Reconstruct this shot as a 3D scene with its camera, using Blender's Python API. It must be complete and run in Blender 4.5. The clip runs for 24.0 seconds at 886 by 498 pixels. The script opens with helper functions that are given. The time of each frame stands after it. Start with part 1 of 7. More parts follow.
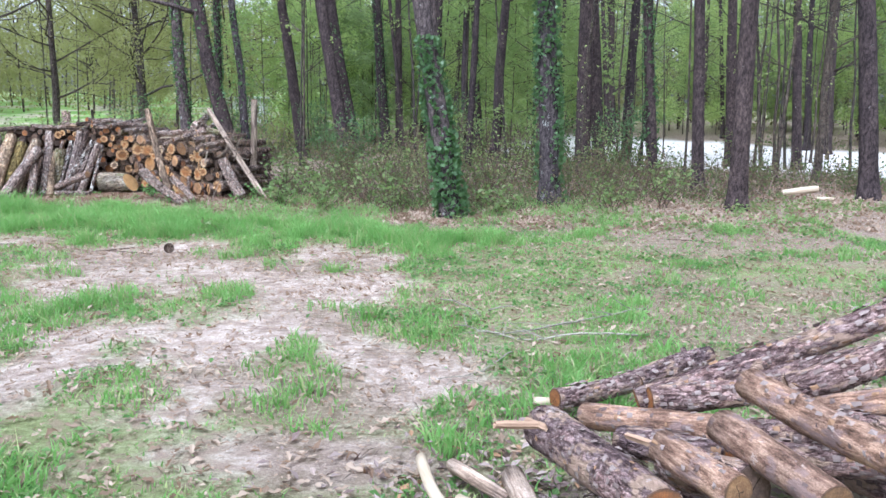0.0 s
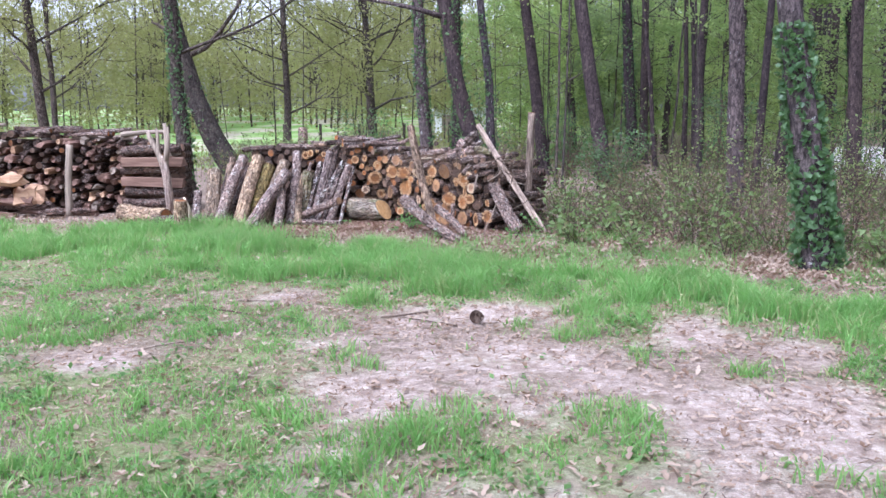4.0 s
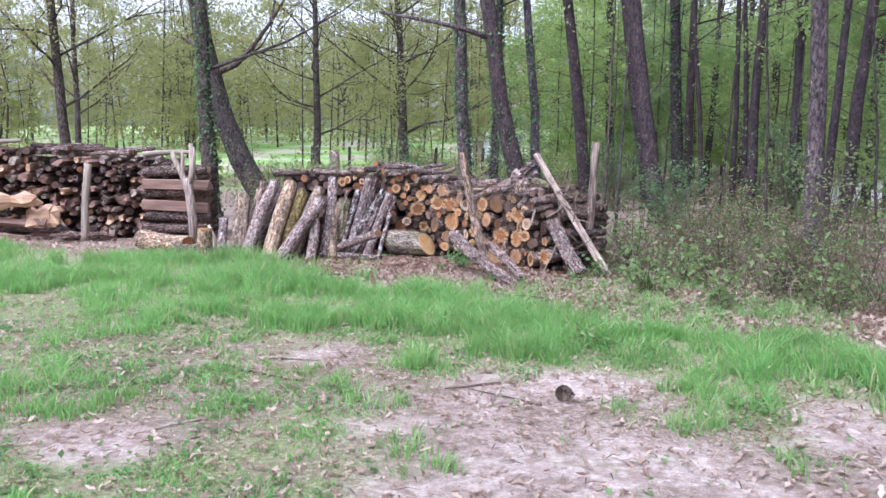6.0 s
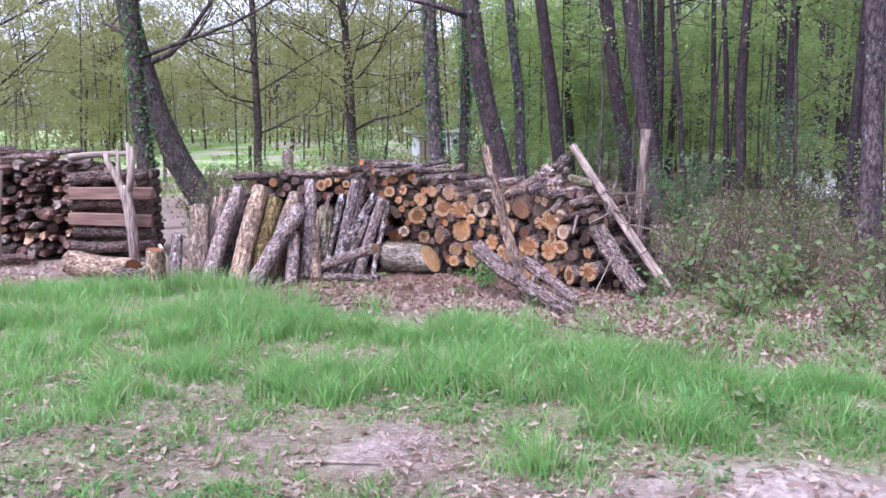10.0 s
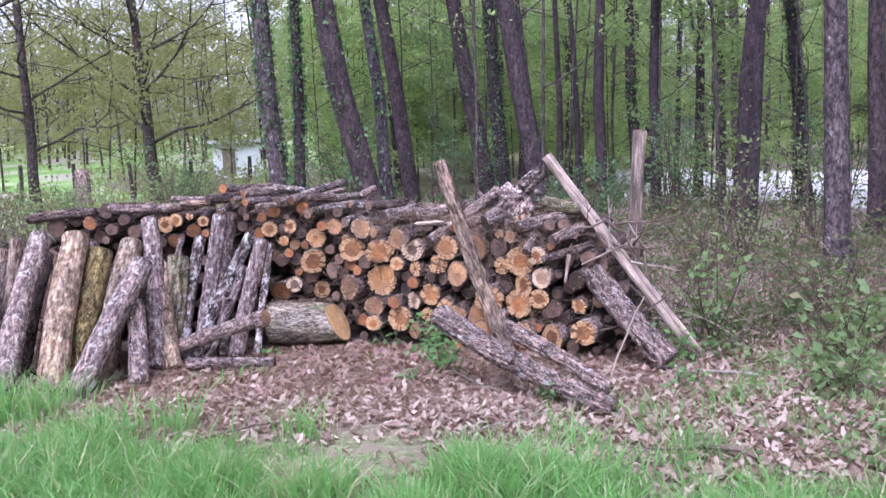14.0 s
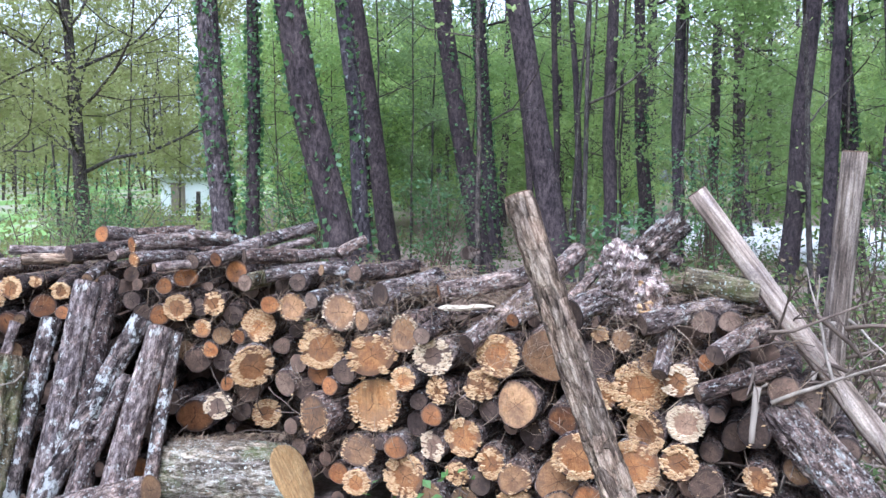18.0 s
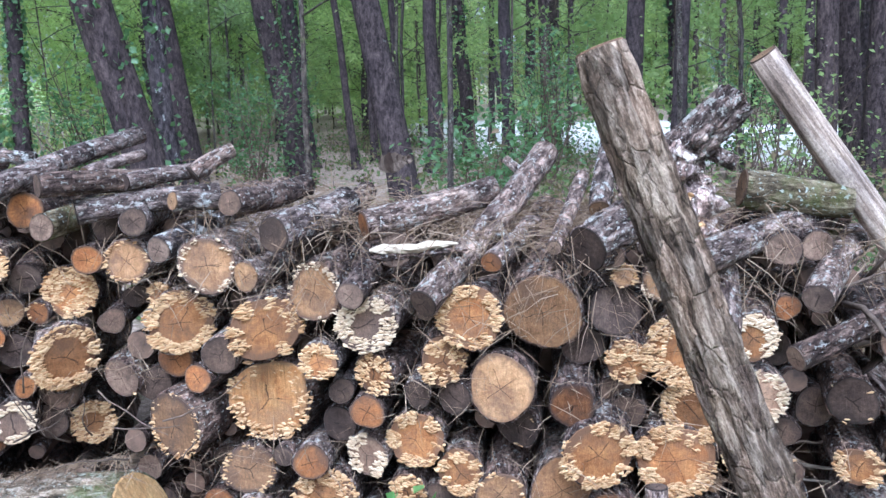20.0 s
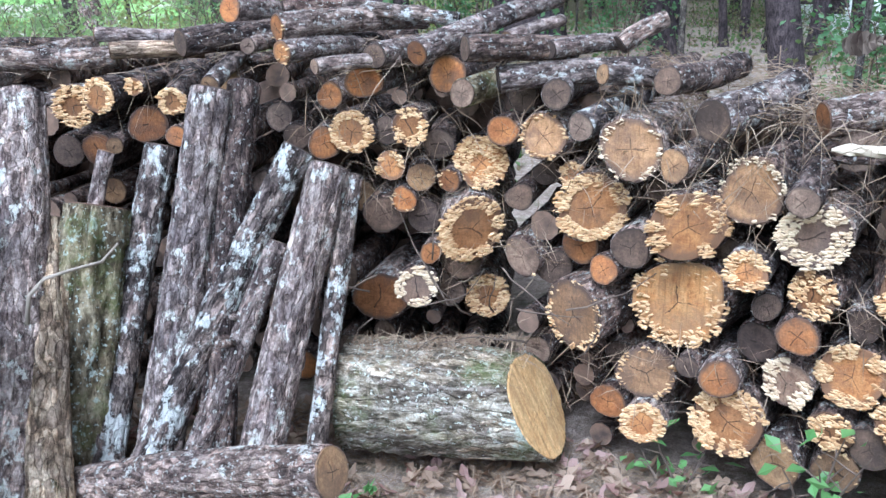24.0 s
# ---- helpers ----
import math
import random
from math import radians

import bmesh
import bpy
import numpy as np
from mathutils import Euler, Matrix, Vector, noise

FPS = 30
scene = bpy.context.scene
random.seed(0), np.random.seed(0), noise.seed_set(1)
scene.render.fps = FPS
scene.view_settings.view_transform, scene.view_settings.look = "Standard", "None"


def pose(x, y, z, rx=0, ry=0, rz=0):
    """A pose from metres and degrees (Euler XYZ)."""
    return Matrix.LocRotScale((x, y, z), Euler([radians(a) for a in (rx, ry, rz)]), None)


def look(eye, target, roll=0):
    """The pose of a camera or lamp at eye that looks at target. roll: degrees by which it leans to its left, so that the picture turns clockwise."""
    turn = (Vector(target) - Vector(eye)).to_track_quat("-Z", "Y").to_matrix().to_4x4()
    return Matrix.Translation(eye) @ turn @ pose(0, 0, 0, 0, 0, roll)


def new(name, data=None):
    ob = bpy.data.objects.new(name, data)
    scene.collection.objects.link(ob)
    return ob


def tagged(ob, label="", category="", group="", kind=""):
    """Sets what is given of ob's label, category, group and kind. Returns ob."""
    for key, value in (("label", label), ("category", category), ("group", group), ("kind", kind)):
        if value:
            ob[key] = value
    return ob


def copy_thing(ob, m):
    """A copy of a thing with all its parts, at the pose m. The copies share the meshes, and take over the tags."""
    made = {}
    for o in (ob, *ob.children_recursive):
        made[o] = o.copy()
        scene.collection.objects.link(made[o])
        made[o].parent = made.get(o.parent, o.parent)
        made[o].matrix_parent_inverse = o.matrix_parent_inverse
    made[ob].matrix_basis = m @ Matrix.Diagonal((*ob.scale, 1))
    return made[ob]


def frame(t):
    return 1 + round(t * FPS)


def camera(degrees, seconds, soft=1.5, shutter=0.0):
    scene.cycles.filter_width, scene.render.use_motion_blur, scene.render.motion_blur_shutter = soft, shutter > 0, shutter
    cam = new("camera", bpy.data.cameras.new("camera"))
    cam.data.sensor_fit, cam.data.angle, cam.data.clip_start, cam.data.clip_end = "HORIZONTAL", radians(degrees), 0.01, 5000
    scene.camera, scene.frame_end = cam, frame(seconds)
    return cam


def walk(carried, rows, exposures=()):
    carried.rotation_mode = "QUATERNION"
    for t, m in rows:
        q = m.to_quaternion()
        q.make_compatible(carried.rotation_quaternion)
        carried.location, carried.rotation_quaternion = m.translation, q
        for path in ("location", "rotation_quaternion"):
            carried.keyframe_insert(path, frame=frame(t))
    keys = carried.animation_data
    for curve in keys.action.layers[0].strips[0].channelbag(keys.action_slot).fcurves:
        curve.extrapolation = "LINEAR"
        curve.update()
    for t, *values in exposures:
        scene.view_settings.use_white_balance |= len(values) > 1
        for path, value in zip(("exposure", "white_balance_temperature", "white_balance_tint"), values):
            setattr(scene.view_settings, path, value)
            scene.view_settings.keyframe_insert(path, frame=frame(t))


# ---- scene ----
cam = camera(53.3, 24.0)
METRES, EYE, TILT, LEAN, TURN = 15.306, 1.5, 0.0, 0.0, 0.0
ROWS = [
    (0.0, 0.0, 0.0, 0.0, 0.01, -9.04, -0.08),
    (0.5, -0.0163, 0.0188, 0.0023, 2.65, -9.23, 0.8),
    (1.0, -0.0287, 0.0428, 0.0019, 7.44, -7.56, 0.47),
    (1.5, -0.0396, 0.0613, 0.0036, 10.47, -7.7, -0.07),
    (2.0, -0.0543, 0.0819, 0.0032, 10.28, -7.19, 0.42),
    (2.5, -0.0651, 0.1044, 0.0027, 12.76, -8.36, 0.26),
    (3.0, -0.0755, 0.1277, 0.0048, 13.91, -8.92, -1.3),
    (3.5, -0.0931, 0.1506, 0.0042, 12.79, -8.45, 0.77),
    (5.5, -0.1448, 0.23, 0.0055, 12.2, -8.25, 0.31),
    (6.0, -0.1539, 0.2475, 0.0065, 14.1, -6.8, -0.69),
    (6.5, -0.1607, 0.2594, 0.0069, 14.72, -6.49, -1.16),
    (7.0, -0.1719, 0.2676, 0.0062, 12.85, -6.68, 0.2),
    (7.5, -0.1824, 0.2761, 0.0059, 11.77, -8.09, 0.1),
    (8.0, -0.1933, 0.2929, 0.0035, 12.52, -7.47, -0.15),
    (8.5, -0.2055, 0.31, 0.0031, 11.63, -8.71, -1.06),
    (9.0, -0.2219, 0.3291, 0.0019, 7.75, -6.97, 1.62),
    (9.5, -0.2363, 0.3534, 0.0005, 9.21, -7.25, 0.52),
    (11.5, -0.2917, 0.4528, 0.007, 6.85, -3.8, -0.12),
    (12.0, -0.3059, 0.4767, 0.0048, 0.28, -3.22, 1.82),
    (12.5, -0.3173, 0.4996, 0.0053, -3.03, -4.51, 0.57),
    (13.0, -0.3252, 0.5259, 0.0053, -3.59, -3.35, 0.17),
    (13.5, -0.3339, 0.5469, 0.0047, -3.48, -8.07, 1.81),
    (14.0, -0.3441, 0.564, 0.0065, -4.68, -6.79, 2.27),
    (14.5, -0.3475, 0.582, 0.0049, -4.09, -8.13, 1.24),
    (15.0, -0.3496, 0.603, 0.0038, -4.35, -9.79, 0.73),
    (15.5, -0.3546, 0.6288, 0.0019, -7.66, -8.09, 2.02),
    (16.0, -0.3564, 0.6564, 0.0011, -8.36, -8.54, 1.37),
    (16.5, -0.3549, 0.6846, 0.002, -5.94, -7.81, 0.08),
    (17.0, -0.3571, 0.7126, -0.0007, -6.59, -5.67, 1.11),
    (17.5, -0.3567, 0.74, -0.0002, -7.28, -6.73, 1.17),
    (18.0, -0.3526, 0.7695, 0.0006, -7.15, -4.0, 0.56),
    (18.5, -0.3572, 0.798, -0.0031, -12.27, -4.34, 1.74),
    (20.5, -0.3688, 0.8757, -0.0054, -21.37, -13.54, 1.71),
    (21.0, -0.3716, 0.883, -0.0063, -21.87, -16.98, 1.55),
    (21.5, -0.3708, 0.8819, -0.0065, -21.42, -19.02, 0.97),
    (22.0, -0.3707, 0.8817, -0.0067, -21.15, -19.72, 1.17),
    (22.5, -0.3716, 0.8817, -0.0066, -18.75, -19.61, 1.45),
    (23.0, -0.3738, 0.882, -0.0065, -13.82, -19.02, 1.29),
    (23.5, -0.3765, 0.8822, -0.0062, -6.93, -18.37, 1.18),
    (24.0, -0.3792, 0.882, -0.0059, 1.27, -17.75, 0.98),
]
walk(cam, [(t, pose(0, 0, EYE, TILT, LEAN, TURN) @ pose(METRES * x, METRES * y, METRES * z, 90 + pitch, roll, yaw)) for t, x, y, z, yaw, pitch, roll in ROWS],
     exposures=[(0.0, 1.3, 5200, 9), (2.5, 1.27, 5200, 17), (7.0, 1.31, 5170, 22), (11.0, 1.24, 5130, 34), (13.0, 1.22, 5100, 36), (15.0, 1.45, 5080, 22), (17.0, 1.48, 4930, 13), (20.5, 1.5, 4680, 7), (23.0, 1.53, 4580, 5), (24.0, 1.6, 4700, 3)])

# ---- world and light: a bright overcast spring day ----
world = bpy.data.worlds.new("world")
scene.world = world
world.use_nodes = True
wn = world.node_tree
wn.nodes.clear()
sky = wn.nodes.new("ShaderNodeTexSky")
sky.sky_type = 'NISHITA'
sky.sun_disc = False
sky.sun_elevation = radians(52)
sky.sun_rotation = radians(200)
sky.dust_density = 4.0
hsv = wn.nodes.new("ShaderNodeHueSaturation")
hsv.inputs["Saturation"].default_value = 0.03
bg = wn.nodes.new("ShaderNodeBackground")
bg.inputs["Strength"].default_value = 0.15
wout = wn.nodes.new("ShaderNodeOutputWorld")
wn.links.new(sky.outputs[0], hsv.inputs["Color"])
wn.links.new(hsv.outputs[0], bg.inputs["Color"])
wn.links.new(bg.outputs[0], wout.inputs["Surface"])

sun_data = bpy.data.lights.new("sun", 'SUN')
sun_data.energy = 1.5
sun_data.angle = radians(25)
sun_data.color = (1.0, 0.98, 0.95)
sun = new("sun", sun_data)
sun.matrix_world = look((-6, -12, 22), (0, 0, 0))


# ---- node helpers and materials ----
def material(name):
    m = bpy.data.materials.new(name)
    m.use_nodes = True
    m.node_tree.nodes.clear()
    return m


class G:
    """A small node-graph writer."""

    def __init__(self, m):
        self.t = m.node_tree
        self.coords = None

    def n(self, kind, **kw):
        nd = self.t.nodes.new(kind)
        for k, v in kw.items():
            nd.inputs[k.replace("_", " ")].default_value = v
        return nd

    def l(self, a, b):
        self.t.links.new(a, b)

    def co(self, which="Object", scale=(1, 1, 1)):
        if self.coords is None:
            self.coords = self.t.nodes.new("ShaderNodeTexCoord")
        mp = self.t.nodes.new("ShaderNodeMapping")
        mp.inputs["Scale"].default_value = scale
        self.l(self.coords.outputs[which], mp.inputs["Vector"])
        return mp.outputs[0]

    def pos(self, scale=(1, 1, 1)):
        ge = self.t.nodes.new("ShaderNodeNewGeometry")
        mp = self.t.nodes.new("ShaderNodeMapping")
        mp.inputs["Scale"].default_value = scale
        self.l(ge.outputs["Position"], mp.inputs["Vector"])
        return mp.outputs[0]

    def noise(self, vec, scale, detail=4.0, rough=0.6):
        nd = self.n("ShaderNodeTexNoise", Scale=scale, Detail=detail, Roughness=rough)
        self.l(vec, nd.inputs["Vector"])
        return nd.outputs["Fac"]

    def ramp(self, fac, stops):
        nd = self.t.nodes.new("ShaderNodeValToRGB")
        e = nd.color_ramp.elements
        while len(e) < len(stops):
            e.new(0.5)
        for el, (p, c) in zip(e, stops):
            el.position = p
            el.color = (c, c, c, 1) if isinstance(c, (int, float)) else (*c, 1)
        self.l(fac, nd.inputs["Fac"])
        return nd.outputs["Color"]

    def mix(self, fac, a, b, mode='MIX'):
        nd = self.t.nodes.new("ShaderNodeMix")
        nd.data_type = 'RGBA'
        nd.blend_type = mode
        for v, s in ((fac, nd.inputs["Factor"]), (a, nd.inputs[6]), (b, nd.inputs[7])):
            if isinstance(v, (int, float)):
                s.default_value = v
            elif isinstance(v, tuple):
                s.default_value = (*v, 1)
            else:
                self.l(v, s)
        return nd.outputs[2]

    def math(self, op, a, b=0.0, c=0.0):
        nd = self.t.nodes.new("ShaderNodeMath")
        nd.operation = op
        for v, s in zip((a, b, c), nd.inputs):
            if isinstance(v, (int, float)):
                s.default_value = v
            else:
                self.l(v, s)
        return nd.outputs[0]

    def random(self):
        return self.t.nodes.new("ShaderNodeObjectInfo").outputs["Random"]

    def island(self):
        return self.t.nodes.new("ShaderNodeNewGeometry").outputs["Random Per Island"]

    def attr(self, name):
        nd = self.t.nodes.new("ShaderNodeAttribute")
        nd.attribute_name = name
        return nd.outputs["Fac"]

    def surface(self, color, rough=0.85, bump=None, depth=0.01, passing=None, spec=0.25):
        b = self.n("ShaderNodeBsdfPrincipled")
        b.inputs["Roughness"].default_value = rough
        b.inputs["Specular IOR Level"].default_value = spec
        if isinstance(color, tuple):
            b.inputs["Base Color"].default_value = (*color, 1)
        else:
            self.l(color, b.inputs["Base Color"])
        if bump is not None:
            bp = self.n("ShaderNodeBump", Strength=1.0, Distance=depth)
            self.l(bump, bp.inputs["Height"])
            self.l(bp.outputs[0], b.inputs["Normal"])
        res = b.outputs[0]
        if passing is not None:
            tr = self.t.nodes.new("ShaderNodeBsdfTranslucent")
            self.l(passing, tr.inputs["Color"])
            mx = self.t.nodes.new("ShaderNodeMixShader")
            mx.inputs[0].default_value = 0.55
            self.l(res, mx.inputs[1])
            self.l(tr.outputs[0], mx.inputs[2])
            res = mx.outputs[0]
        out = self.t.nodes.new("ShaderNodeOutputMaterial")
        self.l(res, out.inputs["Surface"])


def bark_material(name, dark, light, lichen=0.0, lichen_color=(0.5, 0.52, 0.46), furrow=26.0, moss=0.0, flake=None, long=0.45, speck=True, plates=0.0, depth=0.03, patch=10.0):
    """Bark with furrows along the local z axis, mottling, lichen patches and specks, moss."""
    m = material(name)
    g = G(m)
    f = g.noise(g.co("Object", (1, 1, long)), furrow, 8, 0.72)
    fine = g.noise(g.co("Object", (1, 1, 0.8)), furrow * 4.0, 4, 0.7)
    coarse = g.noise(g.co("Object", (1, 1, 0.6)), 6.0, 4, 0.65)
    relief = g.math('ADD', f, g.math('MULTIPLY', fine, 0.3))
    col = g.ramp(f, [(0.36, tuple(c * 0.35 for c in dark)), (0.47, dark), (0.6, light)])
    col = g.mix(1.0, col, g.ramp(fine, [(0.32, 0.62), (0.66, 1.3)]), 'MULTIPLY')
    col = g.mix(1.0, col, g.ramp(coarse, [(0.34, (0.6, 0.58, 0.6)), (0.64, (1.3, 1.25, 1.2))]), 'MULTIPLY')
    col = g.mix(1.0, col, g.ramp(g.random(), [(0.0, (0.78, 0.78, 0.82)), (1.0, (1.22, 1.15, 1.1))]), 'MULTIPLY')
    if plates:
        warp = g.t.nodes.new("ShaderNodeVectorMath")
        warp.operation = 'MULTIPLY_ADD'
        nd = g.n("ShaderNodeTexNoise", Scale=14.0, Detail=4.0)
        g.l(g.co("Object"), nd.inputs["Vector"])
        g.l(nd.outputs["Color"], warp.inputs[0])
        warp.inputs[1].default_value = (0.035, 0.035, 0.07)
        g.l(g.co("Object", (1, 1, 0.45)), warp.inputs[2])
        cells = g.n("ShaderNodeTexVoronoi", Scale=plates)
        rims = g.n("ShaderNodeTexVoronoi", Scale=plates)
        rims.feature = 'DISTANCE_TO_EDGE'
        g.l(warp.outputs[0], cells.inputs["Vector"])
        g.l(warp.outputs[0], rims.inputs["Vector"])
        sep = g.t.nodes.new("ShaderNodeSeparateXYZ")
        g.l(cells.outputs["Color"], sep.inputs[0])
        col = g.mix(1.0, col, g.ramp(sep.outputs[0], [(0.0, (0.62, 0.58, 0.6)), (0.55, (1.0, 1.0, 1.0)), (1.0, (1.55, 1.45, 1.4))]), 'MULTIPLY')
        gap = g.ramp(rims.outputs["Distance"], [(0.0, 0.0), (0.09, 1.0)])
        col = g.mix(1.0, col, g.ramp(rims.outputs["Distance"], [(0.0, 0.72), (0.05, 1.0)]), 'MULTIPLY')
        relief = g.math('ADD', relief, g.math('MULTIPLY_ADD', sep.outputs[1], 0.35, g.math('MULTIPLY', gap, 0.35)))
    if flake:
        fl = g.noise(g.co("Object", (1, 1, 0.5)), 9.0, 5, 0.65)
        col = g.mix(g.ramp(fl, [(0.51, 0.0), (0.56, 0.7)]), col, flake)
    if lichen:
        ln = g.noise(g.co("Object", (1, 1, 0.75)), patch, 9, 0.76)
        col = g.mix(g.ramp(ln, [(0.66 - 0.18 * lichen, 0.0), (0.7 - 0.18 * lichen, 0.85)]), col, lichen_color)
        sp = g.noise(g.co("Object"), 75.0, 3)
        col = col if not speck else g.mix(g.ramp(sp, [(0.62 - 0.06 * lichen, 0.0), (0.66 - 0.06 * lichen, 0.7)]), col, lichen_color)
    if moss:
        mn = g.noise(g.co("Object"), 4.5, 7, 0.72)
        col = g.mix(g.ramp(mn, [(0.66 - 0.25 * moss, 0.0), (0.8 - 0.25 * moss, 0.8)]), col, (0.1, 0.115, 0.03))
    g.surface(col, 0.92, relief, depth, spec=0.12)
    return m


def cut_material(name, a, b, edge, grey=0.0, rim=0.86, cracks=1.0, stained=0.7, saws=None):
    """The sawn end of a log: rings round the local axis, thin radial cracks, stains, a dark rim, saw grain."""
    m = material(name)
    g = G(m)
    sep = g.t.nodes.new("ShaderNodeSeparateXYZ")
    g.l(g.co("Object"), sep.inputs[0])
    x, y = sep.outputs[0], sep.outputs[1]
    rad = g.math('SQRT', g.math('ADD', g.math('MULTIPLY', x, x), g.math('MULTIPLY', y, y)))
    who = g.random()
    shift = g.t.nodes.new("ShaderNodeVectorMath")
    shift.operation = 'ADD'
    cmb = g.t.nodes.new("ShaderNodeCombineXYZ")
    g.l(g.math('MULTIPLY', who, 37.0), cmb.inputs[2])
    g.l(g.co("Object"), shift.inputs[0])
    g.l(cmb.outputs[0], shift.inputs[1])
    own = shift.outputs[0]
    wob = g.noise(own, 14.0, 4)
    rr = g.math('ADD', rad, g.math('MULTIPLY', wob, 0.05))
    ring = g.math('MULTIPLY_ADD', g.math('SINE', g.math('MULTIPLY', rr, 900.0)), 0.5, 0.5)
    patch = g.noise(own, 20.0, 7, 0.75)
    col = g.mix(g.ramp(patch, [(0.38, 0.0), (0.62, 1.0)]), a, b)
    col = g.mix(1.0, col, g.ramp(ring, [(0.0, 0.93), (1.0, 1.05)]), 'MULTIPLY')
    saw = g.noise(g.co("Object", (1, 0.1, 1)), 210.0, 3, 0.7)
    col = g.mix(1.0, col, g.ramp(saw, [(0.34, 0.88), (0.66, 1.1)]), 'MULTIPLY')
    if saws:
        band = g.noise(g.co("Object", (1, 0.06, 0.06)), saws, 3, 0.6)
        col = g.mix(1.0, col, g.ramp(band, [(0.36, 0.68), (0.5, 1.0), (0.64, 1.15)]), 'MULTIPLY')
    grain = g.noise(own, 120.0, 4, 0.7)
    col = g.mix(1.0, col, g.ramp(grain, [(0.34, 0.86), (0.66, 1.12)]), 'MULTIPLY')
    fan = g.t.nodes.new("ShaderNodeCombineXYZ")
    safe = g.math('ADD', rad, 0.004)
    g.l(g.math('DIVIDE', x, safe), fan.inputs[0])
    g.l(g.math('DIVIDE', y, safe), fan.inputs[1])
    g.l(g.math('MULTIPLY_ADD', rad, 5.0, g.math('MULTIPLY', who, 37.0)), fan.inputs[2])
    rays = g.noise(fan.outputs[0], 9.0, 6, 0.75)
    col = g.mix(1.0, col, g.ramp(rays, [(0.33, 0.72), (0.5, 1.0), (0.66, 1.18)]), 'MULTIPLY')
    rel = g.attr("rel")
    stain = g.noise(own, 8.0, 6, 0.72)
    col = g.mix(g.ramp(stain, [(0.46, 0.0), (0.62, stained)]), col, edge)
    soft = g.math('ADD', rel, g.math('MULTIPLY_ADD', patch, 0.7, -0.35))
    col = g.mix(g.ramp(soft, [(rim, 0.0), (rim + 0.16, 0.9)]), col, edge)
    ang = g.math('ARCTAN2', y, x)
    vo = g.t.nodes.new("ShaderNodeTexVoronoi")
    vo.voronoi_dimensions = '1D'
    vo.feature = 'DISTANCE_TO_EDGE'
    vo.inputs["Scale"].default_value = 1.0
    turn = g.math('MULTIPLY_ADD', ang, g.math('MULTIPLY_ADD', who, 0.55, 0.25), g.math('MULTIPLY', who, 60.0))
    bendy = g.math('MULTIPLY_ADD', g.noise(own, 26.0, 4, 0.7), 0.4, -0.2)
    g.l(g.math('ADD', turn, bendy), vo.inputs["W"])
    gap = g.math('MULTIPLY', vo.outputs["Distance"], rad)
    crack = g.ramp(g.math('MULTIPLY', gap, 700.0), [(0.2, 0.85), (0.65, 0.0)])
    reach = g.math('ADD', rel, g.math('MULTIPLY', g.noise(own, 16.0, 2), 1.1))
    inner = g.ramp(reach, [(0.95, cracks), (1.3, 0.0)])
    col = g.mix(g.math('MULTIPLY', crack, inner), col, (0.03, 0.019, 0.013))
    col = g.mix(1.0, col, g.ramp(who, [(0.0, (0.42, 0.41, 0.43)), (0.5, (0.76, 0.74, 0.72)), (1.0, (1.12, 1.04, 0.95))]), 'MULTIPLY')
    g.surface(col, 0.88, g.math('ADD', saw, grain), 0.003, spec=0.15)
    return m


def leaf_material(name, a, b, passing=(0.3, 0.42, 0.05), rough=0.55, odd=None, odds=0.88):
    m = material(name)
    g = G(m)
    col = g.mix(g.island(), a, b)
    if odd:
        col = g.mix(g.ramp(g.island(), [(odds - 0.02, 0.0), (odds + 0.02, 1.0)]), col, odd)
    tr = g.mix(g.island(), passing, tuple(c * 0.7 for c in passing))
    g.surface(col, rough, passing=tr, spec=0.3)
    return m


def grass_material(name, a, b, passing, rough, odd):
    """Blades that differ one from the next and patch by patch."""
    m = material(name)
    g = G(m)
    col = g.mix(g.island(), a, b)
    broad = g.noise(g.pos(), 1.1, 5, 0.7)
    col = g.mix(g.ramp(broad, [(0.42, 0.0), (0.62, 0.75)]), col, (0.08, 0.18, 0.04))
    dry = g.math('ADD', g.island(), g.math('MULTIPLY_ADD', g.noise(g.pos(), 2.3, 4, 0.7), 0.8, -0.4))
    col = g.mix(g.ramp(dry, [(0.8, 0.0), (0.88, 1.0)]), col, odd)
    g.surface(col, rough, passing=g.mix(g.island(), passing, tuple(c * 0.7 for c in passing)), spec=0.3)
    return m


def plain_material(name, a, b, scale=12.0, rough=0.85, bump=0.004, stretch=(1, 1, 1)):
    m = material(name)
    g = G(m)
    f = g.noise(g.co("Object", stretch), scale, 6, 0.65)
    col = g.mix(g.ramp(f, [(0.3, 0.0), (0.7, 1.0)]), a, b)
    col = g.mix(1.0, col, g.ramp(g.random(), [(0.0, 0.8), (1.0, 1.15)]), 'MULTIPLY')
    g.surface(col, rough, f, bump, spec=0.2)
    return m


BARK_PINE = bark_material("bark_pine", (0.043, 0.034, 0.035), (0.085, 0.067, 0.067), lichen=0.04, lichen_color=(0.4, 0.4, 0.37), speck=False)
BARK_OAK = bark_material("bark_oak", (0.05, 0.04, 0.034), (0.12, 0.1, 0.085), lichen=0.25, lichen_color=(0.2, 0.21, 0.17), moss=0.3)
BARK_LICHEN = bark_material("bark_lichen", (0.055, 0.046, 0.047), (0.135, 0.112, 0.112), lichen=0.32, lichen_color=(0.42, 0.43, 0.4), speck=False)
LOG_DARK = bark_material("log_bark_dark", (0.075, 0.052, 0.043), (0.235, 0.172, 0.14), lichen=0.35, lichen_color=(0.36, 0.33, 0.3), furrow=34, plates=46.0)
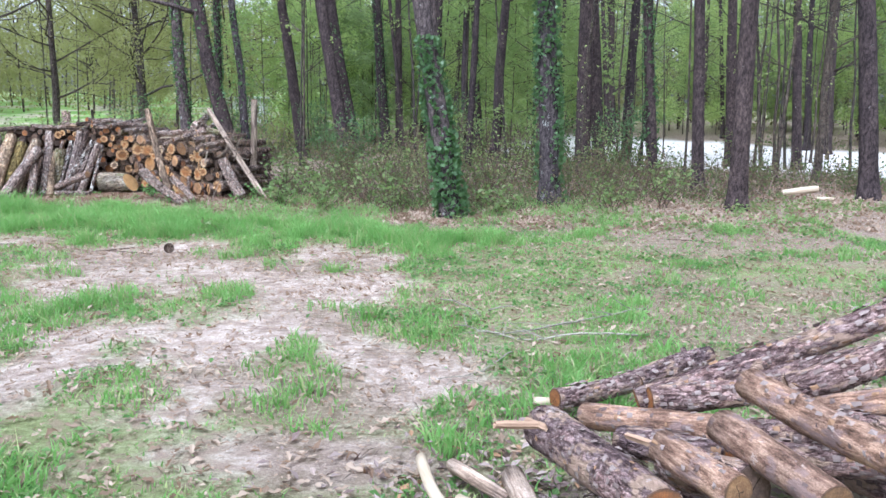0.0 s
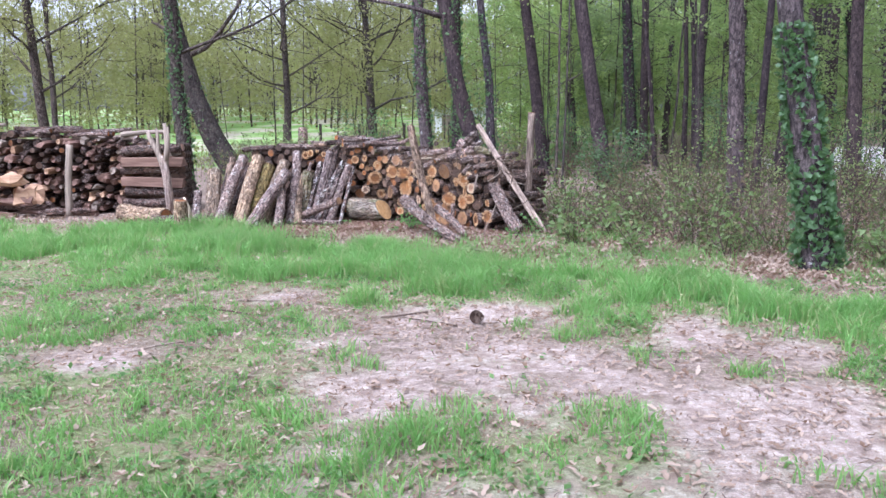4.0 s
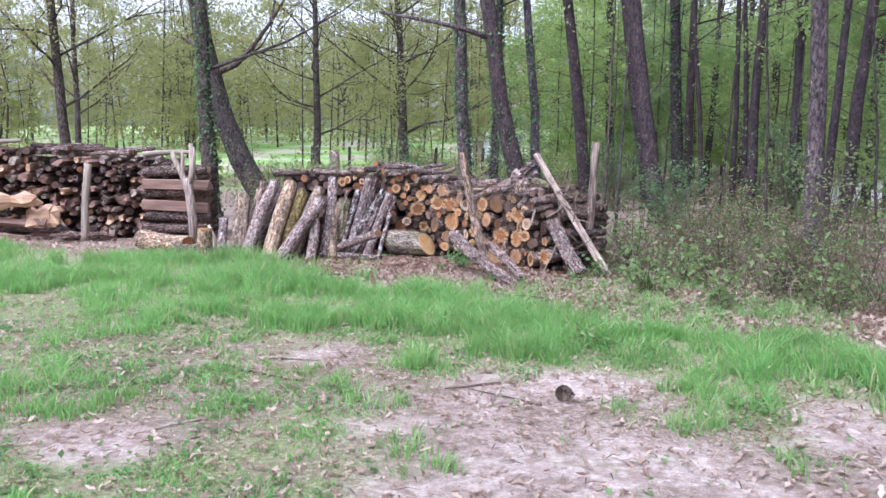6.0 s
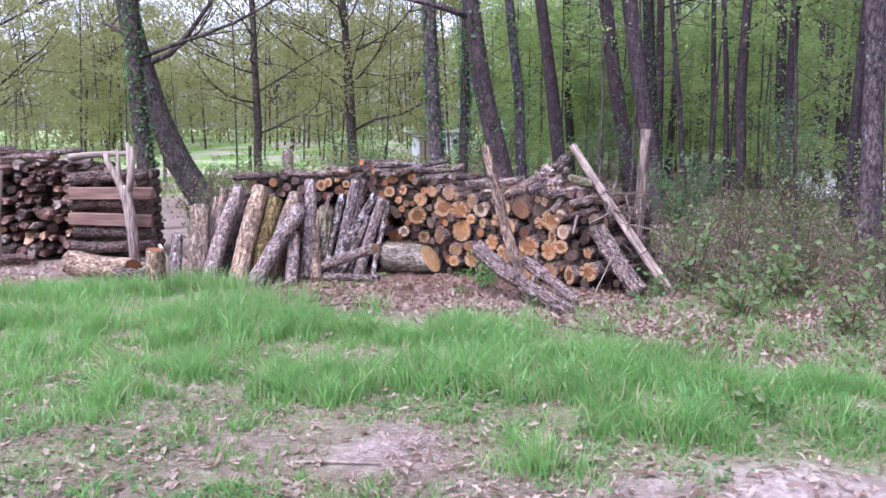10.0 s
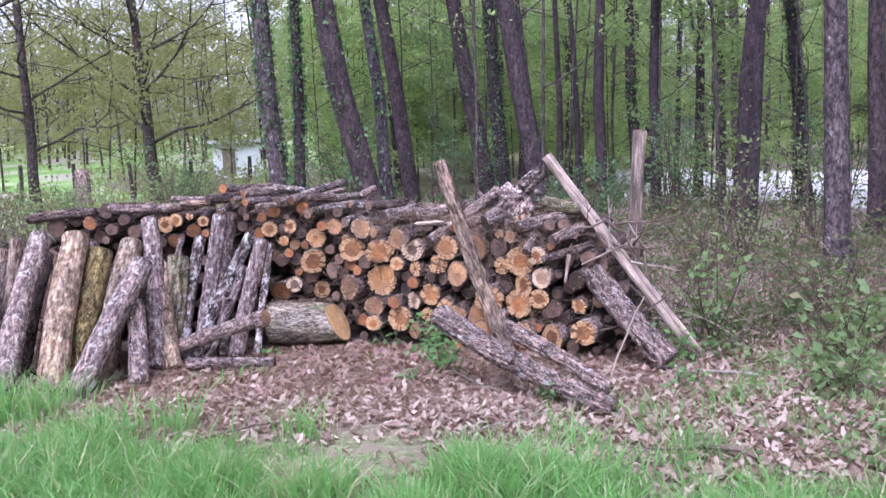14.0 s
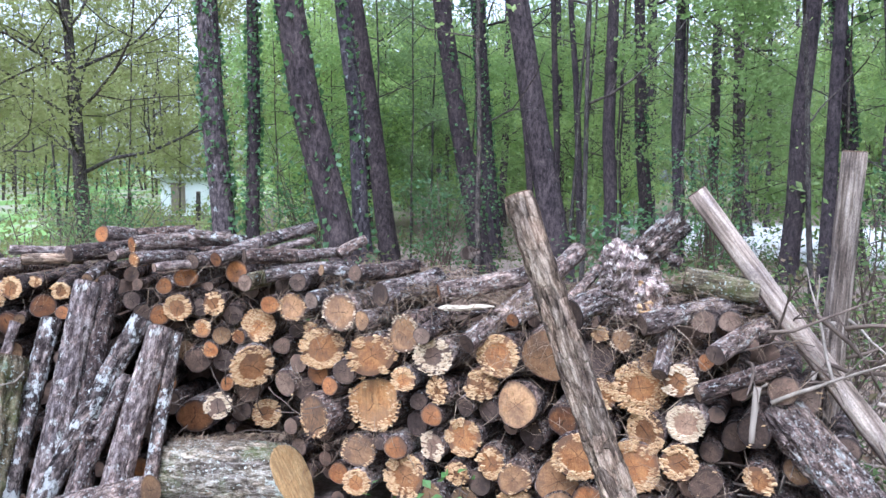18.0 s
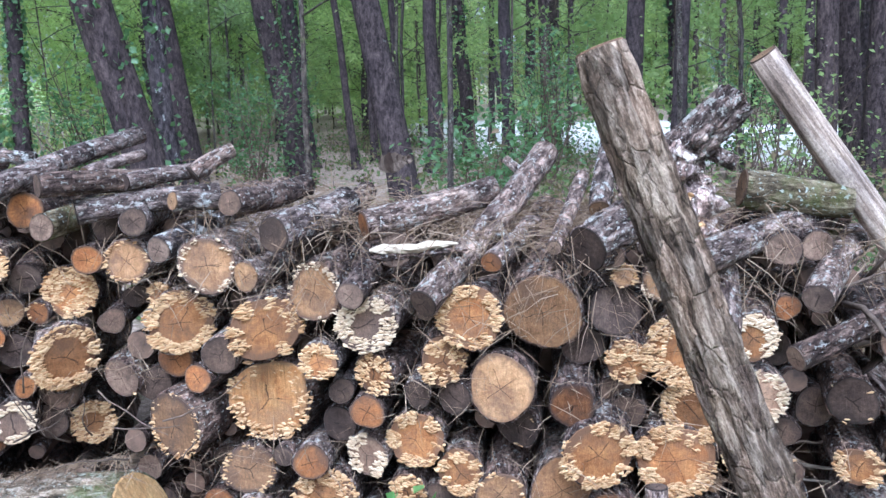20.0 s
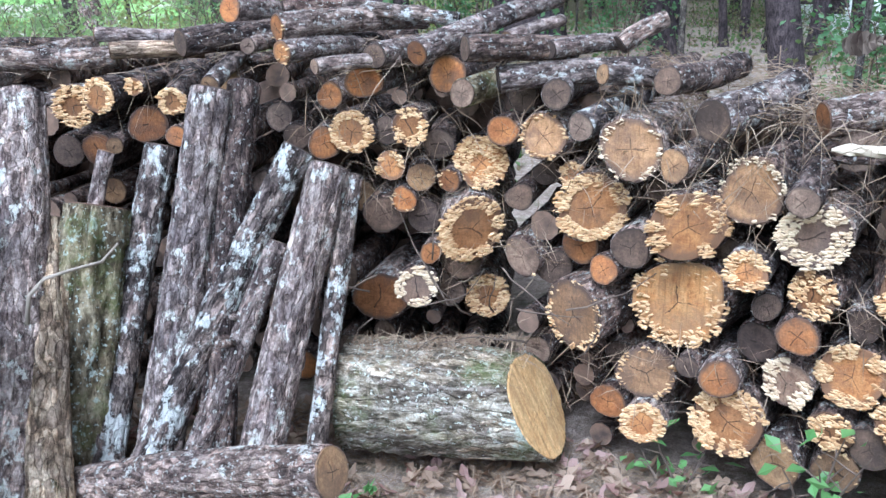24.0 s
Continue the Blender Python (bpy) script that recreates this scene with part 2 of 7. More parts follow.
LOG_GREY = bark_material("log_bark_grey", (0.17, 0.125, 0.105), (0.47, 0.375, 0.32), lichen=0.5, lichen_color=(0.58, 0.53, 0.47), furrow=44, plates=52.0, patch=17.0)
LOG_WHITE = bark_material("log_bark_whitened", (0.085, 0.066, 0.057), (0.3, 0.245, 0.215), lichen=0.82, lichen_color=(0.64, 0.6, 0.55), furrow=40, plates=44.0, patch=14.0, speck=False)
LOG_MOSSY = bark_material("log_bark_mossy", (0.11, 0.085, 0.05), (0.32, 0.27, 0.18), lichen=0.4, moss=0.75)
LOG_BROWN = bark_material("log_bark_brown", (0.095, 0.066, 0.055), (0.27, 0.2, 0.165), lichen=0.4, lichen_color=(0.5, 0.46, 0.41), furrow=36, plates=48.0, patch=15.0)
LOG_PINE = bark_material("log_bark_pine", (0.22, 0.15, 0.143), (0.5, 0.385, 0.37), lichen=0.38, lichen_color=(0.62, 0.52, 0.49), furrow=55, flake=(0.58, 0.4, 0.29), speck=False, plates=38.0)
PINE_FLAKE = leaf_material("pine_bark_flakes", (0.24, 0.16, 0.145), (0.68, 0.54, 0.49), (0.02, 0.01, 0.01), 0.8, (0.58, 0.34, 0.2))
OLD_BARK = bark_material("old_oak_bark", (0.2, 0.165, 0.115), (0.55, 0.49, 0.39), lichen=0.36, lichen_color=(0.66, 0.64, 0.54), furrow=52, moss=0.62, long=0.3, depth=0.02, plates=34.0)
LOG_TAN = bark_material("log_bark_tan", (0.22, 0.165, 0.11), (0.45, 0.37, 0.27), lichen=0.35, lichen_color=(0.47, 0.42, 0.34), furrow=36, moss=0.3, plates=42.0, depth=0.02, speck=False)
LOG_YELLOW = bark_material("log_bark_yellow_moss", (0.12, 0.09, 0.035), (0.3, 0.24, 0.1), lichen=0.3, lichen_color=(0.42, 0.38, 0.2), furrow=36, moss=0.6, plates=42.0, depth=0.02)
LOG_PALE = bark_material("log_bark_pale", (0.21, 0.16, 0.137), (0.52, 0.435, 0.38), lichen=0.55, lichen_color=(0.63, 0.58, 0.51), furrow=44, plates=50.0, patch=16.0, depth=0.025, speck=False)
STAKE = bark_material("weathered_stake_bark", (0.2, 0.145, 0.1), (0.45, 0.36, 0.27), furrow=60, long=0.2, depth=0.02, plates=30.0)
STAKE_PALE = bark_material("pale_stake_wood", (0.3, 0.23, 0.18), (0.55, 0.46, 0.38), furrow=42, long=0.06, depth=0.012)
STAKE_GREY = bark_material("grey_stake_wood", (0.18, 0.14, 0.11), (0.42, 0.35, 0.29), furrow=42, long=0.07)
GREY_WOOD = plain_material("weathered_grey_wood", (0.13, 0.1, 0.078), (0.38, 0.3, 0.235), 26, 0.85, 0.006, (1, 1, 0.1))
PALE_WOOD = plain_material("bare_pale_wood", (0.34, 0.25, 0.17), (0.62, 0.52, 0.4), 14, 0.75, 0.004, (1, 1, 0.1))
RED_SPLIT = plain_material("reddish_split_wood", (0.09, 0.05, 0.04), (0.29, 0.175, 0.13), 16, 0.85, 0.008, (1, 1, 0.15))
PEELED_PINE = bark_material("peeling_pine", (0.23, 0.145, 0.105), (0.45, 0.315, 0.235), furrow=45, lichen=0.4, lichen_color=(0.54, 0.43, 0.38), flake=(0.25, 0.175, 0.17), long=0.2, speck=False, depth=0.015)
BARE_PINE = plain_material("debarked_pine", (0.2, 0.12, 0.08), (0.42, 0.285, 0.19), 30, 0.8, 0.008, (1, 1, 0.1))
SPLIT_WOOD = plain_material("split_orange_wood", (0.26, 0.14, 0.08), (0.55, 0.36, 0.23), 10, 0.8, 0.008, (1, 1, 0.12))
BEAM_WOOD = plain_material("brown_beam_wood", (0.13, 0.075, 0.055), (0.34, 0.21, 0.155), 14, 0.85, 0.006, (1, 1, 0.1))
CUT = {
    'p': cut_material("cut_pale", (0.27, 0.15, 0.075), (0.41, 0.25, 0.13), (0.12, 0.075, 0.052), rim=0.84),
    'o': cut_material("cut_orange", (0.24, 0.095, 0.036), (0.39, 0.17, 0.062), (0.11, 0.068, 0.05), rim=0.8),
    'f': cut_material("cut_ochre", (0.26, 0.112, 0.042), (0.41, 0.2, 0.08), (0.16, 0.09, 0.055), rim=0.66),
    'F': cut_material("cut_bright_ochre", (0.52, 0.235, 0.08), (0.7, 0.38, 0.15), (0.34, 0.2, 0.11), rim=0.9, saws=60.0),
    'q': cut_material("cut_brown", (0.2, 0.105, 0.05), (0.3, 0.168, 0.085), (0.11, 0.07, 0.05), rim=0.92),
    's': cut_material("cut_dull_brown", (0.24, 0.132, 0.066), (0.38, 0.22, 0.115), (0.12, 0.078, 0.06), rim=0.76),
    'w': cut_material("cut_pinkish", (0.25, 0.15, 0.1), (0.38, 0.25, 0.17), (0.15, 0.1, 0.08), rim=0.8),
    'g': cut_material("cut_grey", (0.16, 0.103, 0.078), (0.29, 0.2, 0.148), (0.075, 0.052, 0.043)),
    'b': cut_material("cut_dark", (0.085, 0.055, 0.041), (0.18, 0.117, 0.085), (0.05, 0.036, 0.03)),
    'Y': cut_material("cut_fresh", (0.57, 0.325, 0.13), (0.74, 0.485, 0.23), (0.4, 0.235, 0.105), rim=1.1, cracks=0.5, stained=0.6, saws=70.0),
}
FUNGUS = material("bracket_fungus")
g_ = G(FUNGUS)
g_.surface(g_.mix(g_.island(), (0.31, 0.155, 0.06), (0.6, 0.405, 0.22)), 0.7, spec=0.2)
FUNGUS_WHITE = material("white_bracket_fungus")
g_ = G(FUNGUS_WHITE)
g_.surface(g_.mix(g_.island(), (0.42, 0.285, 0.17), (0.62, 0.48, 0.33)), 0.7, spec=0.2)
LEAF_SPRING = leaf_material("spring_leaves", (0.17, 0.235, 0.065), (0.35, 0.41, 0.15), (0.55, 0.69, 0.22))
LEAF_OLIVE = leaf_material("olive_spring_leaves", (0.13, 0.14, 0.047), (0.275, 0.265, 0.115), (0.4, 0.41, 0.14))
LEAF_GREEN = leaf_material("green_leaves", (0.12, 0.18, 0.058), (0.25, 0.31, 0.115), (0.44, 0.58, 0.19))
LEAF_IVY = leaf_material("ivy_leaves", (0.05, 0.1, 0.045), (0.19, 0.29, 0.14), (0.14, 0.26, 0.07), 0.33)
LEAF_BRAMBLE = leaf_material("bramble_leaves", (0.06, 0.1, 0.034), (0.165, 0.21, 0.075), (0.15, 0.2, 0.06), 0.55, (0.25, 0.165, 0.105), 0.6)
LEAF_DEAD = leaf_material("dead_leaves", (0.21, 0.135, 0.09), (0.74, 0.58, 0.45), (0.25, 0.15, 0.09), 0.7)
LEAF_RED = leaf_material("reddish_dead_leaves", (0.28, 0.15, 0.12), (0.5, 0.33, 0.28), (0.2, 0.08, 0.05), 0.7)
LEAF_OAK = leaf_material("fallen_oak_leaves", (0.17, 0.1, 0.06), (0.52, 0.355, 0.25), (0.2, 0.11, 0.06), 0.7)
LEAF_SEED = leaf_material("seedling_leaves", (0.11, 0.23, 0.07), (0.2, 0.34, 0.115), (0.25, 0.44, 0.12), 0.45)
LEAF_CLOVER = leaf_material("clover_leaves", (0.075, 0.16, 0.045), (0.2, 0.32, 0.11), (0.16, 0.3, 0.08), 0.5, (0.3, 0.28, 0.13), 0.9)
LEAF_SPROUT = leaf_material("sprout_leaves", (0.13, 0.2, 0.07), (0.25, 0.32, 0.13), (0.24, 0.34, 0.1), 0.5, (0.3, 0.25, 0.13))
LEAF_DEEP = leaf_material("deep_green_leaves", (0.1, 0.15, 0.058), (0.2, 0.25, 0.105), (0.34, 0.44, 0.17))
NEEDLES = leaf_material("pine_needles", (0.28, 0.175, 0.105), (0.6, 0.43, 0.3), (0.1, 0.06, 0.03), 0.7)
GRASS = grass_material("grass_blades", (0.12, 0.27, 0.065), (0.33, 0.52, 0.175), (0.33, 0.58, 0.16), 0.5, (0.46, 0.43, 0.22))
PINE_GREEN = leaf_material("pine_foliage", (0.02, 0.045, 0.015), (0.05, 0.08, 0.025), (0.05, 0.09, 0.02))
DRY_CANE = plain_material("dry_canes", (0.16, 0.12, 0.095), (0.35, 0.275, 0.225), 30)
CONE_SCALE = leaf_material("pine_cone_scales", (0.09, 0.055, 0.04), (0.42, 0.31, 0.24), (0.02, 0.01, 0.01), 0.7)
TWIG = plain_material("brown_twigs", (0.055, 0.037, 0.028), (0.15, 0.105, 0.078), 30)

# ---- mesh tools ----
def mesh_from(name, verts, faces, mat, smooth=False):
    """verts (n, 3) and faces (m, 3 or 4) as arrays, or a list of such face arrays."""
    me = bpy.data.meshes.new(name)
    verts = np.asarray(verts, dtype=np.float32)
    groups = [np.asarray(f, dtype=np.int32) for f in (faces if isinstance(faces, list) else [faces]) if len(f)]
    loops = np.concatenate([f.ravel() for f in groups])
    sizes = np.concatenate([np.full(len(f), f.shape[1], dtype=np.int32) for f in groups])
    starts = np.concatenate([[0], np.cumsum(sizes)[:-1]]).astype(np.int32)
    me.vertices.add(len(verts))
    me.vertices.foreach_set("co", verts.ravel())
    me.loops.add(len(loops))
    me.loops.foreach_set("vertex_index", loops)
    me.polygons.add(len(sizes))
    me.polygons.foreach_set("loop_start", starts)
    me.polygons.foreach_set("use_smooth", np.full(len(sizes), smooth, dtype=bool))
    me.update(calc_edges=True)
    me.validate()
    me.materials.append(mat)
    return me


def part(name, me, parent, label="", at=None):
    ob = new(name, me)
    ob.parent = parent
    if at is not None:
        ob.matrix_basis = at
    if label:
        ob["label"] = label
    return ob


def axis_pose(p, q):
    """A pose at p whose local z axis points to q."""
    d = Vector(q) - Vector(p)
    return Matrix.Translation(p) @ d.to_track_quat('Z', 'Y').to_matrix().to_4x4()


def tube(points, radii, segs, rng, rough=0.0, caps=True, lobes=0.0):
    """A tube along points, with radii, as vertices and faces."""
    pts = np.asarray(points, dtype=float)
    n = len(pts)
    tan = np.gradient(pts, axis=0)
    tan /= np.linalg.norm(tan, axis=1)[:, None] + 1e-9
    ref = np.array([1.0, 0.13, 0.0]) if abs(tan[0][0]) < 0.8 else np.array([0.0, 1.0, 0.1])
    a = np.cross(tan, ref)
    a /= np.linalg.norm(a, axis=1)[:, None]
    b = np.cross(tan, a)
    ang = np.linspace(0, 2 * np.pi, segs, endpoint=False)
    prof = 1 + lobes * (np.sin(2 * ang + rng.uniform(0, 6)) * 0.6 + np.sin(3 * ang + rng.uniform(0, 6)) * 0.5)
    rr = np.asarray(radii, dtype=float)[:, None] * prof[None, :]
    rr = rr * (1 + rough * rng.normal(0, 1, (n, segs)))
    v = pts[:, None, :] + rr[..., None] * (np.cos(ang)[None, :, None] * a[:, None, :] + np.sin(ang)[None, :, None] * b[:, None, :])
    v = v.reshape(-1, 3)
    i = np.arange(n - 1)[:, None] * segs
    j = np.arange(segs)[None, :]
    k = (j + 1) % segs
    f = np.stack([i + j, i + k, i + segs + k, i + segs + j], axis=-1).reshape(-1, 4)
    faces = [f]
    if caps:
        v = np.concatenate([v, pts[:1], pts[-1:]])
        j = np.arange(segs)
        k = (j + 1) % segs
        c = n * segs
        faces.append(np.stack([np.full(segs, c), k, j], axis=-1))
        faces.append(np.stack([np.full(segs, c + 1), (n - 1) * segs + j, (n - 1) * segs + k], axis=-1))
    return v, faces


def merge(pieces):
    """Join (verts, [faces...]) pairs into one."""
    vs, fs, o = [], [], 0
    for v, fl in pieces:
        vs.append(v)
        for f in fl:
            fs.append(np.asarray(f) + o)
        o += len(v)
    by = {}
    for f in fs:
        by.setdefault(f.shape[1], []).append(f)
    return np.concatenate(vs), [np.concatenate(x) for x in by.values()]


def leaf_quads(centres, size, rng, aspect=0.55, flat=0.0, droop=0.0, jitter=0.35):
    """A pointed folded leaf (two triangles each side of a fold) at each centre. flat: how far they lie level."""
    c = np.asarray(centres, dtype=float)
    n = len(c)
    d = rng.normal(0, 1, (n, 3))
    d[:, 2] = d[:, 2] * (1 - flat) - droop
    d /= np.linalg.norm(d, axis=1)[:, None] + 1e-9
    up = rng.normal(0, 1, (n, 3)) * (1 - flat)
    up[:, 2] += flat * 3 + 0.4
    s = np.cross(d, up)
    s /= np.linalg.norm(s, axis=1)[:, None] + 1e-9
    nn = np.cross(s, d)
    L = size * (1 + jitter * rng.uniform(-1, 1, n))[:, None]
    w = L * aspect * 0.5
    v = np.stack([c - d * L * 0.5, c + s * w + nn * L * 0.08, c + d * L * 0.5 - nn * L * 0.06, c - s * w + nn * L * 0.08], axis=1).reshape(-1, 3)
    o = np.arange(n)[:, None] * 4
    return v, [o + np.array([[0, 1, 2, 3]])]


def branch_path(start, heading, length, rng, n=6, bend=0.25, lift=0.0):
    p = np.array(start, dtype=float)
    d = np.array(heading, dtype=float)
    d /= np.linalg.norm(d)
    out = [p.copy()]
    for _ in range(n - 1):
        d = d + rng.normal(0, bend, 3) * 0.5
        d[2] += lift
        d /= np.linalg.norm(d)
        p = p + d * length / (n - 1)
        out.append(p.copy())
    return np.array(out)


# ---- logs ----
def brackets(R, rng, n, lo=0.45, hi=1.0, size=0.0076, most=0.3, one_side=0.0):
    """Small shelf fungi crowding the rim of a sawn end in the local xy plane, growing towards -z; y is up."""
    lean, patchy = rng.uniform(0, 6.28), rng.uniform(one_side, max(most, one_side))
    a = rng.uniform(0, 2 * np.pi, n)
    drop = (rng.uniform(0, 1, n) > 0.6 + 0.4 * np.cos(a - lean)) & (rng.uniform(0, 1, n) < patchy)
    drop |= lattice(a * R * 60 + 40, a * 0 + 3, 1.4, int(lean * 50)) < rng.uniform(0.1, 0.42)
    a = a[~drop]
    n = len(a)
    r = R * np.sqrt(rng.uniform(lo * lo, hi * hi, n))
    w = size * rng.uniform(0.55, 1.5, n)
    hgt = w * rng.uniform(0.24, 0.5, n)
    out = w * rng.uniform(0.45, 1.0, n)
    k = rng.normal(0, 0.3, n)
    th = np.linspace(0, 2 * np.pi, 7, endpoint=False)
    wav = 1 + rng.normal(0, 0.26, (n, 7))
    ex = np.cos(th)[None] * w[:, None] * wav
    ey = np.sin(th)[None] * hgt[:, None] * wav
    base = np.stack([ex * 0.7, ey * 0.8, np.full_like(ex, 0.006)], axis=-1)
    mid = np.stack([ex, ey - hgt[:, None] * 0.3, -out[:, None] * 0.55 * np.ones(7)], axis=-1)
    tip = np.stack([np.zeros(n), hgt * 0.1, -out], axis=-1)[:, None]
    v = np.concatenate([base, mid, tip], axis=1)
    c, s = np.cos(k)[:, None], np.sin(k)[:, None]
    v = np.stack([v[..., 0] * c - v[..., 1] * s + (r * np.cos(a))[:, None], v[..., 0] * s + v[..., 1] * c + (r * np.sin(a))[:, None], v[..., 2]], axis=-1)
    o = (np.arange(n) * 15)[:, None, None]
    j = np.arange(7)
    q = np.stack([j, (j + 1) % 7, 7 + (j + 1) % 7, 7 + j], axis=-1)[None]
    t = np.stack([7 + j, 7 + (j + 1) % 7, np.full(7, 14)], axis=-1)[None]
    return v.reshape(-1, 3), [(q + o).reshape(-1, 4), (t + o).reshape(-1, 3)]


def make_log(p, q, r0, r1, bark, cut='o', label="", group="", rng=None, fungus=0, name="log", segs=14, bend=0.02, both=False, skew=0.0, white=False, stub=0, slant=None, into=None, ridge=0.0, oval=0.05):
    """A round log from its sawn end p to q."""
    rng = rng or np.random.default_rng(1)
    L = (Vector(q) - Vector(p)).length
    n = max(5, min(16, int(L / 0.09) + 2))
    if ridge:
        n, segs = max(30, int(L / 0.022)), 56
    z = np.linspace(0, L, n)
    ph = rng.uniform(0, 6)
    pts = np.stack([bend * L * np.sin(z / L * 3.1) * np.cos(ph), bend * L * np.sin(z / L * 3.1) * np.sin(ph), z], axis=1)
    rad = np.linspace(r0, r1, n) * (1 + rng.normal(0, 0.018, n))
    v, f = tube(pts, rad, segs, rng, 0.012, True, oval)
    lump = rng.normal(0, 0.02, (n, segs))
    lump = lump * (0.2 if ridge else 1.0)
    lump = (lump + np.roll(lump, 1, axis=1) + np.roll(lump, -1, axis=1)) / 1.7
    v[:n * segs, :2] = pts[:, None, :2].repeat(segs, 1).reshape(-1, 2) + (v[:n * segs, :2] - pts[:, None, :2].repeat(segs, 1).reshape(-1, 2)) * (1 + lump.reshape(-1, 1))
    if ridge:
        # bark ridges that run and part along the log
        aa, zz = np.meshgrid(np.arange(segs) / segs * 6.283, z)
        tw = aa + 0.9 * (lattice(zz + 3, np.cos(aa) * 0.12 + 3, 0.14, 41) - 0.5)
        wave = 0.6 * np.abs(lattice(3.4 * np.cos(tw) + 9, 3.4 * np.sin(tw) + 7, 0.6, int(ph * 9)) - 0.5) + 0.4 * np.abs(lattice(np.cos(aa) * 0.5 + 4, zz * 1.0 + np.sin(aa) * 0.5 + 4, 0.09, int(ph * 7) + 3) - 0.5)
        wave = np.minimum(wave * 4.5, 1.0) - 0.75 + 0.35 * (lattice(np.cos(aa) * 0.4 + zz, np.sin(aa) * 0.4 + 2, 0.035, 5) - 0.5)
        wave = wave * np.clip((zz + 0.004) / 0.03, 0, 1)
        axis = pts[:, None, :2].repeat(segs, 1).reshape(-1, 2)
        out = v[:n * segs, :2] - axis
        v[:n * segs, :2] = axis + out * (1 + ridge * wave.reshape(-1, 1) / np.linalg.norm(out, axis=1)[:, None])
    if skew:
        first = v[:segs]
        first[:, 2] += first[:, 0] * skew
        v[n * segs, 2] = 0
    if slant is not None:
        s = axis_pose(p, q).to_3x3().inverted() @ Vector(slant)
        if ridge:
            body = v[:n * segs]
            body[:, 2] += (body[:, 0] * s.x + body[:, 1] * s.y) * np.clip(1 - np.repeat(z, segs) / (0.6 * L), 0, 1)
        else:
            first = v[:segs]
            first[:, 2] += first[:, 0] * s.x + first[:, 1] * s.y
    if into is not None:
        m = np.array(axis_pose(p, q))
        into["body"].append((v @ m[:3, :3].T + m[:3, 3], f[:2] if len(f) == 2 else [f[0], f[2]]))
        cv = np.concatenate([v[:segs], pts[:1]]) - [0, 0, 0.004]
        j = np.arange(segs)
        into["cut"].append((cv @ m[:3, :3].T + m[:3, 3], [np.stack([np.full(segs, segs), (j + 1) % segs, j], axis=-1)]))
        return None
    pieces = [(v, f)]
    for _ in range(stub):
        zz = rng.uniform(0.25, 0.85) * L
        a = rng.uniform(0, 6.28)
        o = np.array([np.cos(a), np.sin(a), 0.3])
        rr = r0 * rng.uniform(0.25, 0.4)
        pieces.append(tube([np.array([0, 0, zz]) + o * r0 * 0.5, np.array([0, 0, zz]) + o * (r0 + 0.03 + rr)], [rr, rr * 0.85], 8, rng, 0.03))
    me = mesh_from("log", v, f, bark, True)
    ob = new(name, me)
    ob.matrix_basis = axis_pose(p, q)
    tagged(ob, label, "log", group)
    for sv, sf in pieces[1:]:
        part("branch_stub", mesh_from("branch_stub", sv, sf, bark, True), ob)
    ends = [(0.0, r0, -1)] + ([(L, r1, 1)] if both else [])
    for zz, rr, sgn in ends:
        ang = np.linspace(0, 2 * np.pi, segs, endpoint=False)
        ringv = v[:segs] if sgn < 0 else v[(n - 1) * segs:n * segs]
        ctr = pts[0] if sgn < 0 else pts[-1]
        inner = ctr + (ringv - ctr) * 0.5
        outer = ctr + (ringv - ctr) * 0.93
        edge = ctr + (ringv - ctr) * 0.95
        lift = np.array([0, 0, sgn * 0.004])
        cv = np.concatenate([[ctr + lift], inner + lift, outer + lift, edge])
        j = np.arange(segs)
        k = (j + 1) % segs
        tri = np.stack([np.zeros(segs, int), 1 + j, 1 + k], axis=-1)
        q1 = np.stack([1 + j, 1 + segs + j, 1 + segs + k, 1 + k], axis=-1)
        q2 = np.stack([1 + segs + j, 1 + 2 * segs + j, 1 + 2 * segs + k, 1 + segs + k], axis=-1)
        cm = mesh_from("cut_face", cv, [tri, q1, q2], CUT[cut])
        at = cm.attributes.new("rel", 'FLOAT', 'POINT')
        at.data.foreach_set("value", np.concatenate([[0.0], np.full(segs, 0.5), np.full(segs, 0.97), np.ones(segs)]).astype(np.float32))
        face = part("cut_face", cm, ob)
        if sgn < 0:
            front = face
    if fungus:
        sparse = cut in 'spogb'
        inner = 0.78 if sparse else rng.choice([0.3, 0.5, 0.58, 0.64])
        bv, bf = brackets(r0, rng, fungus, inner, 0.98 if sparse else 1.0, 0.0052 if sparse else 0.0064, one_side=0.85 if sparse else 0.0)
        # local x and y turned so that the shelves lie level
        m = ob.matrix_basis.to_3x3().inverted() @ Vector((0, 0, 1))
        a = math.atan2(m.y, m.x) - math.pi / 2
        c, s = math.cos(a), math.sin(a)
        bv = np.stack([bv[:, 0] * c - bv[:, 1] * s, bv[:, 0] * s + bv[:, 1] * c, bv[:, 2]], axis=1)
        bv[:, 2] += bv[:, 0] * skew - 0.0045
        fo = part("bracket_fungus", mesh_from("bracket_fungus", bv, bf, FUNGUS_WHITE if white else FUNGUS), front, "cream and tan bracket fungi")
        fo["kind"] = "stuff"
    return ob


def joined_logs(name, into, label, bark, cut):
    """The logs gathered in into, as one stuff object with their sawn ends."""
    v, f = merge(into["body"])
    ob = tagged(new(name, mesh_from(name, v, f, bark, True)), label, "logs", kind="stuff")
    v, f = merge(into["cut"])
    part("cut_ends", mesh_from("cut_ends", v, f, cut), ob)["kind"] = "stuff"
    return ob


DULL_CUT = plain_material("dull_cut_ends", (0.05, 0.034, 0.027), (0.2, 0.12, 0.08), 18)

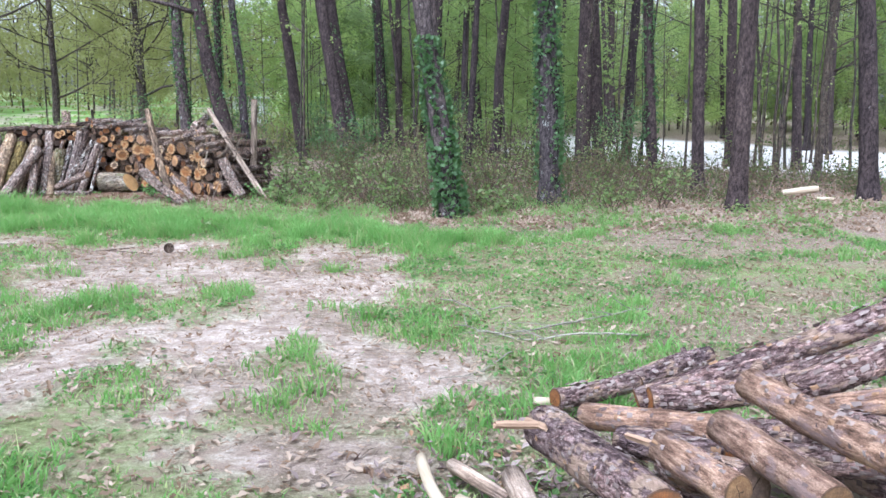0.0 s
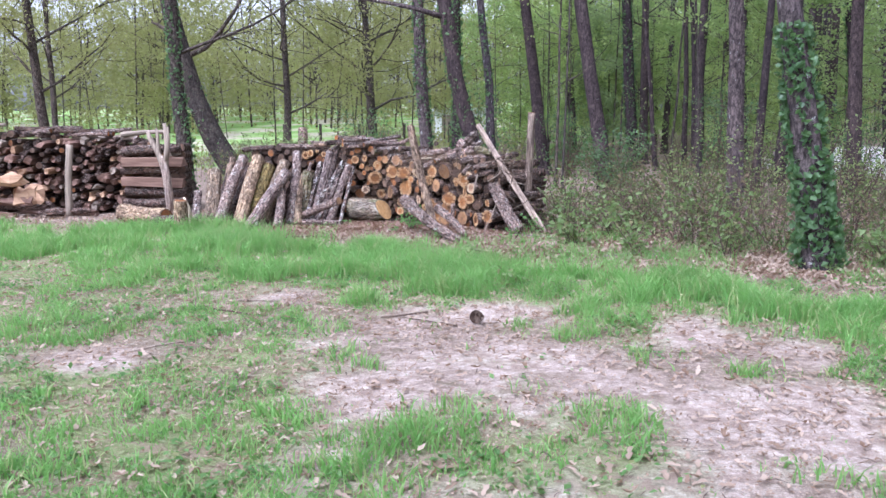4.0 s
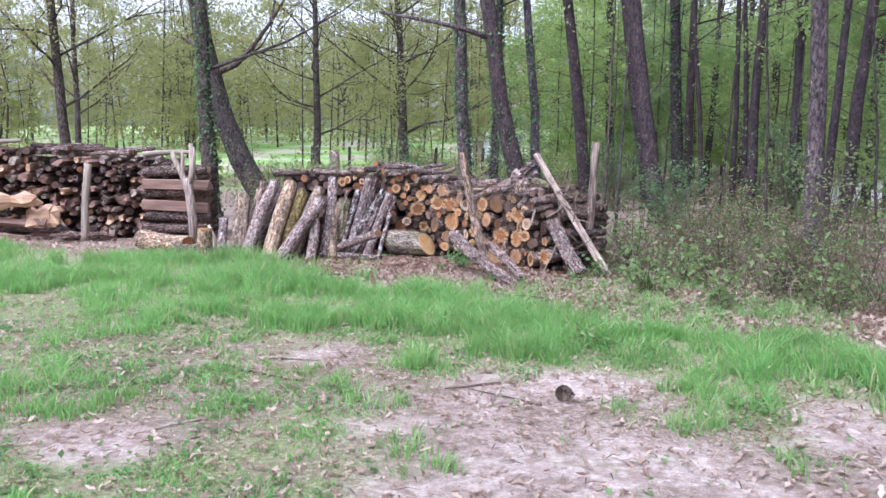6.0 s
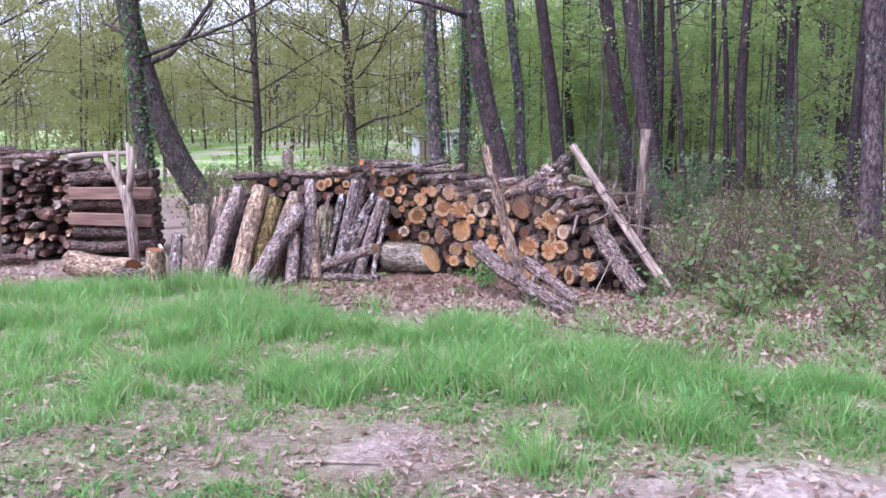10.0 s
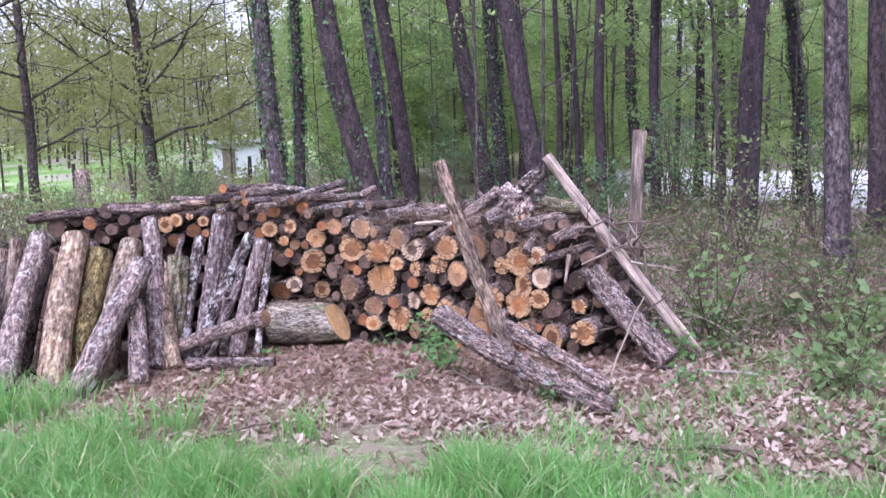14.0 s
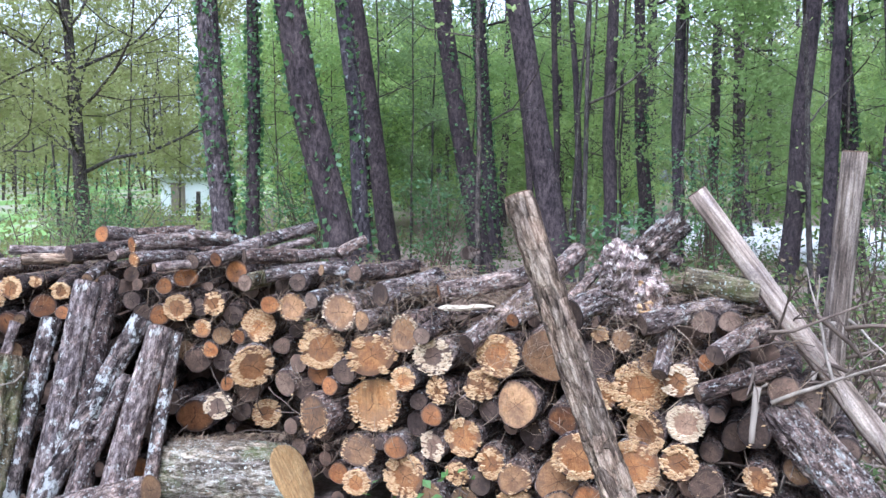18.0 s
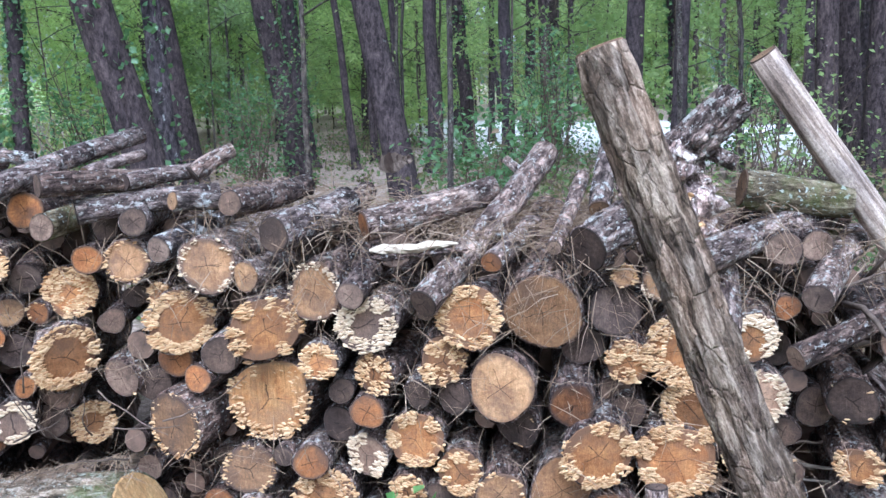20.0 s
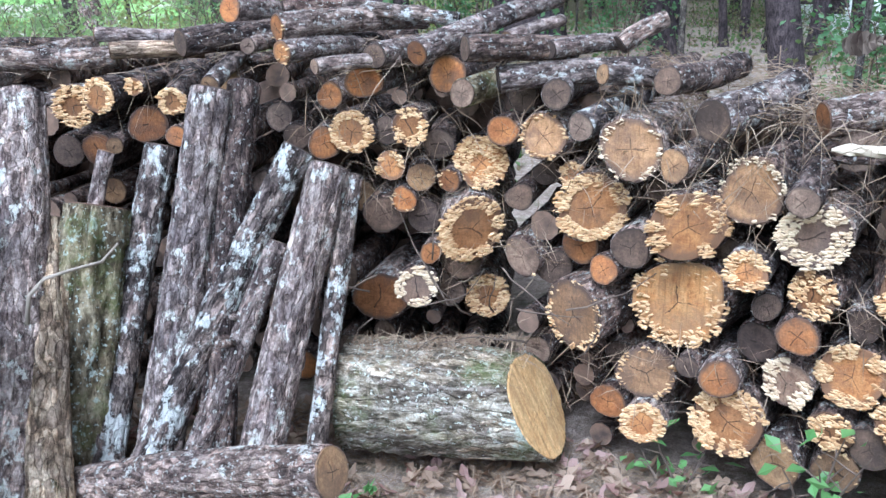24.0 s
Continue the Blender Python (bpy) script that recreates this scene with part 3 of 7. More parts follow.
# ---- ground ----
def smooth(e0, e1, x):
    t = np.clip((x - e0) / (e1 - e0), 0, 1)
    return t * t * (3 - 2 * t)


def lattice(x, y, cell, seed):
    """Smooth value noise in 0 to 1."""
    x = np.asarray(x, dtype=float) / cell
    y = np.asarray(y, dtype=float) / cell
    xi, yi = np.floor(x).astype(np.int64), np.floor(y).astype(np.int64)
    fx, fy = x - xi, y - yi
    fx, fy = fx * fx * (3 - 2 * fx), fy * fy * (3 - 2 * fy)

    def h(a, b):
        k = (a * 374761393 + b * 668265263 + seed * 974711) & 0x7FFFFFFF
        k = ((k ^ (k >> 13)) * 1274126177) & 0x7FFFFFFF
        return ((k ^ (k >> 16)) & 0xFFFF) / 65535.0
    return (h(xi, yi) * (1 - fx) + h(xi + 1, yi) * fx) * (1 - fy) + (h(xi, yi + 1) * (1 - fx) + h(xi + 1, yi + 1) * fx) * fy


def fbm(x, y, cell, seed):
    return 0.5 * lattice(x, y, cell, seed) + 0.3 * lattice(x, y, cell * 0.45, seed + 1) + 0.2 * lattice(x, y, cell * 0.2, seed + 2)


def height(x, y):
    x, y = np.asarray(x, dtype=float), np.asarray(y, dtype=float)
    h = (fbm(x, y, 1.6, 3) - 0.5) * 0.09 - 0.02
    h = h + 0.042 * np.clip(y - 34, 0, 60) * smooth(0, -8, x) + 0.012 * np.clip(y - 34, 0, 200)
    return h


def ground_z(x, y):
    return float(height(x, y))


# worn bare spots and grass tufts of the clearing: x, y, half width, half depth
SAND = [
    (-2.92, 8.86, 0.82, 0.8), (-2.84, 7.73, 0.58, 0.6), (-1.75, 7.89, 0.87, 0.78), (-0.9, 8.9, 0.54, 0.88), (-0.84, 7.33, 0.47, 0.8), (-2.39, 5.82, 0.52, 0.56), (-1.57, 5.5, 0.43, 0.67), (-0.87, 6.07, 0.41, 0.61),
    (-0.34, 5.31, 0.47, 0.36), (-3.02, 6.29, 0.25, 0.39), (-1.27, 7.26, 0.39, 0.47), (-4.76, 10.05, 0.2, 0.37), (-3.16, 9.16, 0.55, 0.53), (-2.54, 9.61, 0.23, 0.23), (-2.49, 8.58, 0.52, 0.32), (-3.37, 8.31, 0.33, 0.27),
    (-5.34, 7.82, 0.37, 0.25), (-1.35, 5.12, 0.39, 0.75), (-0.24, 5.01, 0.44, 0.64), (-0.58, 3.68, 0.5, 0.25), (-0.81, 7.09, 0.41, 1.03), (-3.02, 7.55, 0.5, 0.54), (-2.36, 5.0, 0.28, 0.63), (-0.69, 5.65, 0.28, 0.44),
]
TUFTS = [
    (-2.74, 6.88, 0.14, 0.3), (-2.59, 7.26, 0.1, 0.22), (-1.83, 7.02, 0.27, 0.5), (-2.22, 6.29, 0.19, 0.25), (-2.04, 5.5, 0.12, 0.22), (-2.95, 6.11, 0.14, 0.15), (-0.96, 5.32, 0.19, 0.2), (-3.67, 6.59, 0.31, 0.7),
    (-2.11, 6.56, 0.16, 0.36), (-0.07, 6.0, 0.38, 0.48), (-0.16, 6.99, 0.29, 0.42), (-1.77, 4.49, 0.27, 0.34), (-1.33, 3.3, 0.55, 0.26), (-0.36, 6.48, 0.32, 0.5), (-0.61, 4.31, 0.13, 0.15), (0.1, 4.15, 0.22, 0.45),
    (0.73, 5.13, 0.43, 0.36), (-0.96, 5.51, 0.12, 0.2), (-2.58, 9.11, 0.18, 0.24), (-6.38, 9.07, 0.28, 0.39), (-5.26, 9.45, 0.21, 0.38), (-3.89, 9.77, 0.17, 0.32), (-4.19, 8.19, 0.16, 0.17),
]


def spots_at(x, y, spots, grow):
    """How far x, y lies from the nearest spot, in its half widths."""
    best = np.full(np.shape(x), 9.0)
    for a, b, w, h in spots:
        best = np.minimum(best, np.hypot((x - a) / (w * grow), (y - b) / (h * grow)))
    return best


def band_top(x):
    return np.interp(x, [-11.2, -9.7, -7.8, -6.4, -5.4, -4.4, -3.6, -2.8, -1.4, 0.7, 3], [14.9, 14.6, 14.0, 13.45, 13.1, 12.65, 12.2, 11.9, 11.4, 10.3, 9.9])


def band_low(x):
    return np.interp(x, [-11, -8.8, -7.1, -6, -5, -4.3, -3.6, -2.7, -1.7, 1], [12, 11.8, 10.9, 10.6, 10.7, 10.1, 10.1, 9.9, 9.6, 9.0])


def gravel_end(x):
    """How far back the pale gravel reaches."""
    return np.interp(x, [0, 5, 9.6, 14.6, 22], [44, 48, 44, 32, 26])


def cover(x, y):
    """How far the ground is bare sand, leaf litter, pale gravel; and how tall and dense its grass is."""
    n1, n2, n3, n4 = fbm(x, y, 1.3, 11), fbm(x, y, 0.7, 21), fbm(x, y, 3.0, 31), fbm(x, y, 0.33, 51)
    worn = spots_at(x, y, SAND, 1.3) + (n2 - 0.5) * 1.3 + (n4 - 0.5) * 1.1
    bare = smooth(1.25, 0.55, worn)
    tuft = smooth(1.2, 0.5, spots_at(x, y, TUFTS, 1.15) + (n4 - 0.5) * 1.2)
    bare = bare * (1 - 0.8 * tuft)
    band = smooth(-0.5, 0.6, band_top(x) - y + (n1 - 0.5) * 1.6 + (n2 - 0.5)) * smooth(-0.4, 0.6, y - band_low(x) + (n2 - 0.5) * 2.2) * smooth(2.0, -1.0, x)
    litter = smooth(-0.3, 0.5, y - band_top(x) + (n1 - 0.5) * 1.0) * smooth(70, 40, y)
    litter = np.maximum(litter, 0.8 * smooth(0.45, 0.6, n2 * 0.6 + n3 * 0.4 + 0.05 * smooth(-2, 4, x)) * (1 - band))
    # a brown patch of dead leaves before the wood's edge
    brown = smooth(1.3, 0.6, np.hypot((x - 4.2) / 2.6, (y - 10.4) / 1.7) + (n1 - 0.5) * 1.2 + (n4 - 0.5) * 0.6)
    litter = np.maximum(litter, 0.95 * brown)
    pale = smooth(-0.6, 0.6, (x - 5.0) * 0.8 + (y - 25.0) * 0.55 + (n1 - 0.5) * 2.5 + (n3 - 0.5) * 2) * smooth(-0.5, 1.0, x + 5.27 - 0.276 * (y - 8.6)) * smooth(2.0, -1.5, y - gravel_end(x) + (n3 - 0.5) * 6) * 0.95
    meadow = smooth(30, 33, y + (n1 - 0.5) * 4) * (1 - pale) * smooth(-4.5, -7, x - 0.12 * (y - 30))
    dense = np.clip((1 - bare) * (1 - 0.62 * litter * smooth(14.5, 12.0, y) - 0.93 * litter * smooth(12.0, 14.5, y)), 0, 1) * (0.6 + 0.4 * smooth(0.4, 0.6, n2))
    dense = np.maximum(dense, band * (0.16 + 0.6 * smooth(0.38, 0.58, n2)))
    dense = dense * (0.35 + 0.65 * smooth(0.36, 0.56, n4)) * (1 - 0.7 * brown)
    dense = np.maximum(dense, (0.06 + 0.2 * smooth(0.5, 0.6, n4)) * (1 - 0.8 * bare))
    dense = np.where(y > 14.2, np.minimum(dense, np.maximum(band, 0.25 * smooth(0.52, 0.62, n2))), dense)
    dense = np.maximum(dense, 0.7 * smooth(0.56, 0.64, n2) * (y < 12) * (1 - bare))
    # lusher low grass beside the worn strip
    lush = smooth(-2.3, -3.0, x + (n1 - 0.5) * 0.8) * smooth(7.6, 6.2, y)
    dense = np.maximum(dense, lush * (0.2 + 0.6 * smooth(0.4, 0.55, n2)))
    dense = np.maximum(dense, 0.55 * tuft)
    tall = 0.04 + 0.06 * smooth(0.5, 0.75, n2) + 0.1 * band * (0.3 + 0.7 * smooth(0.35, 0.6, n2)) + 0.03 * tuft + 0.03 * lush
    return bare * (1 - band), litter, pale, meadow, dense, tall


def graded(lo, hi, step, far, ratio):
    core = list(np.arange(lo, hi, step))
    s, a, b = step, [], []
    while s * 6 < far:
        s *= ratio
        a.append(core[0] - sum_step(a, core[0]) - s)
        b.append((b[-1] if b else core[-1]) + s)
    return np.array(a[::-1] + core + b)


def sum_step(done, first):
    return first - done[-1] if done else 0.0


gx = graded(-14.0, 13.0, 0.14, 900, 1.16)
gy = graded(0.5, 25.0, 0.14, 900, 1.16)
mx, my = np.meshgrid(gx, gy)
fx, fy = mx.ravel(), my.ravel()
gv = np.stack([fx, fy, height(fx, fy)], axis=1)
nx = len(gx)
ii = (np.arange(len(gy) - 1)[:, None] * nx + np.arange(nx - 1)[None, :]).ravel()
gf = np.stack([ii, ii + 1, ii + nx + 1, ii + nx], axis=1)

GROUND = material("forest_clearing_ground")
g_ = G(GROUND)
fine = g_.noise(g_.pos(), 24.0, 9, 0.82)
mid = g_.noise(g_.pos(), 7.0, 5, 0.65)
tiny = g_.noise(g_.pos(), 160.0, 3, 0.7)
sand = g_.ramp(fine, [(0.3, (0.22, 0.16, 0.13)), (0.47, (0.44, 0.35, 0.295)), (0.68, (0.68, 0.585, 0.52))])
sand = g_.mix(g_.ramp(mid, [(0.44, 0.0), (0.6, 0.8)]), sand, (0.27, 0.195, 0.155))
lit = g_.ramp(fine, [(0.3, (0.1, 0.07, 0.053)), (0.5, (0.25, 0.183, 0.144)), (0.68, (0.48, 0.38, 0.315))])
lit = g_.mix(g_.ramp(mid, [(0.5, 0.0), (0.68, 0.5)]), lit, (0.08, 0.09, 0.03))
turf = g_.ramp(fine, [(0.3, (0.1, 0.09, 0.045)), (0.5, (0.2, 0.225, 0.095)), (0.7, (0.38, 0.38, 0.23))])
turf = g_.mix(g_.ramp(mid, [(0.5, 0.0), (0.6, 0.8)]), turf, (0.26, 0.19, 0.14))
grav = g_.ramp(fine, [(0.3, (0.5, 0.46, 0.42)), (0.7, (0.76, 0.73, 0.69))])
mead = g_.ramp(g_.noise(g_.pos(), 0.35, 5), [(0.35, (0.16, 0.27, 0.065)), (0.5, (0.24, 0.36, 0.11)), (0.58, (0.38, 0.34, 0.25))])
col = g_.mix(g_.attr("bare"), turf, sand)
col = g_.mix(g_.attr("litter"), col, lit)
col = g_.mix(g_.attr("meadow"), col, mead)
col = g_.mix(g_.attr("pale"), col, grav)
col = g_.mix(1.0, col, g_.ramp(tiny, [(0.3, 0.7), (0.7, 1.25)]), 'MULTIPLY')
g_.surface(col, 0.95, fine, 0.02, spec=0.1)

ground_me = mesh_from("ground", gv, gf, GROUND, True)
bare, litter, pale, meadow, dense, tall = cover(fx, fy)
for nm, val in (("bare", bare), ("litter", litter), ("pale", pale), ("meadow", meadow)):
    ground_me.attributes.new(nm, 'FLOAT', 'POINT').data.foreach_set("value", val.astype(np.float32))
ground = tagged(new("ground", ground_me), "sandy clearing with worn bare soil, grass and leaf litter", "ground", kind="structure")

# ---- the main woodpile: short round logs, sawn ends to the front ----
def face_y(x):
    """The front of the pile in plan."""
    return 15.42 - (x + 4.7) * 0.601 if x > -5.75 else 16.05 - (x + 5.75) * 0.14


def inward(x):
    return Vector((0.515, 0.857, 0)) if x > -5.75 else Vector((0.14, 0.99, 0))


bay_a = [
    (-7.98, 1.020, 0.078, 'b'), (-7.82, 1.080, 0.064, 'g'), (-7.76, 0.930, 0.066, 'b'), (-7.66, 1.050, 0.058, 'o'), (-7.55, 1.140, 0.060, 'g'), (-7.50, 0.985, 0.055, 'b'), (-7.38, 1.070, 0.050, 'g'), (-7.30, 0.960, 0.060, 'b'),
    (-7.08, 0.865, 0.053, 'g'), (-7.02, 1.016, 0.066, 'f'), (-6.96, 0.876, 0.058, 'o'), (-6.92, 1.052, 0.055, 'f'), (-6.87, 0.904, 0.026, 'p'), (-6.81, 1.078, 0.031, 'f'), (-6.79, 0.958, 0.061, 'o'), (-6.70, 1.031, 0.043, 'f'),
    (-6.67, 0.933, 0.034, 'o'), (-6.30, 1.180, 0.031, 'f'), (-6.22, 0.914, 0.048, 'o'), (-6.21, 1.048, 0.044, 'o'), (-6.14, 0.946, 0.063, 'f'), (-6.10, 1.091, 0.050, 'o'), (-6.08, 0.412, 0.085, 'o'), (-6.06, 0.685, 0.065, 'b'),
    (-6.03, 0.843, 0.045, 'f'), (-5.99, 0.741, 0.041, 'o'), (-5.96, 0.969, 0.057, 'f'), (-5.95, 0.483, 0.064, 'w'), (-5.94, 0.680, 0.056, 'g'), (-5.94, 0.808, 0.046, 'p'), (-5.91, 0.579, 0.035, 'o'), (-5.87, 0.429, 0.058, 'b'),
]
bay_b = [
    (-5.85, 0.807, 0.036, 'o'), (-5.83, 0.540, 0.071, 'b'), (-5.78, 0.670, 0.099, 'f'), (-5.76, 0.859, 0.081, 'f'), (-5.75, 0.406, 0.070, 'f'), (-5.68, 0.965, 0.046, 'o'), (-5.66, 0.761, 0.043, 'b'), (-5.65, 0.578, 0.067, 'g'),
    (-5.59, 0.838, 0.037, 'b'), (-5.57, 0.552, 0.056, 'b'), (-5.57, 0.961, 0.066, 's'), (-5.54, 0.320, 0.044, 'b'), (-5.51, 0.849, 0.039, 'f'), (-5.49, 0.155, 0.038, 'b'), (-5.49, 0.642, 0.055, 'o'), (-5.48, 0.456, 0.107, 's'),
    (-5.45, 0.770, 0.095, 'f'), (-5.41, 0.600, 0.044, 'o'), (-5.41, 0.283, 0.042, 'b'), (-5.40, 0.177, 0.058, 'o'), (-5.35, 0.950, 0.086, 's'), (-5.35, 0.671, 0.057, 'b'), (-5.31, 0.819, 0.036, 'b'), (-5.30, 0.304, 0.081, 's'),
    (-5.29, 0.170, 0.061, 'f'), (-5.25, 0.917, 0.043, 'p'), (-5.24, 0.524, 0.132, 'F'), (-5.21, 0.762, 0.097, 'f'), (-5.20, 0.357, 0.036, 'g'), (-5.14, 0.657, 0.047, 'b'), (-5.12, 0.352, 0.055, 'o'), (-5.10, 0.213, 0.104, 'f'),
]
bay_c = [
    (-5.09, 0.861, 0.091, 's'), (-5.08, 0.666, 0.055, 'f'), (-5.04, 0.560, 0.038, 'b'), (-4.99, 0.123, 0.072, 'p'), (-4.98, 0.367, 0.068, 'w'), (-4.96, 0.522, 0.052, 'o'), (-4.95, 0.781, 0.083, 'w'), (-4.94, 0.631, 0.063, 'f'),
    (-4.88, 0.257, 0.055, 'f'), (-4.86, 0.133, 0.062, 'p'), (-4.85, 0.423, 0.086, 'f'), (-4.84, 0.561, 0.040, 'b'), (-4.80, 0.219, 0.058, 'b'), (-4.77, 0.669, 0.071, 'f'), (-4.75, 0.551, 0.053, 'b'), (-4.74, 0.324, 0.070, 'f'),
    (-4.72, 0.159, 0.059, 'b'), (-4.70, 0.799, 0.090, 'f'), (-4.65, -0.012, 0.063, 'f'), (-4.65, 0.143, 0.081, 'f'), (-4.64, 0.281, 0.071, 's'), (-4.63, 0.596, 0.098, 'p'), (-4.60, 0.450, 0.065, 'b'), (-4.53, 0.802, 0.113, 'q'),
    (-4.49, 0.126, 0.109, 'p'), (-4.49, 0.277, 0.095, 'q'), (-4.46, 0.550, 0.068, 'o'), (-4.44, 0.693, 0.063, 'b'), (-4.42, -0.023, 0.085, 'f'), (-4.40, 0.413, 0.101, 'f'), (-4.37, 0.207, 0.085, 'o'), (-4.36, 0.092, 0.055, 'o'),
]
bay_d = [
    (-4.36, 0.548, 0.049, 'b'), (-4.36, 0.800, 0.075, 'g'), (-4.34, 0.908, 0.035, 's'), (-4.33, 0.664, 0.065, 'f'), (-4.33, 0.497, 0.052, 'b'), (-4.26, 0.891, 0.049, 's'), (-4.22, 0.377, 0.107, 'f'), (-4.20, 0.700, 0.108, 'f'),
    (-4.18, 0.151, 0.102, 's'), (-4.18, 0.524, 0.087, 'f'), (-4.15, 0.007, 0.075, 'o'), (-4.15, 0.805, 0.061, 's'), (-4.13, 0.232, 0.030, 'p'), (-4.13, 0.315, 0.027, 'p'), (-4.09, 0.201, 0.041, 'o'), (-4.06, 0.759, 0.065, 'f'),
    (-4.06, 0.432, 0.071, 'f'), (-4.04, 0.587, 0.074, 'w'), (-4.03, 0.314, 0.053, 'g'), (-4.00, 0.695, 0.056, 'b'), (-3.99, 0.138, 0.097, 'f'), (-3.99, 0.980, 0.047, 'g'), (-3.98, 0.827, 0.033, 'o'), (-3.98, 0.345, 0.066, 'b'),
    (-3.97, 0.457, 0.045, 'b'), (-3.96, 0.244, 0.067, 'g'), (-3.89, 0.515, 0.061, 'b'), (-3.83, 0.568, 0.065, 'b'), (-3.81, 0.382, 0.060, 'f'), (-3.77, 0.197, 0.093, 'f'), (-3.74, 0.740, 0.059, 'b'), (-3.67, 0.700, 0.059, 'g'),
]

CUT_WORDS = {'p': "pale sawn end with cracks", 'o': "orange-brown sawn end", 'f': "sawn end ringed with cream bracket fungi",
             'F': "bright ochre oval sawn end", 's': "brown cracked sawn end with few fungi", 'w': "sawn end crusted with whitish fungi", 'q': "wide brown sawn end with long cracks", 'g': "grey weathered sawn end", 'b': "dark dirty sawn end"}
PILE = "logs of the main woodpile"
rng = np.random.default_rng(7)
placed = []
every = [log for bay in (bay_a, bay_b, bay_c, bay_d) for log in bay]
for x, z, r, k in every:
    d = inward(x)
    # thinner logs sit farther back where they crowd a thicker one
    crowd = max([0.0] + [0.9 * (r + c) - math.hypot((x - a) * 1.15, z - b) for a, b, c, _ in every if c > r])
    off = rng.uniform(-0.055, 0.035) + min(0.14, 1.6 * crowd)
    if k in 'bg':
        off += 0.04
    if -5.85 < x < -5.4 and z < 0.42:
        off = max(off, 0.0) + 0.1
    p = Vector((x, face_y(x), max(z, r * 0.75))) + d * off
    L = rng.uniform(0.75, 0.95)
    tilt = Vector((rng.normal(0, 0.09), rng.normal(0, 0.03), rng.normal(0, 0.05)))
    q = p + (d + tilt).normalized() * L
    q.z = max(q.z, r)
    bark = [LOG_DARK, LOG_DARK, LOG_BROWN, LOG_GREY][int(rng.integers(0, 4))]
    white = k == 'w' or (k == 's' and rng.uniform() < 0.25) or (k == 'f' and rng.uniform() < 0.1)
    many = int(rng.integers(380, 620) * (r / 0.075) ** 2)
    many = many if k in 'fw' else int(420 * (r / 0.12)) if k == 'F' else int(150 * r / 0.075) if k == 's' else (14 if rng.uniform() < 0.25 else 0)
    make_log(p, q, r, r * rng.uniform(0.85, 1.0), bark, k, "round log in the woodpile, " + CUT_WORDS[k], PILE, rng, fungus=many, white=white,
             skew=rng.normal(0, 0.25), segs=26, oval=rng.uniform(0.04, 0.12))
    placed.append((x, z, r))


def pile_top(x):
    return float(np.interp(x, [-8.8, -8.4, -8.1, -7.6, -6.3, -5.6, -5.0, -4.5, -4.0, -3.7, -3.45], [0.5, 0.8, 0.95, 1.1, 1.15, 1.1, 1.02, 0.98, 1.05, 0.9, 0.45]))


# thinner logs that fill the hollows between, set back a little
made = 0
fill = {"body": [], "cut": []}
for _ in range(9000):
    x = rng.uniform(-8.75, -3.5)
    z = rng.uniform(0.03, pile_top(x) - 0.02)
    r = rng.uniform(0.022, 0.06)
    if any((x - a) ** 2 * 1.25 + (z - b) ** 2 < (r + c) ** 2 * 0.8 for a, b, c in placed):
        continue
    placed.append((x, z, r))
    d = inward(x)
    p = Vector((x, face_y(x), max(z, r))) + d * rng.uniform(0.04, 0.16)
    q = p + (d + Vector((rng.normal(0, 0.04), 0, rng.normal(0, 0.03)))).normalized() * rng.uniform(0.6, 0.8)
    q.z = max(q.z, r)
    if r > 0.043 and x > -7.0:
        make_log(p, q, r, r * 0.9, [LOG_DARK, LOG_BROWN][made % 2], 'gbobgp'[made % 6], "thin dark log filling a hollow in the woodpile", PILE, rng, segs=12, skew=rng.normal(0, 0.2))
    else:
        make_log(p, q, r, r * 0.9, LOG_DARK, segs=10, rng=rng, into=fill)
    made += 1
    if made > 215:
        break
# the rows behind, seen only through the gaps, added to keep the gaps dark
for row in range(2):
    for z in np.arange(0.07, 1.0, 0.115):
        for x in np.arange(-8.7, -3.75, 0.125):
            if z > pile_top(x) - 0.1:
                continue
            d = inward(x)
            p = Vector((x, face_y(x), z + rng.uniform(-0.02, 0.02))) + d * ((0.5 if x > -8.05 else 0.12) + 0.45 * row + rng.uniform(-0.04, 0.04))
            make_log(p, p + d * 0.4, 0.066, 0.06, LOG_DARK, segs=8, rng=rng, into=fill)
joined_logs("filling_logs", fill, "thin dark logs and added backing rows closing the woodpile's hollows", LOG_DARK, DULL_CUT)


def bar(p, q, r0, r1, bark, cut='g', label="", **kw):
    return make_log(Vector(p), Vector(q), r0, r1, bark, cut, label, PILE, rng, **kw)


# loose logs lying across the top
TOP = "loose bark-covered log lying across the top of the woodpile"
bar((-7.5, 16.3, 1.165), (-6.9, 16.32, 1.155), 0.038, 0.034, LOG_GREY, 'b', TOP)
bar((-8.2, 16.4, 1.1), (-7.62, 16.34, 1.14), 0.045, 0.04, LOG_BROWN, 'o', TOP)
bar((-7.0, 16.42, 1.22), (-6.6, 16.5, 1.21), 0.026, 0.022, LOG_PALE, 'p', TOP)
bar((-6.89, 16.25, 1.18), (-6.62, 16.32, 1.17), 0.027, 0.025, STAKE, 'p', "stripped pale branch lying on top of the woodpile")
bar((-6.64, 16.15, 1.21), (-6.35, 16.45, 1.22), 0.044, 0.042, LOG_DARK, 'b', TOP)
bar((-6.55, 16.4, 1.29), (-6.38, 16.75, 1.25), 0.043, 0.04, LOG_GREY, 'o', TOP)
bar((-6.34, 16.1, 1.25), (-5.93, 16.42, 1.255), 0.042, 0.036, LOG_GREY, 'o', TOP, fungus=5)
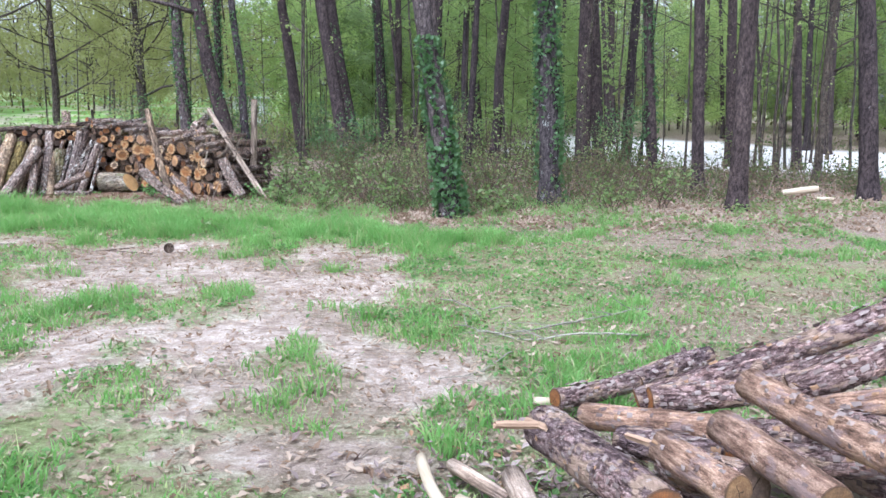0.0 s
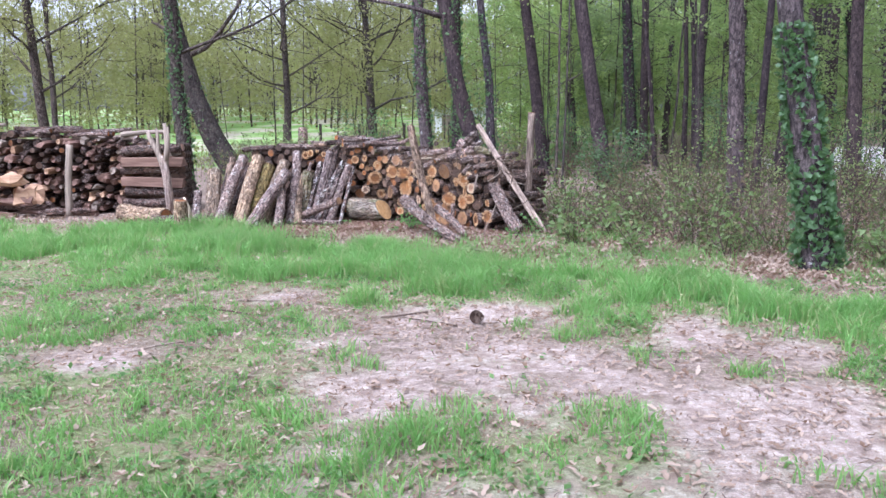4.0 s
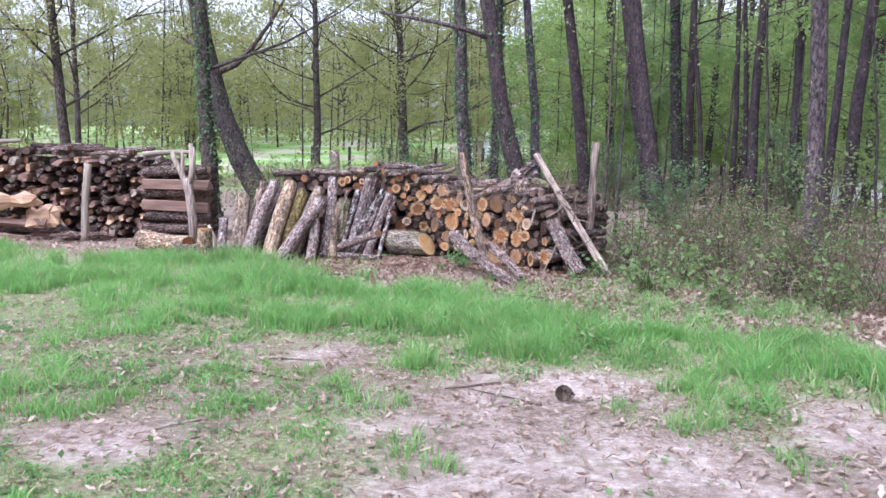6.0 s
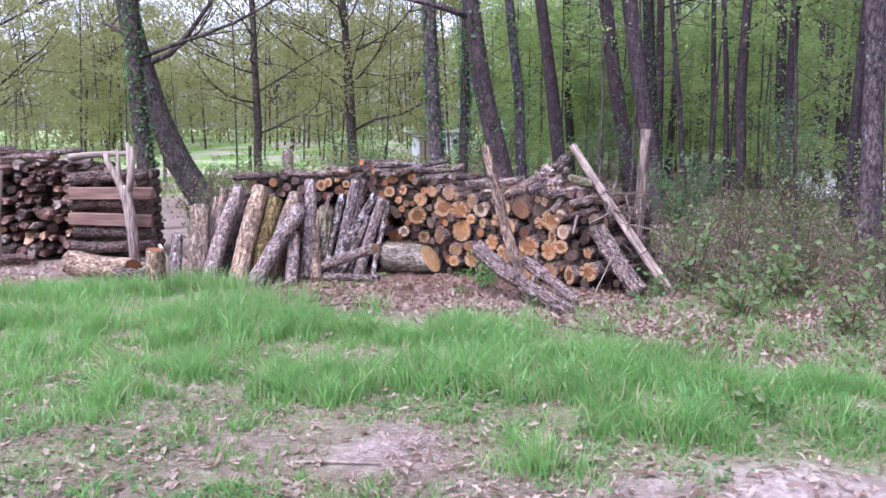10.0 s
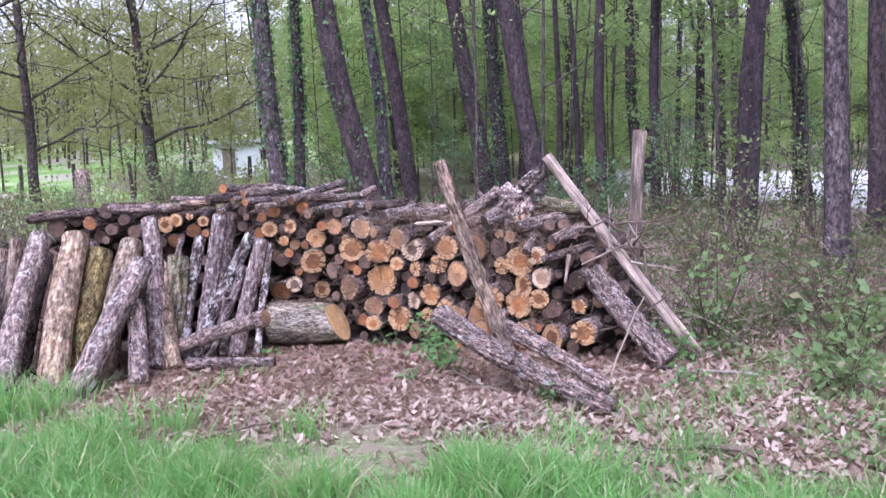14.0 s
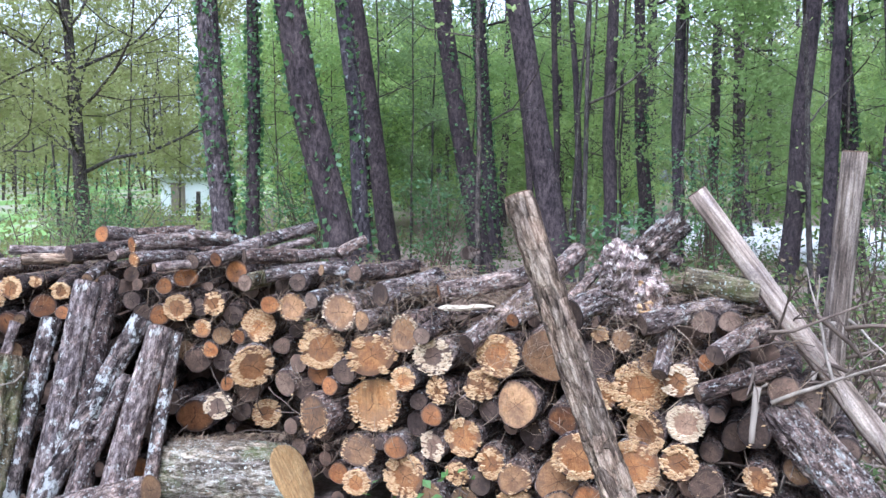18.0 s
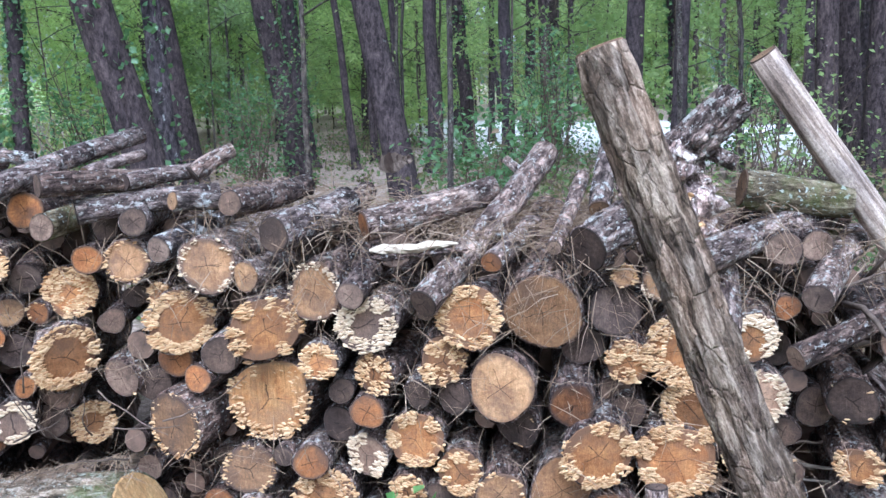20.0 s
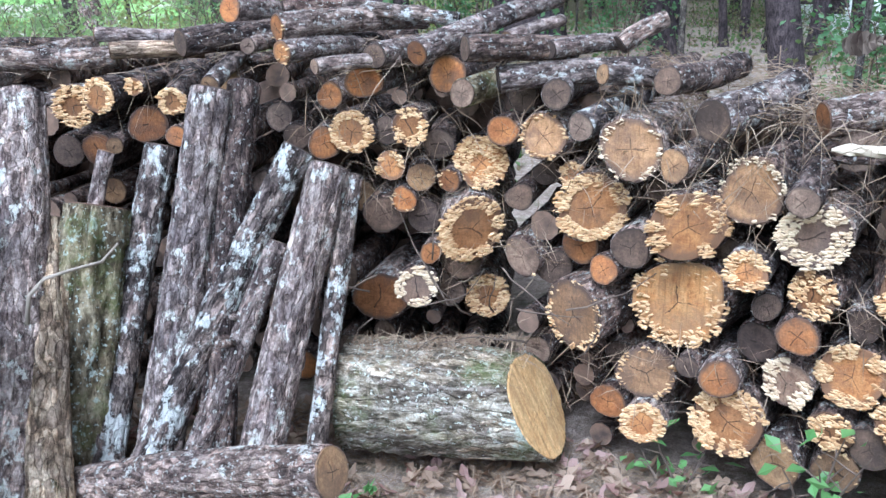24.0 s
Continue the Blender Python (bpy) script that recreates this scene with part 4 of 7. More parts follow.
bar((-6.32, 16.04, 1.185), (-6.08, 16.36, 1.18), 0.035, 0.033, LOG_GREY, 'f', TOP, fungus=14)
bar((-6.43, 16.1, 1.2), (-6.36, 16.45, 1.19), 0.025, 0.025, LOG_GREY, 'g', TOP)
bar((-6.22, 15.99, 1.15), (-6.0, 16.14, 1.15), 0.024, 0.022, LOG_PALE, 'g', TOP)
bar((-6.27, 16.5, 1.17), (-5.97, 16.6, 1.18), 0.042, 0.04, LOG_DARK, 'b', TOP)
bar((-6.42, 16.6, 1.28), (-6.14, 16.7, 1.29), 0.029, 0.027, LOG_BROWN, 'b', TOP)
bar((-6.53, 16.02, 1.1), (-6.5, 16.34, 1.17), 0.028, 0.027, LOG_WHITE, 'p', TOP)
bar((-6.17, 16.32, 1.3), (-5.82, 16.2, 1.26), 0.024, 0.021, LOG_WHITE, 'p', "slender pale branch on top of the woodpile")
bar((-5.93, 15.92, 1.19), (-5.5, 16.48, 1.305), 0.036, 0.03, LOG_GREY, 'o', TOP)
bar((-5.68, 16.1, 1.21), (-5.5, 16.32, 1.245), 0.021, 0.018, LOG_PALE, 'p', TOP)
bar((-5.8, 15.9, 1.2), (-5.5, 16.02, 1.185), 0.037, 0.034, LOG_DARK, 'b', TOP)
bar((-5.57, 15.95, 1.19), (-5.32, 16.1, 1.2), 0.027, 0.025, LOG_GREY, 'g', TOP)
bar((-5.37, 16.02, 1.195), (-5.24, 16.06, 1.26), 0.03, 0.024, LOG_GREY, 'g', "crooked lichen-grey branch end on top of the woodpile", bend=0.04)
bar((-6.06, 16.07, 1.17), (-5.8, 16.55, 1.16), 0.040, 0.040, LOG_GREY, 'b', TOP)
bar((-5.85, 16.02, 1.12), (-5.6, 16.7, 1.11), 0.055, 0.057, LOG_DARK, 'o', TOP)
bar((-5.81, 15.99, 1.07), (-5.6, 16.35, 1.09), 0.042, 0.042, LOG_MOSSY, 'g', "greenish log on top of the woodpile")
bar((-5.71, 15.95, 1.11), (-5.3, 15.98, 1.13), 0.038, 0.033, LOG_GREY, 'b', TOP)
bar((-5.45, 15.79, 1.14), (-5.22, 15.92, 1.1), 0.026, 0.024, LOG_WHITE, 'p', TOP)
bar((-5.3, 15.72, 1.13), (-5.0, 16.15, 1.12), 0.039, 0.040, LOG_BROWN, 'b', TOP)
bar((-5.19, 15.69, 1.035), (-4.9, 15.97, 1.07), 0.057, 0.054, LOG_GREY, 'b', TOP)
bar((-5.56, 15.87, 1.08), (-5.4, 16.5, 1.07), 0.044, 0.042, LOG_GREY, 'b', TOP)
bar((-5.5, 15.82, 1.0), (-5.25, 16.25, 1.04), 0.040, 0.040, LOG_WHITE, 'g', TOP)
bar((-4.93, 15.66, 1.04), (-4.5, 15.7, 1.11), 0.046, 0.044, LOG_GREY, 'o', "lichen-covered log lying along the top of the woodpile")
bar((-4.848, 15.4, 0.855), (-4.24, 15.85, 1.2), 0.046, 0.045, LOG_GREY, 'b', "long grey lichen-covered log sloping over the top of the woodpile", stub=2)
bar((-4.66, 15.36, 0.955), (-4.4, 15.63, 1.01), 0.032, 0.03, LOG_GREY, 'o', TOP)
bar((-5.03, 15.48, 0.88), (-4.8, 15.85, 0.93), 0.04, 0.04, LOG_DARK, 'g', TOP)
bar((-4.24, 15.5, 1.05), (-4.04, 15.76, 1.23), 0.034, 0.036, LOG_WHITE, 'p', "whitened log sticking out of the top of the woodpile", both=True)
bar((-4.37, 15.22, 0.965), (-4.2, 15.5, 1.01), 0.037, 0.036, LOG_DARK, 'b', TOP)
bar((-4.5, 15.3, 0.99), (-4.19, 15.69, 1.13), 0.022, 0.026, LOG_GREY, 'g', TOP)
bar((-4.43, 15.24, 0.99), (-4.05, 15.38, 1.1), 0.066, 0.06, LOG_GREY, 'b', "rotten flaking log on top of the woodpile", ridge=0.022)
bar((-4.21, 15.05, 0.97), (-3.75, 15.1, 1.04), 0.046, 0.042, LOG_GREY, 'g', TOP)
bar((-4.07, 14.85, 0.74), (-3.7, 14.86, 0.84), 0.034, 0.03, LOG_DARK, 'g', TOP)
bar((-4.0, 14.86, 0.88), (-3.62, 15.12, 0.96), 0.04, 0.042, LOG_GREY, 'g', TOP)
bar((-4.17, 14.98, 0.79), (-4.08, 15.12, 0.94), 0.033, 0.032, LOG_GREY, 'g', TOP)
bar((-3.91, 14.71, 0.79), (-3.95, 14.67, 0.6), 0.013, 0.01, GREY_WOOD, 'p', "short bare stick wedged in the end of the woodpile")
bar((-4.0, 15.15, 1.13), (-3.75, 15.02, 1.09), 0.055, 0.05, LOG_MOSSY, 'p', "stump of pale mossy wood on top of the woodpile")
bar((-4.25, 15.3, 1.1), (-4.0, 15.18, 1.37), 0.07, 0.05, LOG_GREY, 'b', "crooked flaking root end sticking up from the woodpile", stub=3, bend=0.06, ridge=0.028)
bar((-4.1, 15.22, 1.0), (-3.6, 15.2, 1.02), 0.05, 0.045, LOG_DARK, 'b', TOP)
bar((-4.05, 15.35, 1.05), (-3.55, 15.25, 0.98), 0.05, 0.045, LOG_MOSSY, 'b', TOP)

# a split pale piece wedged in the top, torn along the grain
zz = np.linspace(0, 0.25, 14)
rr = np.interp(zz, [0, 0.03, 0.12, 0.2, 0.25], [0.008, 0.024, 0.028, 0.02, 0.006])
v, f = tube(np.stack([0.004 * np.sin(zz * 40), 0.003 * np.cos(zz * 31), zz], axis=1), rr, 9, rng, 0.14)
v[:, 1] *= 0.55
ob = new("split_piece", mesh_from("split_piece", v, f, PALE_WOOD))
ob.matrix_basis = axis_pose((-4.95, 15.55, 0.985), (-4.72, 15.45, 1.0))
tagged(ob, "pale split piece of wood wedged in the woodpile top", "firewood")
v, f = tube(np.stack([0.0 * zz, 0.0 * zz - 0.016, zz * 1.1], axis=1), rr * 0.9, 9, rng, 0.12)
v[:, 1] = v[:, 1] * 0.5 - 0.012
part("bark_strip", mesh_from("bark_strip", v, f, LOG_DARK), ob, "dark torn bark strip")
# a thin grey pole propped upright against the front of the pile
make_log(Vector((-4.33, 15.06, 0.36)), Vector((-4.36, 15.0, 0.0)), 0.03, 0.034, LOG_GREY, 'g', "short grey pole standing before the woodpile", PILE, rng, name="log")

# dead twigs bristling from the end of the pile
for i in range(30):
    s = Vector((rng.uniform(-3.95, -3.35), 0, rng.uniform(0.15, 1.05)))
    s.y = 15.42 - (s.x + 4.7) * 0.601 + rng.uniform(-0.05, 0.35)
    h = (rng.normal(0.35, 0.5), rng.normal(-0.5, 0.4), rng.normal(0.15, 0.45))
    p = branch_path((0, 0, 0), h, rng.uniform(0.2, 0.55), rng, 6, 0.3)
    bits = [tube(p, np.linspace(0.009, 0.003, 6) * rng.uniform(0.6, 1.3), 6, rng)]
    bits.append(tube(branch_path(p[3], (h[0] + rng.normal(0, 0.6), h[1], h[2] + rng.normal(0, 0.6)), 0.15, rng, 4, 0.3), np.linspace(0.004, 0.0015, 4), 5, rng))
    v, f = merge(bits)
    ob = new("dead_twig", mesh_from("dead_twig", v, f, TWIG if i % 3 else GREY_WOOD, True))
    ob.matrix_basis = Matrix.Translation(s)
    tagged(ob, "thin dead twig sticking out of the woodpile end", "twig", "dead twigs at the pile end")

for i in range(14):
    s = Vector((rng.uniform(-6.1, -5.45), 0, rng.uniform(0.36, 0.62)))
    s.y = 15.82 - (s.x + 5.75) * 0.3 + rng.uniform(-0.08, 0.04)
    p = branch_path((0, 0, 0), (rng.normal(0.2, 1.0), rng.normal(-0.2, 0.3), rng.normal(0.0, 0.5)), rng.uniform(0.15, 0.36), rng, 7, 0.35)
    v, f = tube(p, np.linspace(0.003, 0.001, 7), 5, rng)
    ob = new("dead_twig", mesh_from("dead_twig", v, f, TWIG, True))
    ob.matrix_basis = Matrix.Translation(s)
    tagged(ob, "thin dry twig lying over the thick log and the pile", "twig", "dry twigs before the pile")

# the rotten slab overgrown with fungi
zz = np.linspace(0, 0.3, 48)
v, f = tube(np.stack([0.015 * np.sin(zz * 20), 0.012 * np.cos(zz * 25), zz], axis=1), 0.075 + 0.035 * np.sin(zz * 9.5) - 0.12 * np.clip(zz - 0.2, 0, 1), 72, rng, 0.012)
aa = np.arctan2(v[:, 1], v[:, 0])
bite = lattice(2.6 * np.cos(aa) + 5, 2.6 * np.sin(aa) + v[:, 2] * 22, 0.8, 13) + 0.5 * lattice(aa * 4 + 20, v[:, 2] * 60, 0.9, 17)
v[:, :2] *= (0.42 + 0.55 * bite + 0.3 * lattice(aa * 11 + 50, v[:, 2] * 140, 1.0, 23))[:, None]
v[:, 2] += 0.05 * (lattice(v[:, 0] * 40 + 9, v[:, 1] * 40 + 9, 1.0, 19) - 0.5) * (v[:, 2] > 0.2)
ROTTEN = bark_material("rotten_grey_wood", (0.22, 0.16, 0.135), (0.55, 0.44, 0.37), lichen=0.5, lichen_color=(0.68, 0.59, 0.51), furrow=50, plates=36.0, depth=0.008)
ob = new("rotten_stump", mesh_from("rotten_stump", v, f, ROTTEN, True))
ob.matrix_basis = pose(-4.2, 15.18, 0.96, -12, 10, 30)
tagged(ob, "rotten stump covered in pale fungi on the woodpile", "stump")
bv, bf = brackets(0.085, rng, 70, 0.05, 1.0, 0.013)
part("bracket_fungus", mesh_from("bracket_fungus", bv, bf, FUNGUS), ob, "pale flaky fungi", pose(0, -0.085, 0.08, -90, 0, 0))["kind"] = "stuff"

# logs leaning against the left half of the pile
LEAN = "logs leaning on the woodpile"


def leaner(top, foot, r0, r1, bark, label="bark-covered log leaning against the woodpile", **kw):
    foot = (foot[0], foot[1], ground_z(foot[0], foot[1]) + 0.01)
    ob = make_log(Vector(top), Vector(foot), r0, r1, bark, kw.pop('cut', 'g'), label, LEAN, rng, **kw)
    return ob


leaner((-7.52, 15.5, 1.0), (-7.5, 14.65), 0.1, 0.105, LOG_TAN, "thick yellowish lichen-covered log leaning against the woodpile")
leaner((-7.37, 15.55, 0.88), (-7.5, 14.85), 0.088, 0.09, LOG_YELLOW, "yellow mossy log leaning against the woodpile")
leaner((-7.16, 15.68, 0.93), (-7.3, 15.0), 0.085, 0.088, LOG_TAN)
leaner((-7.02, 15.4, 0.79), (-7.33, 14.62), 0.088, 0.09, LOG_PALE, "grey log leaning slantwise in front of others")
leaner((-7.08, 15.3, 0.52), (-6.97, 14.83), 0.066, 0.068, LOG_PALE)
leaner((-7.12, 16.1, 1.06), (-6.96, 15.3), 0.071, 0.073, LOG_PALE, ridge=0.01)
leaner((-7.0, 15.92, 0.72), (-6.83, 15.3), 0.05, 0.064, LOG_TAN, "tapering tan log with mossy bark leaning on the woodpile", ridge=0.01)
leaner((-8.0, 15.6, 1.0), (-7.98, 14.95), 0.05, 0.052, STAKE, "thin weathered log leaning against the woodpile")
leaner((-7.82, 15.6, 1.0), (-7.8, 14.55), 0.083, 0.086, LOG_PALE)
leaner((-8.18, 15.3, 0.8), (-8.02, 14.75), 0.105, 0.112, LOG_TAN, "thick tan log leaning at the end of the row")
leaner((-7.66, 15.75, 0.9), (-7.68, 15.05), 0.075, 0.08, LOG_PALE)
leaner((-8.42, 15.2, 0.5), (-8.28, 14.85), 0.06, 0.065, LOG_PALE)
leaner((-8.34, 16.16, 0.86), (-8.17, 15.47), 0.048, 0.049, STAKE)
leaner((-6.71, 16.08, 0.91), (-6.83, 15.6), 0.047, 0.048, LOG_WHITE, ridge=0.006, bend=0.03)
leaner((-6.53, 16.04, 1.08), (-6.68, 15.56), 0.062, 0.063, LOG_PALE, ridge=0.009)
leaner((-6.45, 16.10, 1.09), (-6.5, 15.6), 0.050, 0.051, LOG_DARK, ridge=0.007)
leaner((-6.28, 15.97, 0.92), (-6.74, 15.5), 0.048, 0.049, LOG_WHITE, "whitened dark log leaning slantwise against the woodpile", ridge=0.006, bend=0.035)
leaner((-6.34, 15.88, 0.67), (-6.62, 15.5), 0.036, 0.032, LOG_GREY, ridge=0.006, stub=2)
leaner((-6.19, 15.96, 0.87), (-6.4, 15.52), 0.058, 0.06, LOG_PALE, "grey bark-covered log with orange scars leaning on the woodpile", ridge=0.01)
leaner((-6.13, 15.98, 0.84), (-6.24, 15.56), 0.031, 0.032, LOG_WHITE)
make_log(Vector((-6.1, 15.16, 0.375)), Vector((-6.84, 15.52, 0.1)), 0.057, 0.058, LOG_GREY, 'p', "whitened log lying across the feet of the leaning logs", LEAN, rng, ridge=0.007)
make_log(Vector((-6.05, 15.1, 0.05)), Vector((-6.7, 15.2, 0.05)), 0.035, 0.04, LOG_GREY, 'g', "grey branch on the ground before the leaning logs", LEAN, rng, both=True)


leaner((-6.87, 15.95, 0.76), (-6.92, 15.68), 0.088, 0.12, LOG_MOSSY, "thick dark mossy stump standing behind the leaning logs", ridge=0.03, cut='o')
bar((-6.855, 16.02, 0.91), (-6.885, 15.95, 0.74), 0.024, 0.024, LOG_PALE, 'p', "short pale log wedged above the mossy stump")
v, f = tube([(-6.87, 15.46, 0.6), (-6.86, 15.47, 0.67), (-6.82, 15.48, 0.71), (-6.77, 15.5, 0.722), (-6.71, 15.56, 0.725), (-6.68, 15.6, 0.76)], [0.006, 0.0055, 0.005, 0.0045, 0.004, 0.0025], 6, rng, 0.06)
tagged(new("twig", mesh_from("twig", v, f, GREY_WOOD, True)), "bent bare twig caught among the leaning logs", "twig")

v, f = tube(branch_path((0, 0, 0), (-0.25, 0, 1), 0.5, rng, 7, 0.45), np.linspace(0.03, 0.018, 7), 8, rng, 0.06)
ob = new("stick", mesh_from("stick", v, f, PALE_WOOD, True))
ob.matrix_basis = pose(-8.35, 14.75, 0.0)
tagged(ob, "bent pale stick standing beside the leaning logs", "stick")

# second row added so the gaps between the paler leaners stay dark
for x in (-8.25, -8.1, -7.93, -7.76, -7.6, -7.42, -7.26, -7.1):
    leaner((x + rng.normal(0, 0.03), 16.0, rng.uniform(0.6, 0.92)), (x - 0.06 + rng.normal(0, 0.05), 15.4), 0.062, 0.07, LOG_DARK, "dark log leaning on the woodpile behind paler ones")

# the big log at the foot of the pile, cut slantwise
ob = make_log(Vector((-5.6, 15.82, 0.185)), Vector((-6.16, 15.9, 0.19)), 0.162, 0.175, OLD_BARK, 'Y',
              "thick old log with pale furrowed bark and fresh yellow cut", "", rng, segs=28, slant=(-0.1, -0.24, 0.46), bend=0.0, ridge=0.014)
big_log = ob

# the fallen log and the props at the right end
bar((-4.87, 14.36, 0.48), (-3.94, 13.5, 0.05), 0.076, 0.05, LOG_GREY, 'g', "fallen grey log with torn bark, sloping to the ground", stub=2, bend=0.03, ridge=0.026)
bar((-4.42, 14.42, 0.36), (-3.9, 13.75, 0.08), 0.056, 0.042, LOG_GREY, 'g', "shorter grey log lying beside the fallen log", ridge=0.014)
bar((-3.72, 14.93, 0.66), (-3.3, 14.42, 0.06), 0.082, 0.08, LOG_GREY, 'b', "thick lichen-crusted log sloping against the pile end", ridge=0.03)
STAKES = "stakes propping the woodpile"
make_log(Vector((-4.81, 14.53, 1.48)), Vector((-4.36, 14.15, 0.0)), 0.047, 0.052, STAKE, 'p', "leaning pale wooden stake with ridged bark", STAKES, rng, name="stake", bend=0.012, ridge=0.017)
make_log(Vector((-3.97, 15.12, 1.48)), Vector((-2.97, 14.7, 0.0)), 0.04, 0.05, STAKE_PALE, 'p', "smooth pale grey stake leaning on the pile end", STAKES, rng, name="stake", bend=0.006)
make_log(Vector((-3.22, 15.25, 1.64)), Vector((-3.33, 15.32, 0.0)), 0.052, 0.055, STAKE_GREY, 'p', "upright weathered wooden post with a pale flat top", STAKES, rng, name="post", bend=0.012)
v, f = tube(branch_path((0, 0, 0), (0, 0, 1), 0.6, rng, 5, 0.25), [0.008, 0.007, 0.006, 0.006, 0.004], 6, rng)
ob = new("stick", mesh_from("stick", v, f, GREY_WOOD))
ob.matrix_basis = axis_pose((-3.75, 14.25, 0.0), (-3.45, 14.45, 0.62))
tagged(ob, "thin pale stick leaning on the sloping log", "stick")

# ---- the far woodpile of split logs ----
FAR = "logs of the far woodpile"
d = Vector((-0.25, 0.97, 0))
u = Vector((0.97, 0.25, 0))
base = Vector((-9.75, 17.1, 0))
spots = []
for _ in range(6000):
    s = rng.uniform(0.0, 4.6)
    z = rng.uniform(0.04, float(np.interp(s, [0, 1.0, 3.0, 4.6], [1.05, 1.3, 1.42, 1.5])))
    r = rng.uniform(0.04, 0.085)
    if s < 1.0 and 0.2 < z < 1.0:
        continue
    if any((s - a) ** 2 + (z - b) ** 2 < (r + c) ** 2 * 0.72 for a, b, c in spots):
        continue
    spots.append((s, z, r))
    if len(spots) >= 260:
        break


def split_log(p, q, r, mat, label="split reddish log in the far woodpile", group=FAR, rough=0.09):
    """A cleft billet: an uneven wedge with a crooked end."""
    k = int(rng.integers(5, 8))
    L = (Vector(q) - Vector(p)).length
    a = np.sort((np.arange(k) + rng.uniform(-0.28, 0.28, k)) / k * 6.283) + rng.uniform(0, 6.28)
    rr = r * rng.uniform(0.72, 1.18, k)
    rows = []
    for t in (0.0, 0.1, 0.3, 0.55, 0.8, 1.0):
        w = rr * (0.93 + rng.normal(0, rough, k)) * (0.9 if t in (0.0, 1.0) else 1.0)
        rows.append(np.stack([np.cos(a) * w, np.sin(a) * w, np.full(k, t * L) + (rng.normal(0, r * 0.35, k) if t in (0.0, 1.0) else 0)], axis=1))
    v = np.concatenate(rows + [np.array([[0, 0, 0.01], [0, 0, L - 0.01]])])
    j = np.arange(k)
    m = (j + 1) % k
    f = [np.concatenate([np.stack([j + o, m + o, m + o + k, j + o + k], axis=-1) for o in (0, k, 2 * k, 3 * k, 4 * k)]), np.concatenate([np.stack([np.full(k, 6 * k), m, j], axis=-1), np.stack([np.full(k, 6 * k + 1), 5 * k + j, 5 * k + m], axis=-1)])]
    ob = new("split_log", mesh_from("split_log", v, f, mat))
    ob.matrix_basis = axis_pose(p, q)
    return tagged(ob, label, "log", group)


rest = {"body": [], "cut": []}
for i, (s, z, r) in enumerate(spots):
    p = base - u * s + Vector((0, 0, max(z, r))) + d * rng.uniform(-0.08, 0.1)
    q = p + (d + Vector((rng.normal(0, 0.05), 0, rng.normal(0, 0.04)))).normalized() * 0.8
    q.z = max(q.z, r)
    if i % 5 == 0:
        make_log(p, q, r * 0.9, r * 0.8, [LOG_DARK, LOG_BROWN, LOG_DARK][i % 3], 'bbobbgb'[i % 7], "dark weathered log in the far woodpile", FAR, rng, segs=9, skew=rng.normal(0, 0.4))
    else:
        split_log(p - d * rng.uniform(0, 0.12), q, r * 1.12, [RED_SPLIT, RED_SPLIT, LOG_DARK, GREY_WOOD, SPLIT_WOOD, RED_SPLIT, LOG_BROWN][i % 7])
# added backing logs that keep the gaps between the billets dark
for z in np.arange(0.07, 1.2, 0.13):
    for s in np.arange(0.1, 4.6, 0.14):
        p = base - u * s + Vector((0, 0, z)) + d * 0.45
        make_log(p, p + d * 0.5, 0.075, 0.07, LOG_DARK, rng=rng, segs=8, into=rest)
joined_logs("stacked_logs", rest, "dark backing logs added in the gaps of the far woodpile", LOG_DARK, DULL_CUT)
for i in range(16):
    s = rng.uniform(0.3, 4.4)
    p = base - u * s + d * rng.uniform(0.0, 0.4) + Vector((0, 0, float(np.interp(s, [0, 1.0, 3.0, 4.6], [1.12, 1.36, 1.5, 1.58]))))
    q = p + u * rng.uniform(0.5, 0.9) * (1 if i % 2 else -1) + Vector((0, 0.1, rng.normal(0, 0.03)))
    make_log(p, q, rng.uniform(0.035, 0.06), 0.035, [LOG_GREY, LOG_DARK, GREY_WOOD][i % 3], 'o', "loose log lying on top of the far woodpile", FAR, rng, segs=9)


def beam(p, q, w, h, label, mat, name="beam"):
    bm = bmesh.new()
    L = (Vector(q) - Vector(p)).length
    bmesh.ops.create_cube(bm, size=1.0)
    for vv in bm.verts:
        vv.co = Vector((vv.co.x * w, vv.co.y * h, (vv.co.z + 0.5) * L)) + Vector((rng.normal(0, 0.008), rng.normal(0, 0.008), rng.normal(0, 0.02)))
    bmesh.ops.bevel(bm, geom=bm.edges[:], offset=0.012, segments=1, affect='EDGES')
    me = bpy.data.meshes.new(name)
    bm.to_mesh(me)
    bm.free()
    me.materials.append(mat)
    o = new(name, me)
    o.matrix_basis = axis_pose(p, q)
    return tagged(o, label, "timber")


# squared timbers and dark logs laid crosswise at its end
for z, tilt, timber in ((0.16, 0.02, False), (0.37, -0.03, False), (0.56, -0.05, True), (0.74, 0.0, False), (0.9, -0.02, True), (1.07, 0.04, False)):
    p = base - u * (1.04 - rng.uniform(0, 0.08)) + Vector((0, 0, z)) - d * rng.uniform(0.08, 0.16)
    q = p + u * rng.uniform(1.0, 1.14) + Vector((0, 0, tilt))
    if timber:
        beam(p, q, 0.17, 0.16, "rough squared reddish-brown timber at the end of the woodpile", BEAM_WOOD)
    else:
        make_log(p, q, 0.085, 0.075, LOG_BROWN, 'b', "dark log lying crosswise at the end of the far woodpile", FAR, rng, segs=12)
